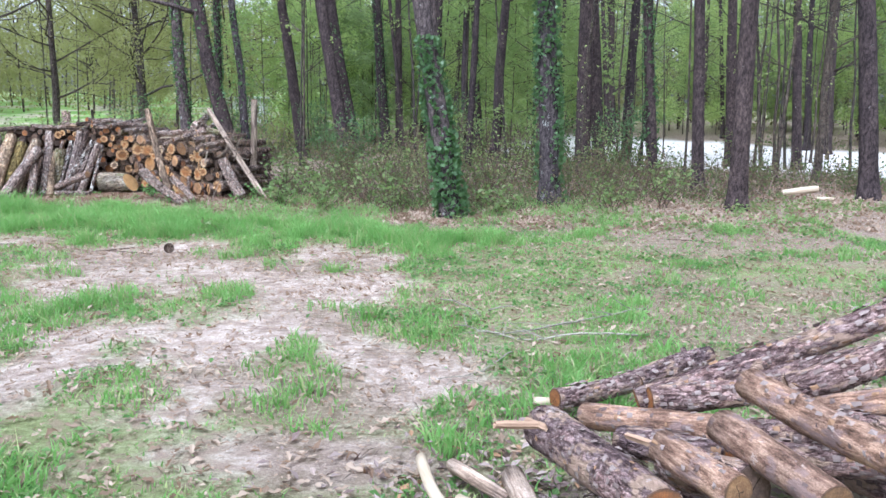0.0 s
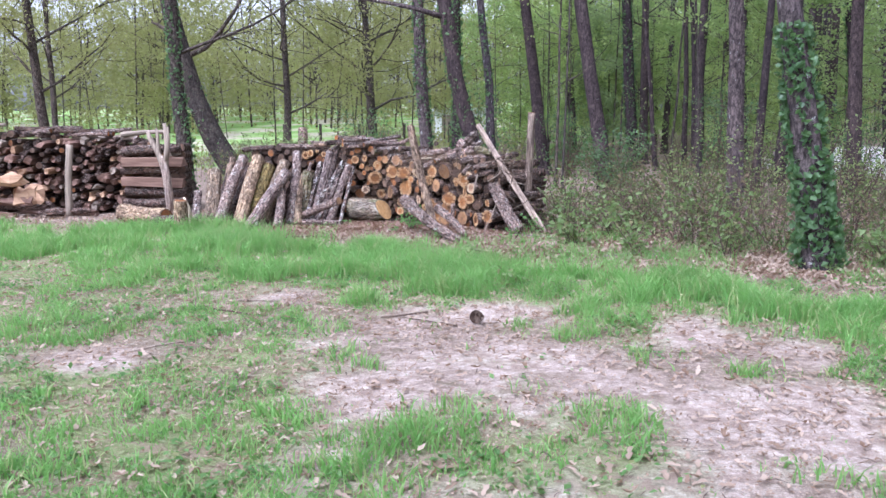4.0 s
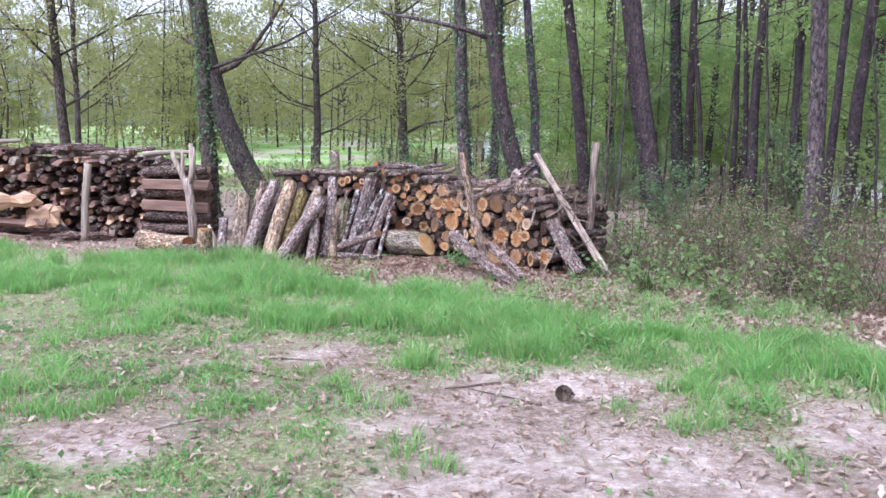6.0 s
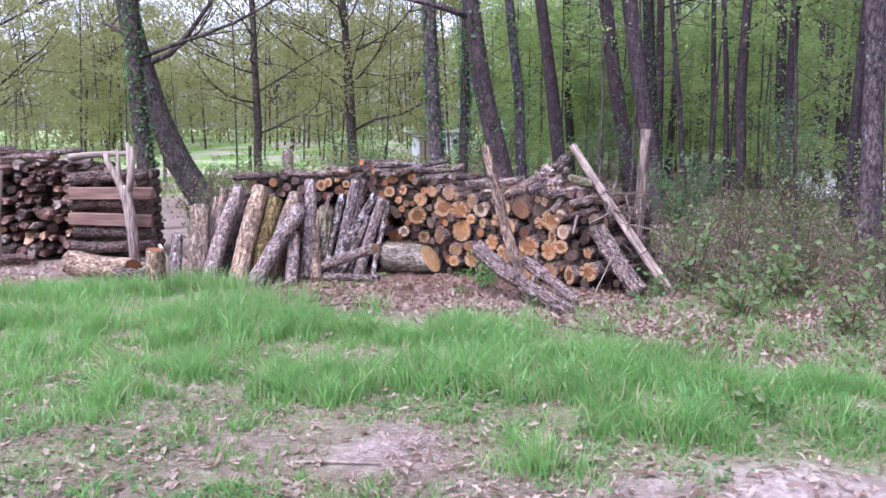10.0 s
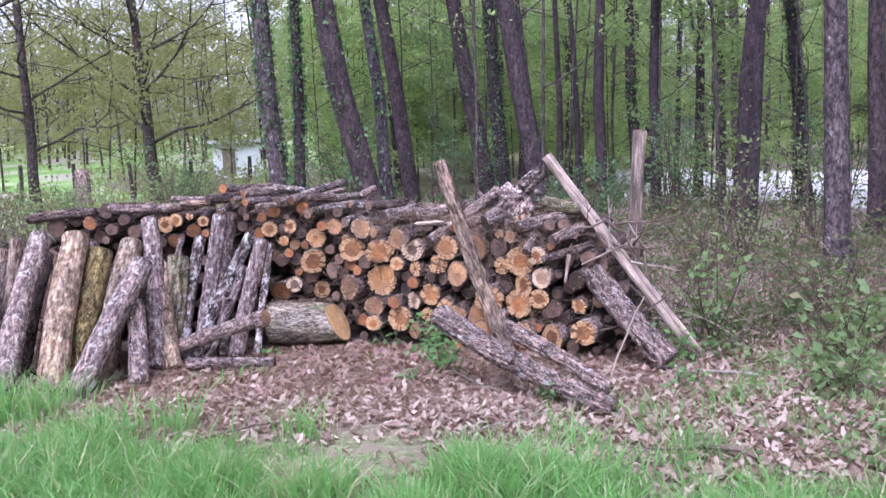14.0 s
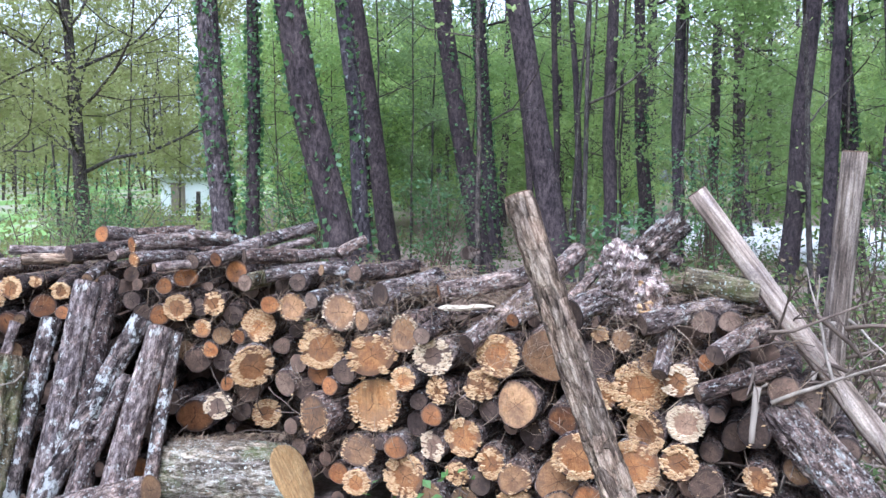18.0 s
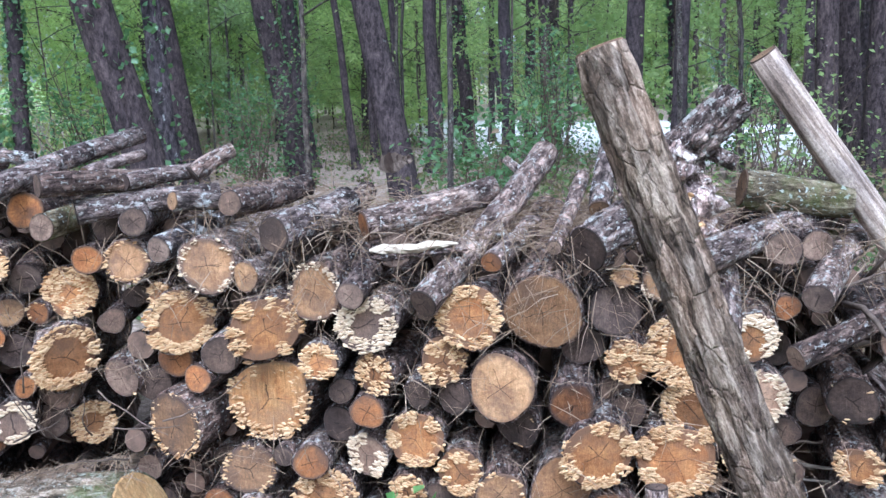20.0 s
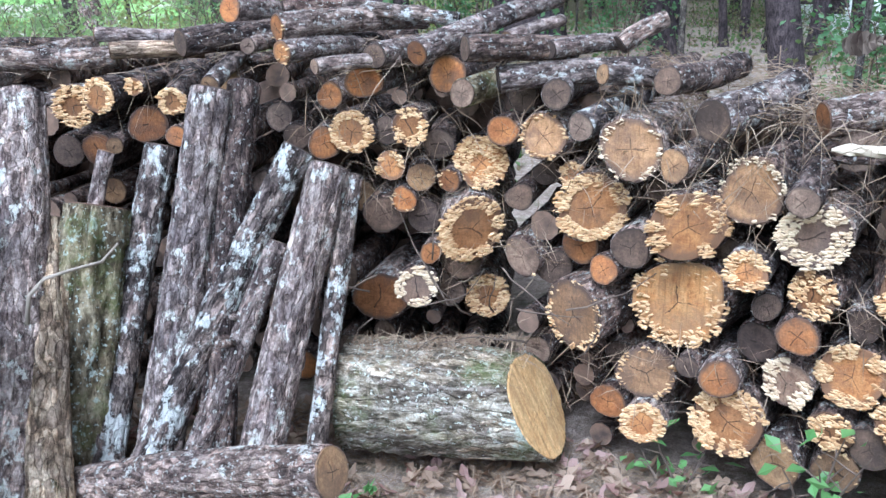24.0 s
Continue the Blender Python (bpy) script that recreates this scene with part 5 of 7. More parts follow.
for k, (dx, dz, L, r) in enumerate([(-2.3, 0.07, 1.3, 0.08), (-2.9, 0.16, 1.2, 0.09), (-3.1, 0.3, 1.1, 0.08), (-2.95, 0.62, 0.85, 0.13), (-2.35, 0.27, 0.5, 0.19), (-3.6, 0.4, 1.0, 0.1), (-3.3, 0.06, 1.0, 0.07), (-1.9, 0.06, 0.9, 0.06)]):
    p = base + u * (dx - 0.4) - d * (0.45 + 0.08 * k % 0.3) + Vector((0, 0, dz))
    q = p + u * L + Vector((0, 0, rng.normal(0, 0.04)))
    split_log(p, q, r * 1.05, SPLIT_WOOD if k in (3, 4) else (LOG_BROWN if k % 2 else RED_SPLIT), "orange split timber piece lying before the far woodpile" if k in (3, 4) else "brown split timber lying before the far woodpile", "split timber before the far woodpile", 0.2)
make_log(Vector((-11.2, 16.0, 1.22)), Vector((-11.27, 15.96, 0.0)), 0.055, 0.06, GREY_WOOD, 'p', "upright grey stake before the far woodpile", STAKES, rng, name="stake", segs=8)

# forked grey stake
fork = new("forked_stake")
fork.matrix_basis = Matrix.Translation((-9.8, 16.65, 0.0))
tagged(fork, "forked bare grey branch standing as a stake", "stake")
for nm, pts, rr in (("stem", [(0.05, 0, -0.03), (0.04, 0, 0.3), (0.01, 0, 0.62), (-0.02, 0, 0.86), (-0.02, 0, 1.0)], (0.062, 0.058, 0.058, 0.058, 0.035)),
                    ("prong", [(0.0, 0, 0.66), (-0.07, 0, 0.9), (-0.16, 0.01, 1.12), (-0.27, 0, 1.3), (-0.3, 0, 1.42)], (0.045, 0.045, 0.04, 0.036, 0.022)),
                    ("prong", [(0.0, 0, 0.7), (0.02, 0.01, 0.95), (0.05, 0.02, 1.2), (0.03, 0, 1.56)], (0.045, 0.043, 0.038, 0.024)),
                    ("prong", [(-0.08, 0, 0.95), (-0.14, 0.03, 1.18), (-0.13, 0.03, 1.34), (-0.15, 0.03, 1.48)], (0.03, 0.028, 0.024, 0.014)),
                    ("prong", [(0.02, 0, 0.9), (0.08, -0.03, 1.1), (0.1, -0.03, 1.3), (0.1, -0.03, 1.5)], (0.034, 0.032, 0.028, 0.018))):
    v, f = tube(pts, [a * 1.22 for a in rr], 9, rng, 0.06)
    part(nm, mesh_from(nm, v, f, STAKE_PALE if nm == 'stem' else GREY_WOOD, True), fork)

# mossy logs on the grass between the piles
make_log(Vector((-8.25, 14.33, 0.44)), Vector((-8.26, 14.37, 0.0)), 0.1, 0.105, LOG_TAN, 'o', "short tan log standing upright in the grass", "", rng, ridge=0.012)
make_log(Vector((-8.85, 14.95, 0.13)), Vector((-9.95, 15.5, 0.13)), 0.125, 0.14, LOG_TAN, 'o', "shaggy tan log lying in the grass", "", rng, both=True, ridge=0.03)
make_log(Vector((-9.0, 14.8, 0.08)), Vector((-8.5, 14.95, 0.09)), 0.09, 0.085, LOG_BROWN, 'f', "short log lying behind the mossy one", "", rng)

# ---- the near pile of pine logs beside the path ----
NEAR = "pine logs of the near pile"


def pine_log(p, q, r0, r1, bark=None, cut='o', label="reddish flaking pine log on the near pile", **kw):
    ob = make_log(Vector(p), Vector(q), r0, r1, bark or LOG_PINE, cut, label, NEAR, rng, both=True, bend=kw.pop("bend", 0.0), segs=20, **kw)
    if bark is None or bark is PEELED_PINE:
        # loose plates of bark standing off the log
        L = (Vector(q) - Vector(p)).length
        n = int((190 if bark is None else 90) * L)
        a, z = rng.uniform(0, 6.28, n), rng.uniform(0.02, L - 0.02, n)
        rr = (r0 + (r1 - r0) * z / L) * 1.0
        hw, hl = rng.uniform(0.005, 0.011, n) / rr, rng.uniform(0.006, 0.02, n)
        lift = rng.uniform(0.001, 0.006, n)
        corners = []
        for sa, sz, up in ((-1, -1, 0.1), (1, -0.8, 0.3), (0.8, 1, 1.0), (-0.9, 0.9, 0.6)):
            ca = a + sa * hw * rng.uniform(0.7, 1.2, n)
            cr = rr * 1.015 + 0.001 + lift * up
            corners.append(np.stack([cr * np.cos(ca), cr * np.sin(ca), z + sz * hl * rng.uniform(0.7, 1.2, n)], axis=1))
        bow = rng.uniform(0, 0.006, n)
        mid = np.stack([(rr + 0.003 + bow) * np.cos(a), (rr + 0.003 + bow) * np.sin(a), z], axis=1)
        v = np.stack(corners + [mid], axis=1).reshape(-1, 3)
        o = (np.arange(n) * 5)[:, None]
        f = np.concatenate([o + np.array([[i, (i + 1) % 4, 4]]) for i in range(4)])
        part("loose_bark", mesh_from("loose_bark", v, f, PINE_FLAKE), ob, "loose purple-brown and orange bark flakes")["kind"] = "stuff"
    return ob


pine_log((0.55, 4.14, 0.1), (1.02, 4.34, 0.15), 0.055, 0.05, bend=0.03)
pine_log((0.98, 4.31, 0.14), (1.42, 4.55, 0.2), 0.05, 0.056, bend=0.05, stub=2)
pine_log((0.46, 4.29, 0.04), (0.62, 4.25, 0.05), 0.02, 0.019, PALE_WOOD, 'p', "pale stick end lying beside the near pile")
pine_log((0.83, 3.61, 0.27), (1.95, 3.49, 0.74), 0.058, 0.06, bend=0.03)
pine_log((1.01, 3.66, 0.26), (1.87, 3.31, 0.6), 0.054, 0.054)
pine_log((0.57, 3.35, 0.3), (0.95, 2.82, 0.44), 0.05, 0.048, PEELED_PINE, 'p', "half-peeled orange pine log on the near pile")
pine_log((1.02, 2.82, 0.6), (1.2, 1.95, 0.64), 0.055, 0.052, PEELED_PINE, 'p', "half-peeled orange pine log on the near pile", bend=0.03)
pine_log((0.38, 3.08, 0.35), (0.61, 2.3, 0.4), 0.088, 0.072)
pine_log((0.87, 2.61, 0.53), (0.97, 2.05, 0.54), 0.055, 0.05, PEELED_PINE, 'p', "debarked yellowish log on the near pile", bend=0.02)
pine_log((0.87, 2.34, 0.45), (0.73, 2.68, 0.38), 0.066, 0.068, None, 'g')
pine_log((1.25, 3.05, 0.5), (1.75, 2.94, 0.74), 0.058, 0.06)
pine_log((1.24, 2.84, 0.5), (1.6, 2.5, 0.68), 0.048, 0.046, PEELED_PINE, 'p', "debarked pale log on the near pile")
pine_log((0.25, 2.99, 0.2), (0.3, 2.4, 0.26), 0.042, 0.037, STAKE_PALE, 'p', "grey branch piece at the edge of the near pile")
pine_log((-0.09, 3.5, 0.06), (0.05, 2.9, 0.08), 0.024, 0.022, PALE_WOOD, 'p', "bare yellow stick on the ground", bend=0.04)
pine_log((0.06, 3.1, 0.06), (0.3, 2.8, 0.08), 0.024, 0.022, PALE_WOOD, 'p', "bare pale stick on the ground")
pine_log((0.04, 3.45, 0.05), (0.25, 3.05, 0.08), 0.03, 0.026, STAKE_PALE, 'g', "grey stick lying in chips")
pine_log((1.24, 2.62, 0.54), (1.35, 2.2, 0.64), 0.041, 0.037)
pine_log((0.63, 2.98, 0.34), (0.93, 2.72, 0.38), 0.057, 0.055)
for i in range(9):
    a = rng.uniform(0, 6.28)
    c = Vector((rng.uniform(0.0, 0.75), rng.uniform(2.4, 3.3), 0.05 if i > 3 else 0.46))
    split_log(c, c + Vector((math.cos(a), math.sin(a), 0.1)) * rng.uniform(0.08, 0.2), rng.uniform(0.007, 0.015), BARE_PINE, "pale splintered piece of pine at the near pile", "wood chips at the near pile")
for i in range(22):
    x, y = rng.uniform(0.75, 2.3), rng.uniform(1.9, 3.7)
    z = 0.06 + 0.12 * (i % 3) + 0.1 * max(0, x - 1.2)
    a = rng.uniform(-0.6, 0.6) - 0.4
    L = rng.uniform(0.6, 1.0)
    pine_log((x, y, z), (x + L * math.cos(a), y + L * math.sin(a), z + rng.uniform(0, 0.08)), rng.uniform(0.045, 0.07), 0.05, cut='go'[i % 2])

pine_log((0.66, 2.52, 0.5), (0.78, 2.2, 0.5), 0.05, 0.048, PEELED_PINE, 'p', "short sawn pine piece with a yellow end")
# bark chips strewn round the pile
n = 1500
a, w = rng.uniform(0, 6.28, n), rng.normal(0, 1, n)
x, y = 0.45 + 0.55 * rng.normal(0, 1, n), 2.95 + 0.5 * rng.normal(0, 1, n)
c = np.stack([x, y, height(x, y) + rng.uniform(0.005, 0.04, n)], axis=1)
v, f = leaf_quads(c, 0.05, rng, 0.5, 0.55, 0.0, 0.6)
tagged(new("bark_chips", mesh_from("bark_chips", v, f, PINE_FLAKE)), "purple-brown and orange bark chips round the near pile", "bark chips", kind="stuff")

# the whitish log lying at the wood's edge
make_log(Vector((5.72, 14.83, 0.1)), Vector((6.25, 14.66, 0.19)), 0.06, 0.055, PALE_WOOD, 'p', "short whitish log lying on the forest floor", "", rng, both=True)
make_log(Vector((6.15, 14.5, 0.04)), Vector((6.42, 14.46, 0.04)), 0.035, 0.03, PALE_WOOD, 'p', "small pale log lying on the forest floor", "", rng, both=True)

# ---- trees ----
def tree_meshes(r, kx, ky, tall, bark, rng, curve=0.0, segs=12):
    """Trunk of a tree at the origin, leaning kx, ky metres per metre of height."""
    z = np.concatenate([[-0.15, 0.03, 0.13, 0.3, 0.6], np.linspace(1.2, tall, 10)])
    n = len(z)
    wob = rng.normal(0, 0.03, (n, 2)).cumsum(axis=0) * 0.5
    wob[:6] = 0
    run = curve * (1 - np.exp(-z / curve)) if curve else z
    pts = np.stack([kx * run + wob[:, 0], ky * run + wob[:, 1], z], axis=1)
    rad = r * (1.0 - 0.62 * (np.clip(z, 0, None) / tall) ** 0.9)
    rad = rad * (1 + 0.5 * np.exp(-np.clip(z, 0, None) / 0.16))
    return pts, rad


def ivy_leaves(pts, rad, lo, hi, n, rng, size=0.07, thick=0.07, bare=0.36):
    z = rng.uniform(lo, hi, n)
    zz = pts[:, 2]
    c = np.stack([np.interp(z, zz, pts[:, 0]), np.interp(z, zz, pts[:, 1]), z], axis=1)
    rr = np.interp(z, zz, rad)
    a = rng.uniform(0, 6.28, n)
    keep = lattice(a * 2.0, z, 0.7, int(lo * 10 + n % 50)) > bare
    rr = rr + rng.uniform(0.0, thick, n) * (1.3 - (z - lo) / (hi - lo + 0.01) * 0.5)
    c[:, 0] += rr * np.cos(a)
    c[:, 1] += rr * np.sin(a)
    return leaf_quads(c[keep], size, rng, 0.8, 0.0, 0.4)


def tree(x, y, r, kx, ky, tall=13.0, bark=None, ivy=0.0, limbs=4, leaves=0, label="", leafmat=None, name="tree", rng=None, low=3.0, curve=0.0, reach=1.8, leafsize=0.1, upward=0.3, group="trees of the wood", ivy_top=None):
    rng = rng or np.random.default_rng(int(abs(x * 131 + y * 71)) + 5)
    root = new(name)
    root.matrix_basis = Matrix.Translation((x, y, ground_z(x, y)))
    tagged(root, label, "tree", group)
    pts, rad = tree_meshes(r, kx, ky, tall, bark, rng, curve)
    v, f = tube(pts, rad, 14, rng, 0.03, True, 0.035)
    part("trunk", mesh_from("trunk", v, f, bark or BARK_PINE, True), root)
    ends, wood = [], []
    for i in range(limbs):
        h = low + (tall * 0.95 - low) * (i + rng.uniform(0, 0.8)) / max(limbs, 1)
        s = np.array([np.interp(h, pts[:, 2], pts[:, 0]), np.interp(h, pts[:, 2], pts[:, 1]), h])
        a = i * 2.4 + rng.uniform(-0.5, 0.5)
        L = reach * rng.uniform(0.6, 1.25) * (0.6 + 0.6 * math.sin(math.pi * min(1.0, h / tall + 0.1)))
        path = branch_path(s, (math.cos(a), math.sin(a), upward), L, rng, 6, 0.3, 0.05)
        br = max(0.012, np.interp(h, pts[:, 2], rad) * 0.32)
        pieces = [tube(path, np.linspace(br, br * 0.3, 6), 6, rng, 0.03)]
        ends.append(path[2:])
        for k in range(3):
            st = path[1 + k]
            tw = branch_path(st, (math.cos(a + rng.normal(0, 0.9)), math.sin(a + rng.normal(0, 0.9)), upward + rng.normal(0, 0.3)), L * 0.55, rng, 5, 0.35, 0.04)
            pieces.append(tube(tw, np.linspace(br * 0.45, br * 0.12, 5), 4, rng, 0.0, False))
            ends.append(tw[1:])
        v, f = merge(pieces)
        part("limb", mesh_from("limb", v, f, bark or BARK_PINE, True), root)
    if leaves and ends:
        e = np.concatenate(ends)
        per = 60 if name == "sapling" else 45
        hubs = e[rng.integers(0, len(e), max(12, leaves // per))] + rng.normal(0, 0.15, (max(12, leaves // per), 3))
        c = hubs[rng.integers(0, len(hubs), leaves)] + rng.normal(0, 1, (leaves, 3)) * [0.24, 0.24, 0.15]
        v, f = leaf_quads(c, leafsize, rng, 0.6, 0.2)
        part("crown", mesh_from("crown", v, f, leafmat or LEAF_OLIVE), root)
    if not leaves and tall > 9:
        # crown of needles high overhead, mostly out of view, added to shade the wood
        h = rng.uniform(tall * 0.62, tall + 0.6, 48)
        a, wide = rng.uniform(0, 6.28, 48), 2.6 * np.sqrt(rng.uniform(0, 1, 48))
        c = np.stack([np.interp(h, pts[:, 2], pts[:, 0]) + wide * np.cos(a), np.interp(h, pts[:, 2], pts[:, 1]) + wide * np.sin(a), h], axis=1)
        v, f = leaf_quads(c, 0.62, rng, 0.6, 0.3)
        part("crown", mesh_from("crown", v, f, PINE_GREEN), root)
    if ivy:
        v, f = ivy_leaves(pts, rad, 0.05, ivy_top or tall * min(0.62, 0.25 + ivy * 0.4), int((4200 if y < 16 else 2300) * ivy), rng, 0.075, 0.08 if y < 16 else 0.05, 0.33 if y < 16 else 0.38)
        part("ivy", mesh_from("ivy", v, f, LEAF_IVY), root, "glossy green ivy")
    return root


PINE_WORDS = "straight dark maritime pine trunk at the wood's edge"
IVY_WORDS = "tree trunk wrapped in dark green ivy"
OAK_WORDS = "young oak with spreading branches and sparse spring leaves"
LEAN_WORDS = "leaning dark pine trunk behind the woodpile"
# trees that stand behind the main pile
tree(-13.88, 32.1, 0.146, -0.025, -0.009, 9, BARK_OAK, 0, 16, 6500, OAK_WORDS, low=1.8, reach=3.2, upward=0.35)
tree(-11.27, 33.9, 0.19, -0.054, -0.013, 8, BARK_OAK, 0, 18, 8500, OAK_WORDS, low=1.7, reach=4.2, upward=0.45)
tree(-6.79, 23.66, 0.17, -0.028, -0.003, 13, BARK_LICHEN, 0.5, 4, 0, IVY_WORDS, low=6)
tree(-6.71, 26.6, 0.125, 0.007, 0.001, 12, BARK_PINE, 0.9, 5, 0, IVY_WORDS, low=5)
tree(-5.11, 21.84, 0.195, -0.221, -0.007, 13, BARK_PINE, 0.15, 5, 0, LEAN_WORDS, low=5, curve=14)
tree(-4.93, 22.63, 0.107, -0.104, 0.001, 12, BARK_LICHEN, 0.2, 4, 0, "grey lichen-spotted trunk behind the woodpile", low=5)
tree(-4.34, 27.6, 0.182, -0.129, 0.004, 14, BARK_PINE, 0, 4, 0, LEAN_WORDS, low=7)
tree(-2.72, 27.5, 0.194, -0.124, 0.015, 14, BARK_PINE, 0.12, 4, 0, LEAN_WORDS, low=7)
tree(-2.44, 22.76, 0.174, -0.163, 0.028, 14, BARK_PINE, 0, 4, 0, LEAN_WORDS, low=6, curve=16)
tree(-1.96, 30.5, 0.191, -0.046, 0.007, 13, BARK_PINE, 0.6, 4, 0, IVY_WORDS, low=7)
for x, y, r, kx, ky, iv in [(-1.3, 29.3, 0.073, -0.088, 0.016, 0), (-0.4, 31.1, 0.087, -0.023, 0.005, 0), (-0.16, 30.0, 0.083, -0.042, 0.01, 0), (-0.21, 28.0, 0.139, 0.036, -0.01, 0),
                            (1.17, 29.7, 0.151, -0.025, 0.008, 0.2), (0.63, 26.7, 0.119, 0.022, -0.007, 0), (3.2, 31.1, 0.133, 0.017, -0.006, 0), (3.73, 30.9, 0.132, 0.014, -0.006, 0),
                            (1.38, 24.3, 0.145, 0.087, -0.038, 0), (3.35, 25.6, 0.147, -0.082, 0.041, 0.6), (2.39, 21.5, 0.139, -0.004, 0.003, 0)]:
    tree(x, y, r, kx, ky, 13, BARK_PINE, iv, 4, 0, IVY_WORDS if iv else PINE_WORDS, low=4)
tree(-0.17, 17.93, 0.143, -0.025, 0.013, 13, BARK_LICHEN, 0, 3, 0, "grey pine trunk with white lichen blotches", low=5)
# trees along the wood's edge, right of the pile
tree(0.13, 12.24, 0.15, -0.135, -0.001, 12, BARK_LICHEN, 0.55, 3, 0, "leaning tree trunk wrapped in ivy at the clearing's edge", low=5, ivy_top=2.5)
tree(1.71, 14.1, 0.165, -0.03, 0.005, 12, BARK_LICHEN, 0.75, 3, 0, IVY_WORDS, low=5)
for x, y, r, kx, ky, iv in [(3.41, 21.7, 0.2, 0.008, -0.001, 0), (3.99, 22.65, 0.17, -0.062, 0.011, 0), (4.5, 19.0, 0.12, -0.052, 0.012, 0.4), (4.72, 16.33, 0.115, -0.04, 0.016, 0),
                            (4.44, 13.28, 0.141, 0.012, -0.003, 0), (7.23, 14.94, 0.16, -0.06, 0.03, 0), (0.61, 22.0, 0.09, 0.056, -0.002, 0),
                            (8.91, 22.3, 0.121, -0.05, 0.02, 0), (4.78, 23.3, 0.134, 0.033, -0.007, 0),
                            (7.69, 23.8, 0.137, -0.017, 0.006, 0)]:
    tree(x, y, r, kx, ky, 14, BARK_PINE, iv, 4, 0, IVY_WORDS if iv else PINE_WORDS, low=5)
tree(7.78, 18.42, 0.088, 0.04, -0.017, 8, BARK_OAK, 0, 8, 500, OAK_WORDS, low=2.2, reach=2.2)
# trees beyond the far pile
tree(-11.7, 23.8, 0.3, -0.75, -0.2, 10, BARK_OAK, 0.08, 9, 700, "thick crooked oak leaning over the far woodpile", low=3, reach=2.6, curve=2.6)
tree(-11.68, 20.8, 0.175, -0.013, -0.007, 11, BARK_OAK, 0.5, 7, 500, IVY_WORDS, low=3, reach=2.2)
tree(-17.0, 23.3, 0.153, -0.041, -0.031, 9, BARK_OAK, 0, 14, 4500, OAK_WORDS, low=2.2, reach=2.6)
tree(-20.4, 28.25, 0.114, 0, 0, 9, BARK_OAK, 0, 14, 4500, OAK_WORDS, low=2.2, reach=2.6)

rng = np.random.default_rng(31)
# the long dead branch of the leaning pine
v, f = tube([(-5.85, 21.75, 3.72), (-6.4, 21.5, 3.9), (-6.95, 21.3, 4.02), (-8.0, 21.05, 4.2)], [0.06, 0.05, 0.04, 0.025], 8, rng, 0.05)
ob = tagged(new("dead_branch", mesh_from("dead_branch", v, f, BARK_LICHEN, True)), "long bare dead branch jutting from the leaning pine", "branch")
# saplings of the underwood: a few kinds, copied
kinds = []
for k in range(6):
    t = tree(-30 - k, -40, 0.026 + 0.008 * (k % 3), rng.normal(0, 0.05), 0, 6.5 + 0.8 * k, BARK_OAK, 0, 16, 4800 if k < 4 else 3000, "slender underwood sapling with fresh green leaves",
             (LEAF_GREEN, LEAF_SPRING, LEAF_DEEP, LEAF_SPRING)[k] if k < 4 else LEAF_OLIVE, "sapling", np.random.default_rng(50 + k), low=0.6, reach=2.4, leafsize=0.118, upward=0.25, group="underwood saplings")
    kinds.append(t)
pines = []
for k in range(4):
    t = tree(-30 - k, -44, 0.1 + 0.02 * k, rng.normal(0, 0.04), 0, 13, BARK_PINE, 0, 6, 0, "dark trunk deep in the wood", None, "tree", np.random.default_rng(80 + k), low=2.0)
    pines.append(t)
spots = []


def free(x, y, gap):
    return all((x - a) ** 2 + (y - b) ** 2 > gap * gap for a, b in spots)


def scatter(sources, n, xs, ys, gap, ok):
    first = [True] * len(sources)
    done, tries = 0, 0
    while done < n and tries < n * 40:
        tries += 1
        x, y = rng.uniform(*xs), rng.uniform(*ys)
        if not ok(x, y) or not free(x, y, gap):
            continue
        spots.append((x, y))
        k = done % len(sources)
        m = pose(x, y, ground_z(x, y), 0, 0, rng.uniform(0, 360))
        if first[k]:
            sources[k].matrix_basis = m
            first[k] = False
        else:
            c = copy_thing(sources[k], m @ Matrix.Scale(rng.uniform(0.8, 1.15), 4))
        done += 1


scatter(pines, 36, (-9, 24), (26, 48), 1.5, lambda x, y: x > -7 + 0.1 * (y - 26) and (y > 33 or x > 9))
def on_gravel(x, y):
    return 0.25 < float(cover(np.array([x]), np.array([y]))[2][0]) and y < float(gravel_end(x))


scatter(kinds[:4], 60, (-7, 8), (33, 58), 1.2, lambda x, y: not on_gravel(x, y))
scatter(kinds[:4], 76, (2, 38), (24, 58), 1.2, lambda x, y: not on_gravel(x, y))
poles = []
for k in range(3):
    poles.append(tree(-40 - k, -44, 0.025 + 0.008 * k, rng.normal(0, 0.05), rng.normal(0, 0.05), 6.5, BARK_OAK, 0, 5, 130, "thin bare sapling stem in the wood", LEAF_SPRING, "sapling", np.random.default_rng(120 + k),
                      low=2.0, reach=1.3, leafsize=0.07, group="thin stems"))
scatter(poles, 34, (-5, 12), (17.5, 33), 0.5, lambda x, y: y > 19.5 or x > 3)
scatter(kinds[4:], 42, (-45, -8), (30, 56), 1.8, lambda x, y: y > 33 or x < -16)

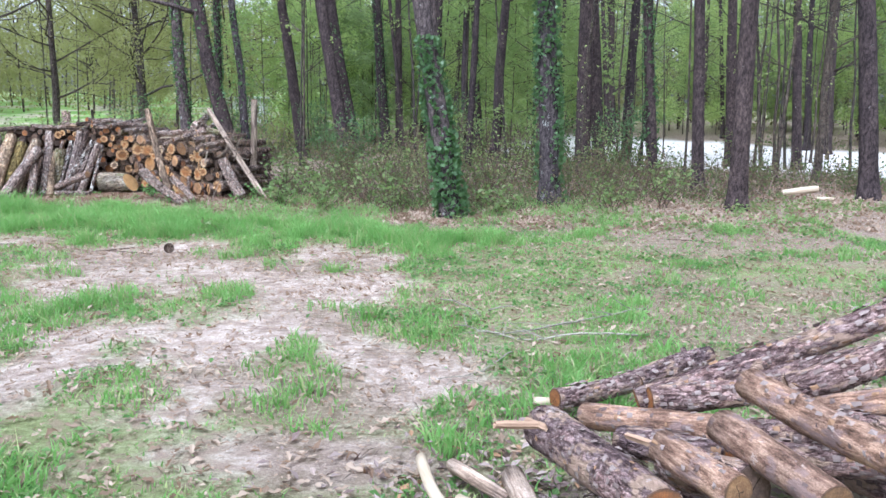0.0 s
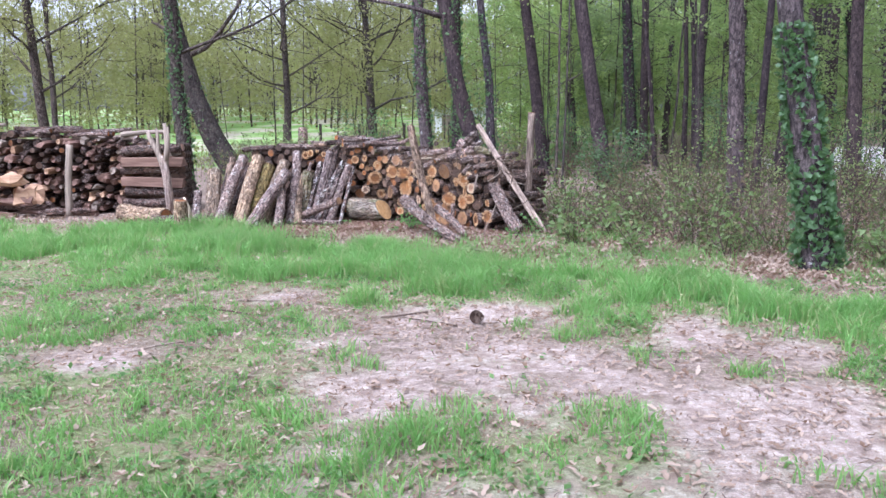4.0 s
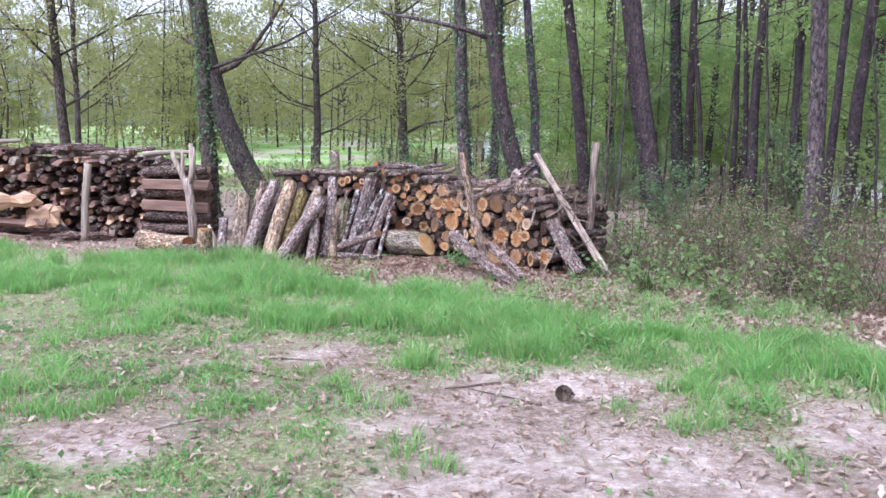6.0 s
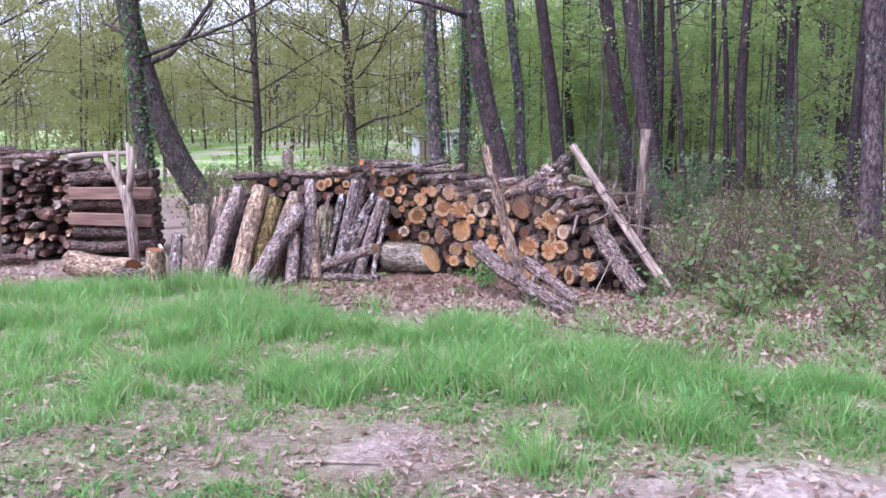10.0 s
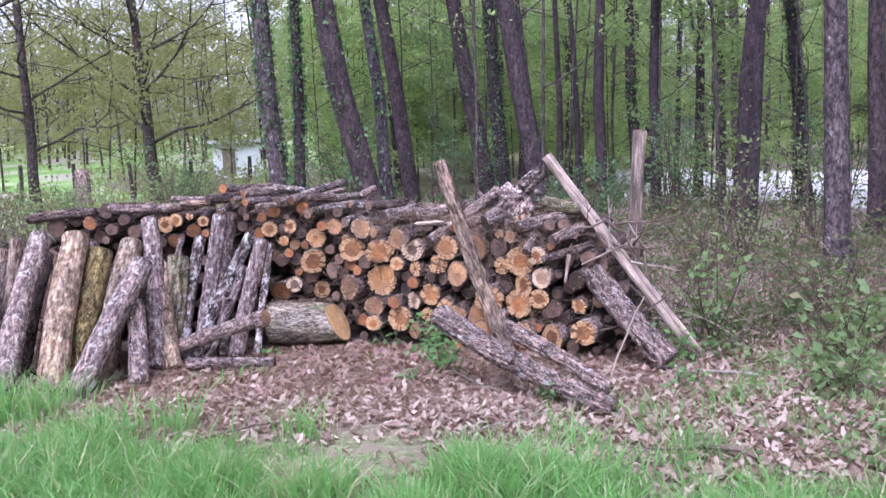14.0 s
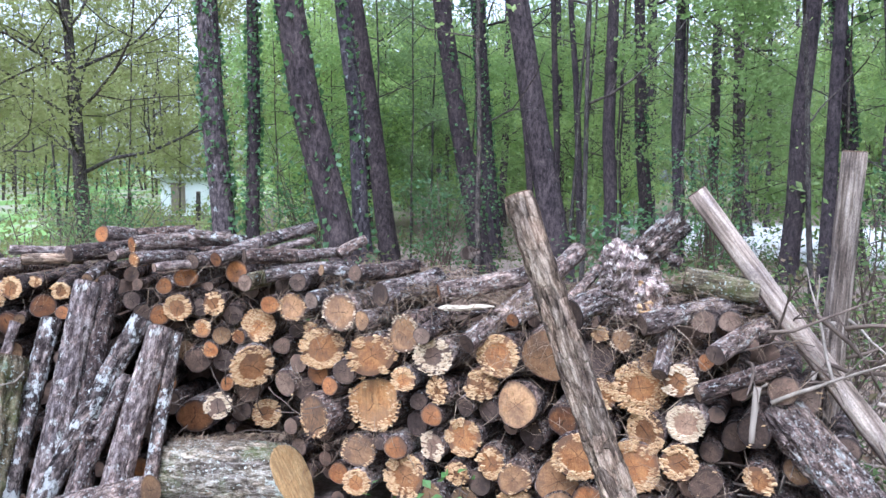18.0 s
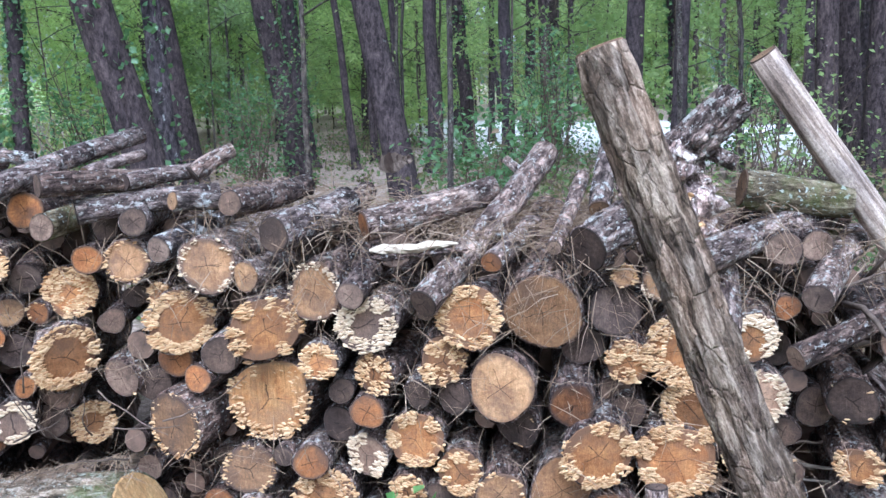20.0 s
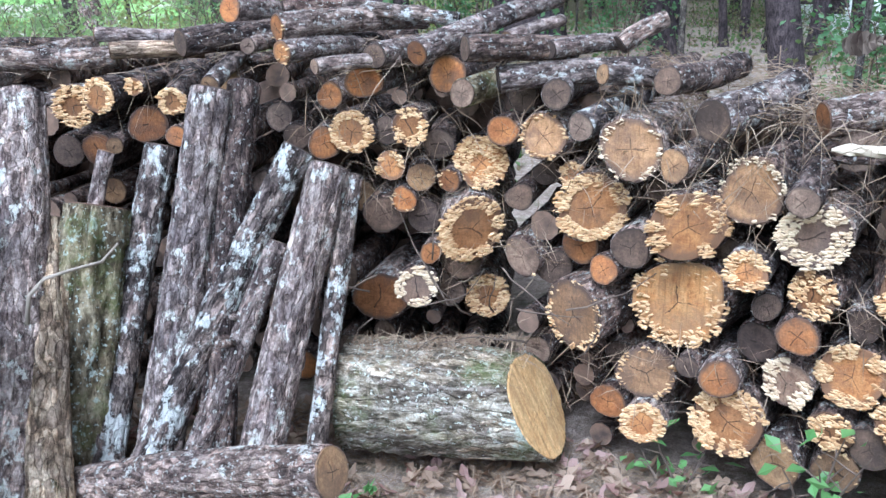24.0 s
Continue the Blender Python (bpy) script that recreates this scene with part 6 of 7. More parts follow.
# the far edge of the woods, too far to tell apart
far_rng = np.random.default_rng(99)
pieces, lpieces = [], []
# the last 120 trees stand out of view, closing the ring for reflections
ang = np.concatenate([far_rng.uniform(-62, 62, 330), far_rng.uniform(62, 298, 120)])
for i, a in enumerate(ang):
    D = far_rng.uniform(52, 85)
    x, y = D * math.sin(radians(a)) - 3, D * math.cos(radians(a)) + 6
    hgt = far_rng.uniform(7, 12) + 3 if a > -8 else far_rng.uniform(6, 10.5)
    z0 = ground_z(x, y)
    pieces.append(tube([(x, y, z0 - 0.2), (x + far_rng.normal(0, 0.3), y, z0 + hgt * 0.5), (x + far_rng.normal(0, 0.6), y, z0 + hgt)], [0.075, 0.055, 0.02], 5, far_rng, 0, False))
    for _ in range(9):
        h0 = far_rng.uniform(0.25, 0.9) * hgt
        b_ = far_rng.uniform(0, 6.28)
        p_ = branch_path((x, y, z0 + h0), (math.cos(b_), math.sin(b_), 0.7), far_rng.uniform(1.2, 2.8), far_rng, 4, 0.3)
        pieces.append(tube(p_, [0.06, 0.045, 0.03, 0.015], 3, far_rng, 0, False))
    n = 850 if a > -10 else 860
    hub = np.stack([far_rng.normal(x, 2.4, 16), far_rng.normal(y, 2.0, 16), z0 + 0.3 + (hgt - 0.2) * far_rng.beta(1.4, 1.5, 16)], axis=1)
    c = hub[far_rng.integers(0, 16, n)] + far_rng.normal(0, 0.85, (n, 3)) * [1, 1, 0.6]
    lpieces.append(leaf_quads(c, 0.21, far_rng, 0.7, 0.1))
v, f = merge(pieces)
woods = tagged(new("far_woods", mesh_from("far_woods", v, f, BARK_OAK)), "distant spring woodland closing the view behind the clearing", "woods", kind="stuff")
v, f = merge(lpieces)
part("foliage", mesh_from("foliage", v, f, LEAF_OLIVE), woods)["kind"] = "stuff"

# brushwood at the edge of the field
pieces, lpieces = [], []
for _ in range(460):
    x, y = far_rng.uniform(-40, -5), far_rng.uniform(24, 46)
    if y < 27 and x > -9:
        continue
    if fbm(x, y, 7.0, 91) < (0.47 if -19 < x < -7 else 0.44):
        continue
    z0, hh = ground_z(x, y), far_rng.uniform(0.3, 0.95 if -18 < x < -7 else 1.6)
    for k in range(16):
        p_ = branch_path((x + far_rng.normal(0, 0.5), y + far_rng.normal(0, 0.5), z0), (far_rng.normal(0, 0.5), far_rng.normal(0, 0.5), 1), hh * far_rng.uniform(0.5, 1.2), far_rng, 4, 0.4)
        pieces.append(tube(p_, [0.016, 0.012, 0.009, 0.005], 3, far_rng, 0, False))
    c = np.stack([far_rng.normal(x, 0.6, 90), far_rng.normal(y, 0.6, 90), z0 + hh * far_rng.uniform(0.1, 1.1, 90)], axis=1)
    lpieces.append(leaf_quads(c, 0.11, far_rng, 0.7, 0.2))
v, f = merge(pieces)
brush = tagged(new("brushwood", mesh_from("brushwood", v, f, DRY_CANE)), "grey-brown brushwood with sparse leaves along the field", "brushwood", kind="stuff")
v, f = merge(lpieces)
part("foliage", mesh_from("foliage", v, f, LEAF_OLIVE), brush)["kind"] = "stuff"

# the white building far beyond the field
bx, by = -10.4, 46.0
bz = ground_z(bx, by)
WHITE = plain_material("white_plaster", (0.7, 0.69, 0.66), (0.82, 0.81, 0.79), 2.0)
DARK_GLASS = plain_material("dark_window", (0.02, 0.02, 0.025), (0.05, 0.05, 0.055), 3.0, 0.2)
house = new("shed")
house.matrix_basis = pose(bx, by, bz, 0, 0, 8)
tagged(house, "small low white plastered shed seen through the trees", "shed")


def box(cx, cy, cz, sx, sy, sz, name, mat, parent, label=""):
    bm = bmesh.new()
    bmesh.ops.create_cube(bm, size=1.0)
    for vv in bm.verts:
        vv.co = Vector((cx + vv.co.x * sx, cy + vv.co.y * sy, cz + vv.co.z * sz))
    bmesh.ops.bevel(bm, geom=bm.edges[:], offset=min(sx, sy, sz) * 0.04, segments=1, affect='EDGES')
    me = bpy.data.meshes.new(name)
    bm.to_mesh(me)
    bm.free()
    me.materials.append(mat)
    return part(name, me, parent, label)


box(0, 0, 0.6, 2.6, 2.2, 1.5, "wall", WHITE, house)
box(0, 0, 1.4, 3.0, 2.6, 0.12, "roof", plain_material("grey_roof_sheet", (0.4, 0.39, 0.37), (0.55, 0.54, 0.52), 6.0), house)
box(0.75, -1.11, 0.85, 0.4, 0.04, 0.4, "window", DARK_GLASS, house)
box(-0.7, -1.11, 0.6, 0.5, 0.04, 1.1, "door", GREY_WOOD, house)
# fence posts across the field
for x, y in [(-16.0, 36.6), (-12.4, 35.7), (-9.0, 36.4), (-19.5, 37.0), (-10.7, 36.0), (-14.2, 36.2)]:
    z = ground_z(x, y)
    make_log(Vector((x + rng.normal(0, 0.05), y, z + 1.35)), Vector((x, y, z - 0.1)), 0.06, 0.07, BARK_OAK, 'b', "old dark fence post at the edge of the field", "fence posts", rng, name="fence_post", segs=8)
make_log(Vector((-10.1, 23.9, 1.4)), Vector((-10.0, 23.8, 0.0)), 0.12, 0.14, LOG_GREY, 'p', "broken tree stump standing behind the woodpile", "", rng, name="stump")

# ---- grass, leaves, undergrowth ----
rng = np.random.default_rng(404)


def blades(x, y, h, rng, width=0.006):
    n = len(x)
    z = height(x, y)
    a = rng.uniform(0, 6.28, n)
    lean = rng.uniform(0.1, 1.1, n) * h
    b = rng.uniform(0, 6.28, n)
    w = width * rng.uniform(0.7, 1.4, n)
    base = np.stack([x, y, z - 0.01], axis=1)
    side = np.stack([np.cos(a) * w, np.sin(a) * w, np.zeros(n)], axis=1)
    bend = np.stack([np.cos(b) * lean, np.sin(b) * lean, np.zeros(n)], axis=1)
    up = np.stack([np.zeros(n), np.zeros(n), h], axis=1)
    mid = base + up * 0.55 + bend * 0.3
    tip = base + up * 0.95 + bend
    v = np.stack([base - side, base + side, mid + side * 0.8, mid - side * 0.8, tip], axis=1).reshape(-1, 3)
    o = np.arange(n)[:, None] * 5
    return v, [o + np.array([[0, 1, 2, 3]]), o + np.array([[3, 2, 4]])]


def blocked(x, y):
    """Under the piles, where nothing grows."""
    m = (x > -8.8) & (x < -3.6) & (y > np.where(x > -5.75, 15.42 - (x + 4.7) * 0.601, 16.05 - (x + 5.75) * 0.14) + 0.1)
    m |= (x < -9.4) & (y > 16.6 + (x + 9.75) * 0.25)
    m |= (x > 0.5) & (x < 2.6) & (y > 1.8) & (y < 3.9)
    return m & (y < 19)


def sow(n, xs, ys, power=1.0):
    x, y = rng.uniform(*xs, n), rng.uniform(*ys, n)
    b, l, p, m, d, t = cover(x, y)
    clump = smooth(0.35, 0.72, 0.6 * lattice(x, y, 0.17, 301) + 0.4 * lattice(x, y, 0.42, 302))
    keep = (rng.uniform(0, 1, n) < d ** power * (0.3 + 1.0 * clump)) & ~blocked(x, y)
    return x[keep], y[keep], (t * (0.6 + 0.75 * clump))[keep]


x, y, t = sow(760000, (-13, 5), (0.8, 15.2), 1.5)
v, f = blades(x, y, t * rng.uniform(0.4, 1.25, len(x)), rng, 0.0048)
tagged(new("grass", mesh_from("grass", v, f, GRASS)), "bright green spring grass in tufts on the clearing", "grass", kind="stuff")
# tall tufts in the band
x, y = rng.uniform(-12, 1.5, 2600), rng.uniform(9.6, 14.8, 2600)
b, l, p, m, d, t = cover(x, y)
keep = (t > 0.13) & ~blocked(x, y)
x, y = x[keep][:420], y[keep][:420]
xx = np.repeat(x, 45) + rng.normal(0, 0.06, len(x) * 45)
yy = np.repeat(y, 45) + rng.normal(0, 0.06, len(x) * 45)
v, f = blades(xx, yy, rng.uniform(0.09, 0.26, len(xx)), rng, 0.005)
tagged(new("grass_tufts", mesh_from("grass_tufts", v, f, GRASS)), "long lush grass tufts before the woodpiles", "grass", kind="stuff")

x, y = rng.normal(-6.75, 0.45, 26), rng.normal(12.9, 0.5, 26)
x = np.concatenate([x, rng.uniform(-8.6, -7.3, 16)])
y = np.concatenate([y, rng.uniform(14.1, 14.6, 16)])
xx = np.repeat(x, 60) + rng.normal(0, 0.08, len(x) * 60)
yy = np.repeat(y, 60) + rng.normal(0, 0.08, len(x) * 60)
v, f = blades(xx, yy, rng.uniform(0.1, 0.33, len(xx)), rng, 0.005)
tagged(new("tall_grass", mesh_from("tall_grass", v, f, GRASS)), "tall drooping grass clumps before the leaning logs", "grass", kind="stuff")

# thin clumps of grass coming up through the fallen leaves
x, y = rng.uniform(-7.0, 2.5, 300), rng.uniform(11.6, 14.7, 300)
keep = (lattice(x, y, 1.3, 191) > 0.42) & ~blocked(x, y)
x, y = x[keep], y[keep]
xx = np.repeat(x, 26) + rng.normal(0, 0.09, len(x) * 26)
yy = np.repeat(y, 26) + rng.normal(0, 0.09, len(x) * 26)
v, f = blades(xx, yy, rng.uniform(0.06, 0.2, len(xx)), rng, 0.004)
tagged(new("sparse_grass", mesh_from("sparse_grass", v, f, GRASS)), "thin grass clumps growing through the leaf litter", "grass", kind="stuff")


def lay_leaves(name, n, xs, ys, density, size, mat, label, lift=0.012):
    x, y = rng.uniform(*xs, n), rng.uniform(*ys, n)
    keep = (rng.uniform(0, 1, n) < density(x, y)) & ~blocked(x, y)
    x, y = x[keep], y[keep]
    c = np.stack([x, y, height(x, y) + lift + rng.uniform(0, 0.015, len(x))], axis=1)
    v, f = leaf_quads(c, size, rng, 0.6, 0.62, 0.0, 0.5)
    return tagged(new(name, mesh_from(name, v, f, mat)), label, "leaves", kind="stuff")


def near_pile(x, y):
    """The patch of litter that is seen from close by."""
    return smooth(-7.4, -6.9, x) * smooth(-2.9, -3.4, x) * smooth(14.0, 14.6, y)


def oak_leaves(name, n, xs, ys, density, size, mat, label, flat=0.45):
    """Lobed, curled fallen oak leaves lying at all angles."""
    x, y = rng.uniform(*xs, n), rng.uniform(*ys, n)
    keep = (rng.uniform(0, 1, n) < density(x, y)) & ~blocked(x, y)
    x, y = x[keep], y[keep]
    n = len(x)
    t = np.linspace(0, 1, 6)
    half = np.array([0.04, 0.19, 0.1, 0.25, 0.13, 0.03])
    L = size * rng.uniform(0.6, 1.3, n)
    curl, fold = rng.normal(0, 0.35, n), rng.uniform(0.0, 0.8, n)
    a, tx, ty = rng.uniform(0, 6.28, n), rng.normal(0, flat, n), rng.normal(0, flat, n)
    rows = []
    for side in (-1, 0, 1):
        px = (t[None] - 0.5) * L[:, None]
        py = side * half[None] * L[:, None] * rng.uniform(0.8, 1.2, (n, 6))
        pz = np.abs(py) * fold[:, None] + curl[:, None] * (px ** 2) / L[:, None] * 2
        rows.append(np.stack([px, py, pz], axis=-1))
    v = np.stack(rows, axis=1)
    v[..., 2] += v[..., 0] * tx[:, None, None] + v[..., 1] * ty[:, None, None]
    c, s = np.cos(a)[:, None, None], np.sin(a)[:, None, None]
    lift = height(x, y)[:, None, None] + 0.012 + rng.uniform(0, 0.02, n)[:, None, None]
    v = np.stack([v[..., 0] * c - v[..., 1] * s + x[:, None, None], v[..., 0] * s + v[..., 1] * c + y[:, None, None], v[..., 2] + lift], axis=-1)
    j = np.arange(5)
    f = np.concatenate([np.stack([j, j + 1, j + 7, j + 6], axis=-1), np.stack([j + 6, j + 7, j + 13, j + 12], axis=-1)])
    f = (f[None] + (np.arange(n) * 18)[:, None, None]).reshape(-1, 4)
    return tagged(new(name, mesh_from(name, v.reshape(-1, 3), f, mat)), label, "leaves", kind="stuff")


oak_leaves("oak_leaf_litter", 9000, (-7.4, -2.9), (13.6, 16.4), lambda x, y: (0.25 + 0.7 * fbm(x, y, 0.35, 68)) * near_pile(x, y), 0.058, LEAF_OAK, "curled lobed oak leaves lying before the woodpile")
oak_leaves("reddish_oak_leaves", 1500, (-7.4, -2.9), (13.6, 16.4), lambda x, y: 0.8 * near_pile(x, y), 0.07, LEAF_RED, "reddish oak leaves lying before the woodpile")
# fallen needles and bark crumbs on the soil there
n_ = 44000
x, y = rng.uniform(-7.4, -2.9, n_), rng.uniform(13.6, 16.4, n_)
keep = ~blocked(x, y)
x, y = x[keep], y[keep]
c = np.stack([x, y, height(x, y) + rng.uniform(0.003, 0.03, len(x))], axis=1)
v, f = leaf_quads(c, 0.09, rng, 0.03, 0.9, 0.0, 0.6)
tagged(new("ground_needles", mesh_from("ground_needles", v, f, NEEDLES)), "dry pine needles scattered on the soil", "needles", kind="stuff")
oak_leaves("leaf_litter", 52000, (-14, 11), (10.8, 19), lambda x, y: np.clip(cover(x, y)[1], 0.02, 1) * (1 - near_pile(x, y)) * (0.25 + 0.75 * fbm(x, y, 0.6, 65)), 0.07, LEAF_DEAD, "pale brown fallen oak leaves covering the ground")
oak_leaves("pale_oak_leaves", 30000, (-7.5, 1.5), (11.6, 15.2), lambda x, y: np.clip(cover(x, y)[1], 0.05, 1) * (1 - 0.7 * near_pile(x, y)) * (0.3 + 0.7 * fbm(x, y, 0.5, 66)), 0.066, LEAF_DEAD, "pale curled oak leaves heaped before the woodpile")
lay_leaves("reddish_leaf_litter", 900, (-7.5, -2.5), (13, 16), lambda x, y: np.clip(cover(x, y)[1], 0.03, 1) * 0.8, 0.07, LEAF_RED, "reddish fallen leaves before the woodpile")
lay_leaves("crumbled_leaves", 110000, (-7, 4), (1.5, 12.5), lambda x, y: 0.2 + 0.9 * smooth(0.35, 0.65, fbm(x, y, 0.5, 63)), 0.02, LEAF_DEAD, "crumbled leaves and bark bits over sand and grass", 0.006)
oak_leaves("scattered_leaves", 26000, (-9, 5), (1, 12), lambda x, y: 0.25 + 0.9 * fbm(x, y, 0.8, 61) ** 2, 0.06, LEAF_DEAD, "scattered fallen oak leaves on grass and sand", 0.22)
# low clover and broad-leaved weeds among the grass
n_ = 150000
x, y = rng.uniform(-10, 5, n_), rng.uniform(1.5, 13, n_)
b, l, p, m, d, t = cover(x, y)
keep = (rng.uniform(0, 1, n_) < (0.08 + 1.1 * d) * smooth(0.4, 0.55, fbm(x, y, 0.9, 271)) * (1 - 0.9 * b) * (0.3 + 0.7 * smooth(0.4, 0.6, lattice(x, y, 0.2, 272)))) & ~blocked(x, y)
x, y = x[keep], y[keep]
c = np.stack([x, y, height(x, y) + rng.uniform(0.005, 0.05, len(x))], axis=1)
v, f = leaf_quads(c, 0.038, rng, 0.75, 0.6)
tagged(new("clover", mesh_from("clover", v, f, LEAF_CLOVER)), "low clover and small weeds among the grass", "weeds", kind="stuff")


# pine needles draped over the top of the woodpile
def needles(n):
    x = rng.uniform(-7.6, -3.6, n)
    k = rng.uniform(0, 1, n)
    x = np.where(k < 0.7, rng.normal(-4.6, 0.5, n), x)
    x = np.clip(x, -7.6, -3.6)
    back = np.where(rng.uniform(0, 1, n) < 0.07, rng.uniform(-0.08, 0.02, n), rng.uniform(-0.06, 0.75, n))
    fy_ = np.where(x > -5.75, 15.42 - (x + 4.7) * 0.601, 16.05 - (x + 5.75) * 0.14)
    dx = np.where(x > -5.75, 0.515, 0.14)
    top = np.interp(x, [-8.1, -7.6, -6.3, -5.6, -5.0, -4.5, -4.0, -3.7, -3.45], [0.98, 1.12, 1.18, 1.12, 1.04, 1.0, 1.07, 0.9, 0.5])
    c = np.stack([x + dx * back, fy_ + 0.88 * back, top - 0.01 + 0.025 * rng.normal(0, 1, n) - np.where(back < 0.02, rng.uniform(0, 0.25, n), 0)], axis=1)
    d = rng.normal(0, 1, (n, 3))
    d[:, 2] *= 0.35
    d[back < 0.02, 2] -= 1.2
    d /= np.linalg.norm(d, axis=1)[:, None]
    s = np.cross(d, rng.normal(0, 1, (n, 3)))
    s /= np.linalg.norm(s, axis=1)[:, None] + 1e-6
    L = rng.uniform(0.08, 0.2, n)[:, None]
    w = 0.0011
    sag = np.array([0, 0, 0.012])
    v = np.stack([c - d * L * 0.5 - s * w, c - d * L * 0.5 + s * w, c + s * w + sag, c - s * w + sag, c + d * L * 0.5], axis=1).reshape(-1, 3)
    o = np.arange(n)[:, None] * 5
    return v, [o + np.array([[0, 1, 2, 3]]), o + np.array([[3, 2, 4]])]


n_ = 2600
hub = rng.integers(0, len(every), n_)
x = np.array([every[i][0] for i in hub]) + rng.normal(0, 0.06, n_)
z = np.array([every[i][1] + every[i][2] for i in hub]) + rng.normal(0.0, 0.025, n_)
y = np.where(x > -5.75, 15.42 - (x + 4.7) * 0.601, 16.05 - (x + 5.75) * 0.14) + rng.uniform(-0.1, 0.05, n_)
ok = (x > -6.3) & (x < -3.6) & (z > 0.06) & (lattice(x, z, 0.3, 411) > 0.4)
v, f = leaf_quads(np.stack([x, y, z], axis=1)[ok], 0.12, rng, 0.018, 0.2, 0.5, 0.5)
tagged(new("caught_needles", mesh_from("caught_needles", v, f, NEEDLES)), "dry pine needles caught between the logs of the pile", "needles", kind="stuff")
c = np.stack([rng.uniform(-6.15, -5.62, 420), rng.normal(15.88, 0.07, 420), np.zeros(420)], axis=1)
c[:, 2] = 0.185 + np.sqrt(np.clip(0.17 ** 2 - (c[:, 1] - 15.86) ** 2, 0.0004, 1)) + rng.uniform(0.0, 0.02, 420)
v, f = leaf_quads(c, 0.11, rng, 0.022, 0.8, 0.0, 0.5)
tagged(new("fallen_needles", mesh_from("fallen_needles", v, f, NEEDLES)), "dry pine needles fallen on the thick old log", "needles", kind="stuff")
v, f = needles(4200)
tagged(new("pine_needles", mesh_from("pine_needles", v, f, NEEDLES)), "dry brown pine needles draped over the woodpile", "needles", kind="stuff")


# brambles and low scrub at the wood's edge
def scrub_zone(n):
    x, y = rng.uniform(-3.6, 9, n * 4), rng.uniform(11.8, 22, n * 4)
    edge = np.interp(x, [-3.2, -2.6, -1, 0.5, 2, 5, 9], [14.6, 14.0, 13.4, 12.6, 12.9, 14.6, 15.5])
    d = smooth(-0.2, 0.8, y - edge + (fbm(x, y, 1.2, 77) - 0.5) * 1.6) * (0.3 + 0.7 * smooth(0.35, 0.6, fbm(x, y, 1.7, 78)))
    d = d * smooth(22, 16, y) * ~((x < -3.35) & (y > 14.6))
    keep = rng.uniform(0, 1, n * 4) < d
    return x[keep][:n], y[keep][:n]


x, y = scrub_zone(4300)
pieces, tips = [], []
for a, b in zip(x, y):
    h = (0.1 + 0.7 * float(fbm(a, b, 1.1, 83)) ** 2) * rng.uniform(0.25, 1.9)
    p = branch_path((a, b, ground_z(a, b) - 0.02), (rng.normal(0, 0.6), rng.normal(0, 0.6), 1), h, rng, 4, 0.4)
    pieces.append(tube(p, [0.004, 0.0035, 0.003, 0.0015], 3, rng, 0, False))
    tips.append(p[1:])
v, f = merge(pieces)
scrub = tagged(new("undergrowth", mesh_from("undergrowth", v, f, TWIG)), "tangle of brown bramble stems with small dull leaves", "undergrowth", kind="stuff")
e = np.concatenate(tips)
n = 46000
pick = rng.integers(0, len(e), n)
pick = pick[lattice(e[pick, 0], e[pick, 1], 0.45, 88) > rng.uniform(0.2, 0.8, n)]
n = len(pick)
c = e[pick] + rng.normal(0, 0.07, (n, 3))
c[:, 2] = np.maximum(c[:, 2], height(c[:, 0], c[:, 1]) + 0.02)
v, f = leaf_quads(c, 0.05, rng, 0.65, 0.3)
part("leaves", mesh_from("leaves", v, f, LEAF_BRAMBLE), scrub)["kind"] = "stuff"


x, y = scrub_zone(380)
pieces = []
for a, b in zip(x, y):
    p = branch_path((a, b, ground_z(a, b) - 0.02), (rng.normal(0, 0.8), rng.normal(0, 0.8), 0.9), rng.uniform(0.3, 0.9), rng, 6, 0.45, -0.09)
    p[:, 2] = np.maximum(p[:, 2], height(p[:, 0], p[:, 1]))
    pieces.append(tube(p, [0.005, 0.0045, 0.004, 0.0035, 0.003, 0.002], 3, rng, 0, False))
v, f = merge(pieces)
tagged(new("dry_canes", mesh_from("dry_canes", v, f, DRY_CANE)), "pale dry bramble canes arching over the scrub", "undergrowth", kind="stuff")


def shrub(x, y, h, wide, stems, leaves, mat, label, size=0.05, name="shrub"):
    root = new(name)
    root.matrix_basis = Matrix.Translation((x, y, ground_z(x, y)))
    tagged(root, label, "shrub")
    ends, pieces = [], []
    for i in range(stems):
        a = rng.uniform(0, 6.28)
        p = branch_path((rng.normal(0, wide * 0.1), rng.normal(0, wide * 0.1), -0.02), (math.cos(a) * wide * 0.6, math.sin(a) * wide * 0.6, h), h * rng.uniform(0.7, 1.1), rng, 6, 0.2)
        pieces.append(tube(p, np.linspace(0.008, 0.002, 6) * (0.6 + h * 0.5), 5, rng, 0, False))
        ends.append(p[2:])
        for k in range(4):
            s = p[1 + k]
            tw = branch_path(s, (rng.normal(0, 1), rng.normal(0, 1), 0.5), h * 0.3, rng, 4, 0.3)
            pieces.append(tube(tw, np.linspace(0.004, 0.001, 4) * (0.6 + h * 0.4), 4, rng, 0, False))
            ends.append(tw[1:])
    v, f = merge(pieces)
    part("branchwork", mesh_from("branchwork", v, f, TWIG), root)["kind"] = "stuff"
    e = np.concatenate(ends)
    c = e[rng.integers(0, len(e), leaves)] + rng.normal(0, 0.035 + 0.02 * h, (leaves, 3))
    v, f = leaf_quads(c, size, rng, 0.65, 0.3)
    part("leaves", mesh_from("leaves", v, f, mat), root)
    return root


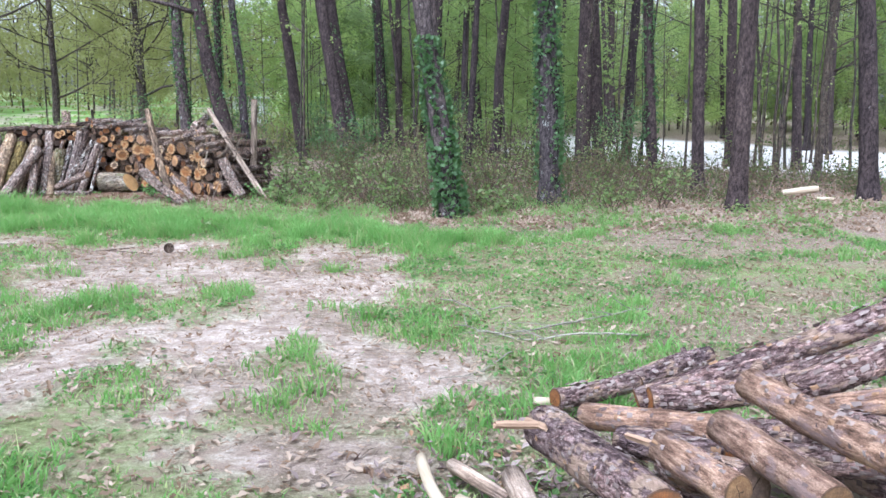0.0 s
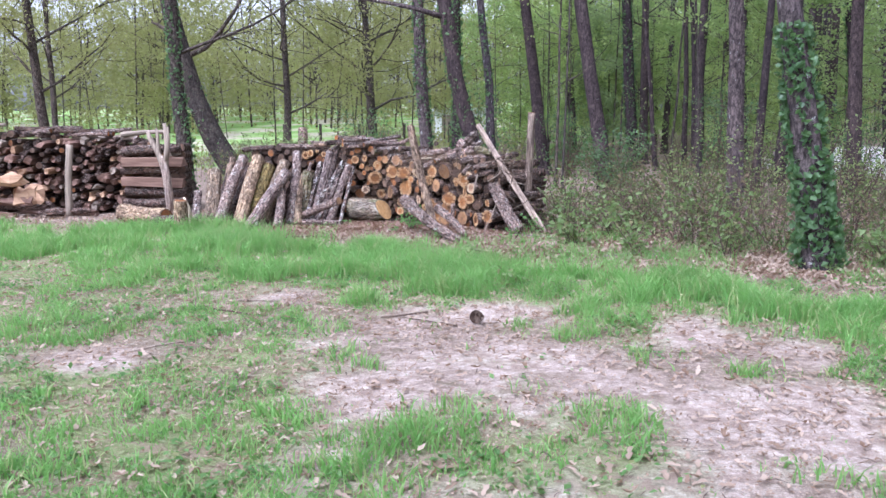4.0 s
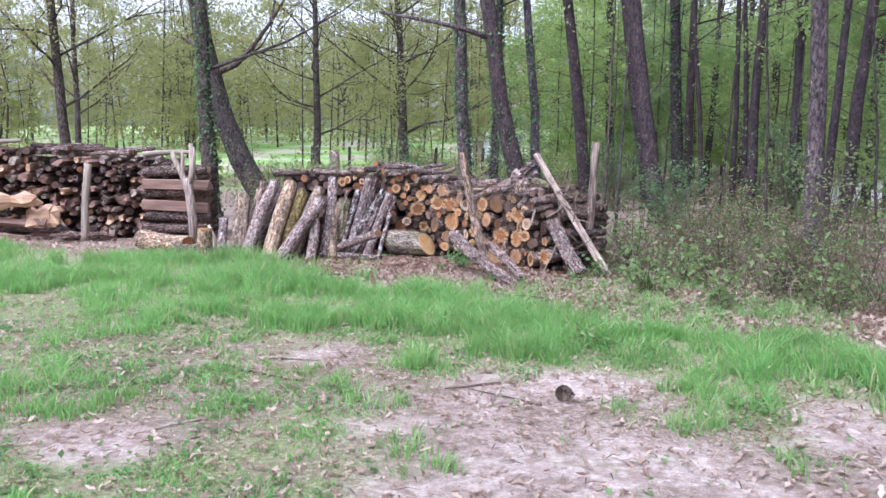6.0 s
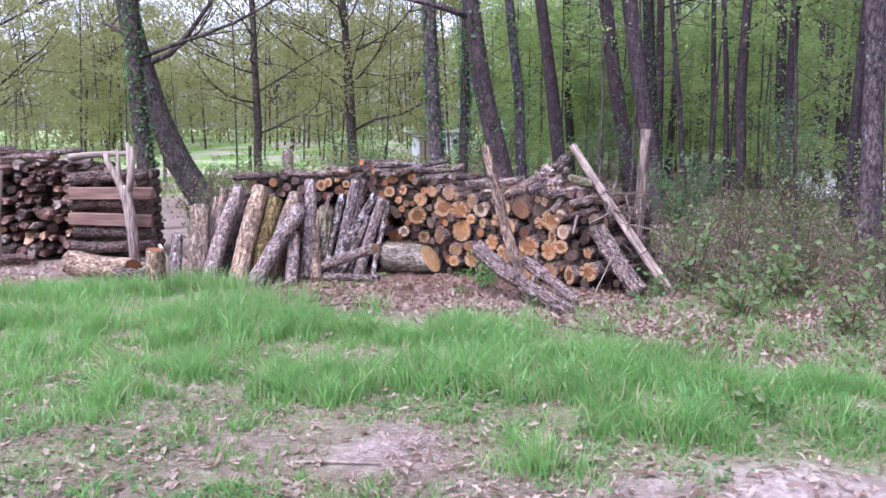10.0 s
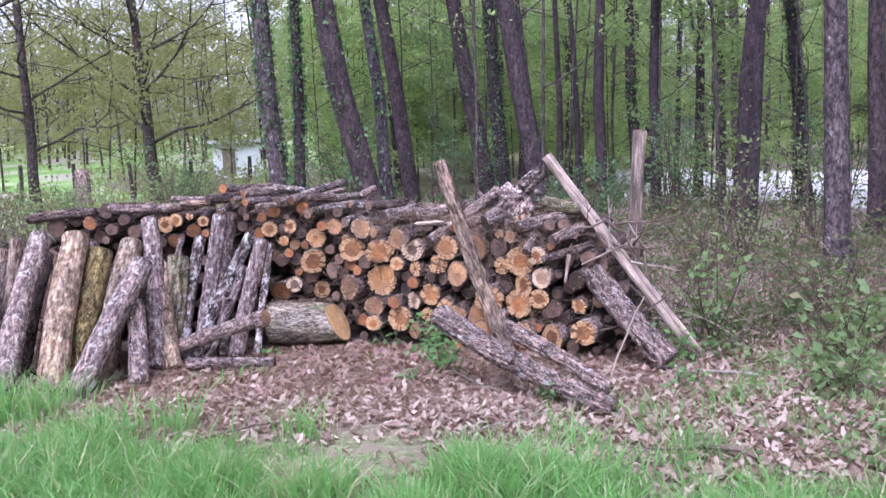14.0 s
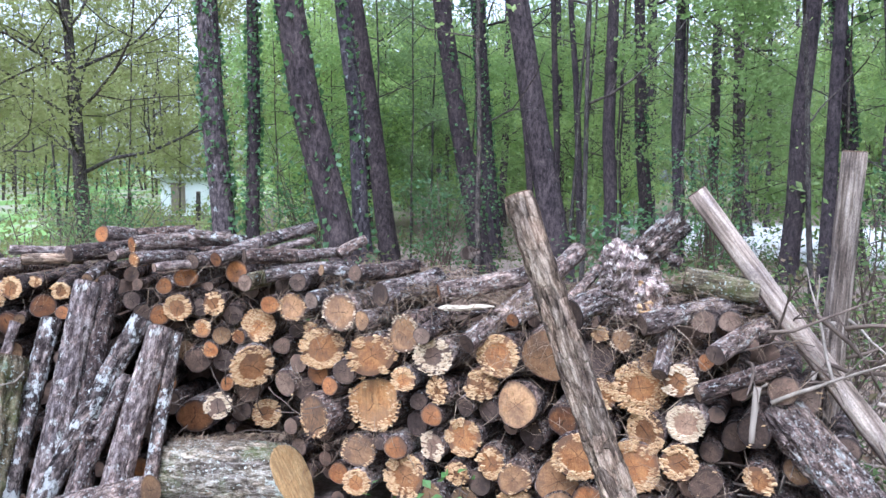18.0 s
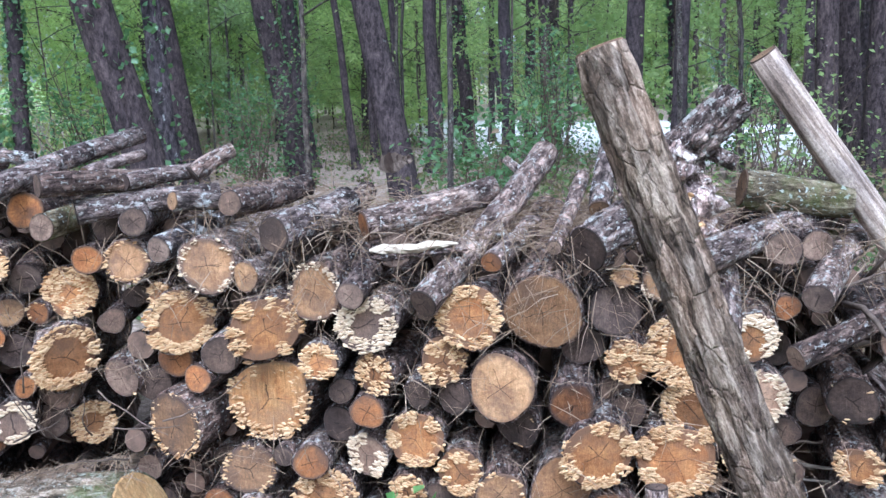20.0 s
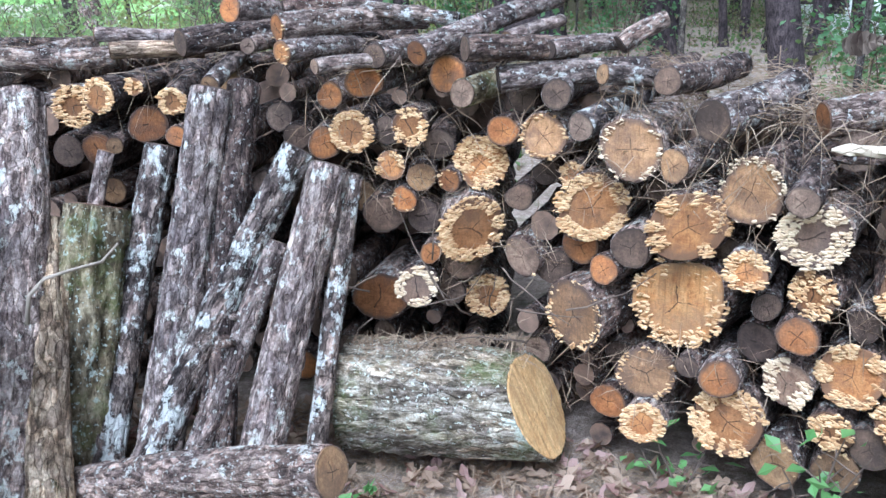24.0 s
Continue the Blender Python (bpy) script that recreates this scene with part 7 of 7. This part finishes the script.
for sx, sy, h, w in [(-0.9, 14.3, 1.3, 0.8), (-0.2, 15.2, 1.5, 0.8), (0.6, 13.6, 0.9, 0.7), (0.9, 15.5, 1.6, 0.8), (-1.6, 15.4, 1.0, 0.7), (2.6, 14.8, 1.2, 0.8), (-2.0, 17.3, 1.2, 0.8),
                     (3.6, 15.5, 1.0, 0.7), (5.6, 16.5, 1.3, 0.8), (-1.0, 18.6, 1.6, 0.9), (0.3, 19.5, 1.7, 0.9), (1.8, 18.0, 1.6, 0.9), (3.2, 18.5, 1.5, 0.9), (-9.4, 18.0, 1.1, 0.8), (-8.9, 17.2, 0.8, 0.7), (-9.0, 19.5, 1.4, 0.9), (-8.6, 21.5, 1.6, 1.0), (-10.3, 20.6, 1.3, 0.8)]:
    shrub(sx, sy, h, w, 9, 420, LEAF_BRAMBLE if h < 1.35 else LEAF_GREEN, "straggling leafy shrub at the wood's edge")
# dark evergreen bushes under trees behind the pile, most added to darken the wood
for sx, sy, h, w in [(-8.8, 25.6, 1.9, 0.9), (-5.7, 25.0, 2.2, 0.9), (-3.6, 26.5, 2.0, 1.0), (0.2, 24.4, 2.2, 1.0), (2.9, 23.6, 1.8, 1.0), (4.2, 20.6, 1.6, 0.9), (-2.3, 20.8, 1.4, 0.8)]:
    shrub(sx, sy, h, w, 14, 1500, LEAF_IVY, "dark evergreen bush in the shade of the wood", 0.065)
for sx, sy, h, w in [(-9.7, 22.4, 1.5, 1.0), (-10.9, 23.6, 1.4, 1.0), (-9.0, 24.6, 1.6, 1.0), (-12.6, 25.4, 1.3, 1.0), (-8.9, 20.4, 1.1, 0.9), (-7.6, 19.6, 1.0, 0.8)]:
    shrub(sx, sy, h, w, 12, 900, LEAF_DEEP, "loose green bush behind the woodpiles", 0.06)
# low plants and twigs of the forest floor
n, n_low = 6500, 26000
x, y = rng.uniform(-6.5, 16, n), rng.uniform(17, 37, n)
keep = (cover(x, y)[2] < rng.uniform(0.1, 0.9, n)) & (lattice(x, y, 1.9, 171) * 0.6 + lattice(x, y, 0.8, 172) * 0.4 > rng.uniform(0.3, 0.62, n)) & ((y > 19) | (x > -2))
x, y = x[keep], y[keep]
pieces, tips = [], []
for a, b in zip(x, y):
    h = rng.uniform(0.15, 0.5) * (1 + 1.6 * float(lattice(a, b, 2.6, 173)) ** 2)
    p = branch_path((a, b, ground_z(a, b) - 0.02), (rng.normal(0, 0.5), rng.normal(0, 0.5), 1), h, rng, 4, 0.4)
    pieces.append(tube(p, [0.007, 0.006, 0.004, 0.002], 3, rng, 0, False))
    tips.append(p)
v, f = merge(pieces)
low_plants = tagged(new("forest_floor_plants", mesh_from("forest_floor_plants", v, f, TWIG)), "low twiggy plants and brambles over the shaded forest floor", "undergrowth", kind="stuff")
e = np.concatenate(tips)
c = e[rng.integers(0, len(e), n_low)] + rng.normal(0, 0.13, (n_low, 3)) * [1, 1, 0.7]
c[:, 2] = np.maximum(c[:, 2], height(c[:, 0], c[:, 1]) + 0.02)
v, f = leaf_quads(c, 0.075, rng, 0.65, 0.3)
part("leaves", mesh_from("leaves", v, f, LEAF_BRAMBLE), low_plants)["kind"] = "stuff"
# fresh sprouts in the leaf litter along the wood's edge
n = 900
x, y = rng.uniform(-3.5, 11, n), rng.uniform(10.5, 15.5, n)
keep = (lattice(x, y, 0.9, 181) > rng.uniform(0.4, 0.7, n)) & ~blocked(x, y) & (near_pile(x, y) < 0.5)
x, y = x[keep], y[keep]
m_ = 14
c = np.stack([np.repeat(x, m_) + rng.normal(0, 0.07, len(x) * m_), np.repeat(y, m_) + rng.normal(0, 0.07, len(x) * m_), np.zeros(len(x) * m_)], axis=1)
c[:, 2] = height(c[:, 0], c[:, 1]) + np.abs(rng.normal(0.04, 0.05, len(c))) + 0.02
v, f = leaf_quads(c, 0.055, rng, 0.6, 0.35)
tagged(new("sprouts", mesh_from("sprouts", v, f, LEAF_SPROUT)), "small green sprouts growing through fallen leaves", "sprouts", kind="stuff")
for sx, sy, h, w in [(-2.5, 13.6, 0.5, 0.5), (-1.7, 13.1, 0.6, 0.6), (-0.7, 12.9, 0.75, 0.6), (-2.0, 14.4, 0.7, 0.6), (0.8, 12.4, 0.6, 0.6), (-1.2, 14.0, 0.8, 0.6), (2.5, 13.0, 0.7, 0.6), (3.4, 13.6, 0.8, 0.6), (-2.7, 15.1, 0.9, 0.6)]:
    shrub(sx, sy, h, w, 7, 170, LEAF_SPROUT, "low bramble clump with broad dull green leaves", 0.075)
# bits of twig and bark strewn over sand and grass
n = 2600
x, y = rng.uniform(-6.5, 3.5, n), rng.uniform(1.8, 12.5, n)
c = np.stack([x, y, height(x, y) + 0.012], axis=1)
v, f = leaf_quads(c, 0.09, rng, 0.075, 0.93, 0.0, 0.7)
tagged(new("twig_bits", mesh_from("twig_bits", v, f, TWIG)), "dark bits of twig strewn over the sand", "twigs", kind="stuff")
# small green seedlings among the leaves before the pile
for sx, sy, h, n in [(-4.88, 14.62, 0.47, 150), (-5.2, 15.7, 0.22, 30), (-4.85, 15.3, 0.18, 40), (-4.9, 15.47, 0.4, 30), (-6.1, 15.6, 0.1, 16), (-3.3, 14.0, 0.25, 40), (-4.2, 13.75, 0.2, 50), (-3.1, 14.6, 0.35, 60), (-5.0, 14.5, 0.15, 24)]:
    shrub(sx, sy, h * 0.85, 0.22, 4, int(n * 1.1), LEAF_SEED, "small bright green oak seedling in the leaf litter", 0.05, "seedling")

# pine cones
def cone(x, y, z, s, label):
    pieces = []
    for k in range(7):
        t = k / 6
        r = s * (0.35 + 0.65 * math.sin(min(1.0, t * 1.1 + 0.12) * math.pi)) * 0.55
        for j in range(9):
            a = j * 0.698 + k * 0.35
            o = np.array([math.cos(a), math.sin(a), 0.0])
            b = np.array([0, 0, s * (t - 0.5) * 1.9])
            w = np.array([-o[1], o[0], 0]) * s * 0.21
            tip = b + o * r + [0, 0, s * 0.16]
            pieces.append((np.array([b - w * 0.4, b + w * 0.4, tip + w, tip - w, tip * 0.97 + [0, 0, -s * 0.06]]), [np.array([[0, 1, 2, 3]]), np.array([[3, 2, 4]])]))
    v, f = merge(pieces)
    o = new("pine_cone", mesh_from("pine_cone", v, f, CONE_SCALE))
    o.matrix_basis = pose(x, y, z, 80, 0, 30)
    return tagged(o, label, "pine cone")


cone(-2.92, 9.3, ground_z(-2.92, 9.3) + 0.055, 0.095, "open brown pine cone lying on the bare sand")
cone(-4.76, 15.89, 1.20, 0.06, "reddish brown pine cone on top of the woodpile")

# fallen branches with lichen, lying in the grass and in the leaf litter
def fallen_branch(points, r, mat, label, twigs=3, green=0):
    root = new("fallen_branch")
    x0, y0 = points[0]
    root.matrix_basis = Matrix.Translation((x0, y0, ground_z(x0, y0)))
    tagged(root, label, "branch", "fallen branches")
    t = np.linspace(0, len(points) - 1, 4 * len(points))
    xs = np.interp(t, range(len(points)), [p[0] for p in points]) + rng.normal(0, 0.006, len(t))
    ys = np.interp(t, range(len(points)), [p[1] for p in points]) + rng.normal(0, 0.006, len(t))
    pts = np.stack([xs - x0, ys - y0, height(xs, ys) - ground_z(x0, y0) + r + 0.03 + 0.02 * np.sin(t * 2.1)], axis=1)
    v, f = tube(pts, np.linspace(r, r * 0.45, len(t)), 7, rng, 0.08)
    part("stem", mesh_from("stem", v, f, mat, True), root)
    for k in range(twigs):
        i = int(rng.integers(1, len(t) - 2))
        d = pts[i + 1] - pts[i]
        a = math.atan2(d[1], d[0]) + rng.choice([-1, 1]) * rng.uniform(0.4, 1.0)
        p = branch_path(pts[i], (math.cos(a), math.sin(a), rng.uniform(0.0, 0.5)), rng.uniform(0.12, 0.4), rng, 5, 0.25)
        v, f = tube(p, np.linspace(r * 0.5, r * 0.15, 5), 5, rng)
        part("twig", mesh_from("twig", v, f, mat, True), root)
    if green:
        c = pts[rng.integers(len(t) // 2, len(t), green)] + rng.normal(0, 0.04, (green, 3))
        v, f = leaf_quads(c, 0.14, rng, 0.03, 0.5)
        part("pine_needles", mesh_from("pine_needles", v, f, LEAF_SEED), root, "long green pine needles")["kind"] = "stuff"
    return root


PALE_TWIG = plain_material("lichen_grey_twigs", (0.13, 0.115, 0.09), (0.34, 0.31, 0.25), 40)
DOWN = "thin fallen branch grey with lichen, lying in the grass"
fallen_branch([(-0.03, 6.82), (0.11, 6.64), (0.25, 6.53), (0.28, 6.28)], 0.0068, PALE_TWIG, DOWN, 2)
fallen_branch([(0.35, 6.46), (0.53, 6.52)], 0.0074, PALE_TWIG, DOWN, 0)
fallen_branch([(0.95, 6.02), (0.7, 5.83), (0.41, 5.8), (0.24, 5.85), (0.08, 5.97)], 0.0074, PALE_TWIG, DOWN, 7)
fallen_branch([(1.3, 5.7), (0.84, 5.63), (0.57, 5.64), (0.39, 5.7), (0.23, 5.77)], 0.0081, PALE_TWIG, DOWN, 8)
fallen_branch([(0.44, 5.3), (0.35, 5.1), (0.23, 4.94), (-0.05, 4.71)], 0.0050, PALE_TWIG, DOWN, 3)
fallen_branch([(1.5, 6.4), (1.2, 6.15), (0.8, 6.0)], 0.0074, PALE_TWIG, DOWN, 6)
LITTER_BRANCH = "bare fallen branch lying on the leaf litter"
fallen_branch([(-2.8, 14.1), (-3.1, 14.26), (-3.34, 14.36), (-3.78, 14.33)], 0.0081, PALE_TWIG, LITTER_BRANCH, 3)
fallen_branch([(-3.46, 12.64), (-3.59, 12.78), (-3.74, 12.86)], 0.016, TWIG, "broken pine twig with long green needles on the leaf litter", 1, 110)
fallen_branch([(-4.79, 13.25), (-4.57, 13.31), (-4.44, 13.39)], 0.0043, PALE_TWIG, LITTER_BRANCH, 2)
fallen_branch([(-4.8, 14.7), (-4.66, 14.15), (-4.51, 13.82), (-4.46, 13.5)], 0.0043, PALE_TWIG, LITTER_BRANCH, 3)
fallen_branch([(-6.3, 13.4), (-5.9, 13.65), (-5.5, 13.7)], 0.008, TWIG, LITTER_BRANCH, 3)
fallen_branch([(-2.2, 12.6), (-1.8, 12.9), (-1.2, 12.95)], 0.0062, PALE_TWIG, LITTER_BRANCH, 3)
# sticks on the ground
for i in range(22):
    sx, sy = rng.uniform(-6.5, 4.5), rng.uniform(3.5, 15)
    if blocked(np.array([sx]), np.array([sy]))[0]:
        continue
    a, L = rng.uniform(0, 6.28), rng.uniform(0.2, 0.6)
    p = branch_path((0, 0, 0), (math.cos(a), math.sin(a), 0), L, rng, 5, 0.15)
    p[:, 2] = height(p[:, 0] + sx, p[:, 1] + sy) - ground_z(sx, sy) + 0.012
    v, f = tube(p, np.linspace(0.009, 0.004, 5) * rng.uniform(0.7, 1.3), 5, rng)
    o = new("stick", mesh_from("stick", v, f, GREY_WOOD if i % 2 else TWIG))
    o.matrix_basis = Matrix.Translation((sx, sy, ground_z(sx, sy)))
    tagged(o, "thin fallen stick on the ground", "stick", "fallen sticks")
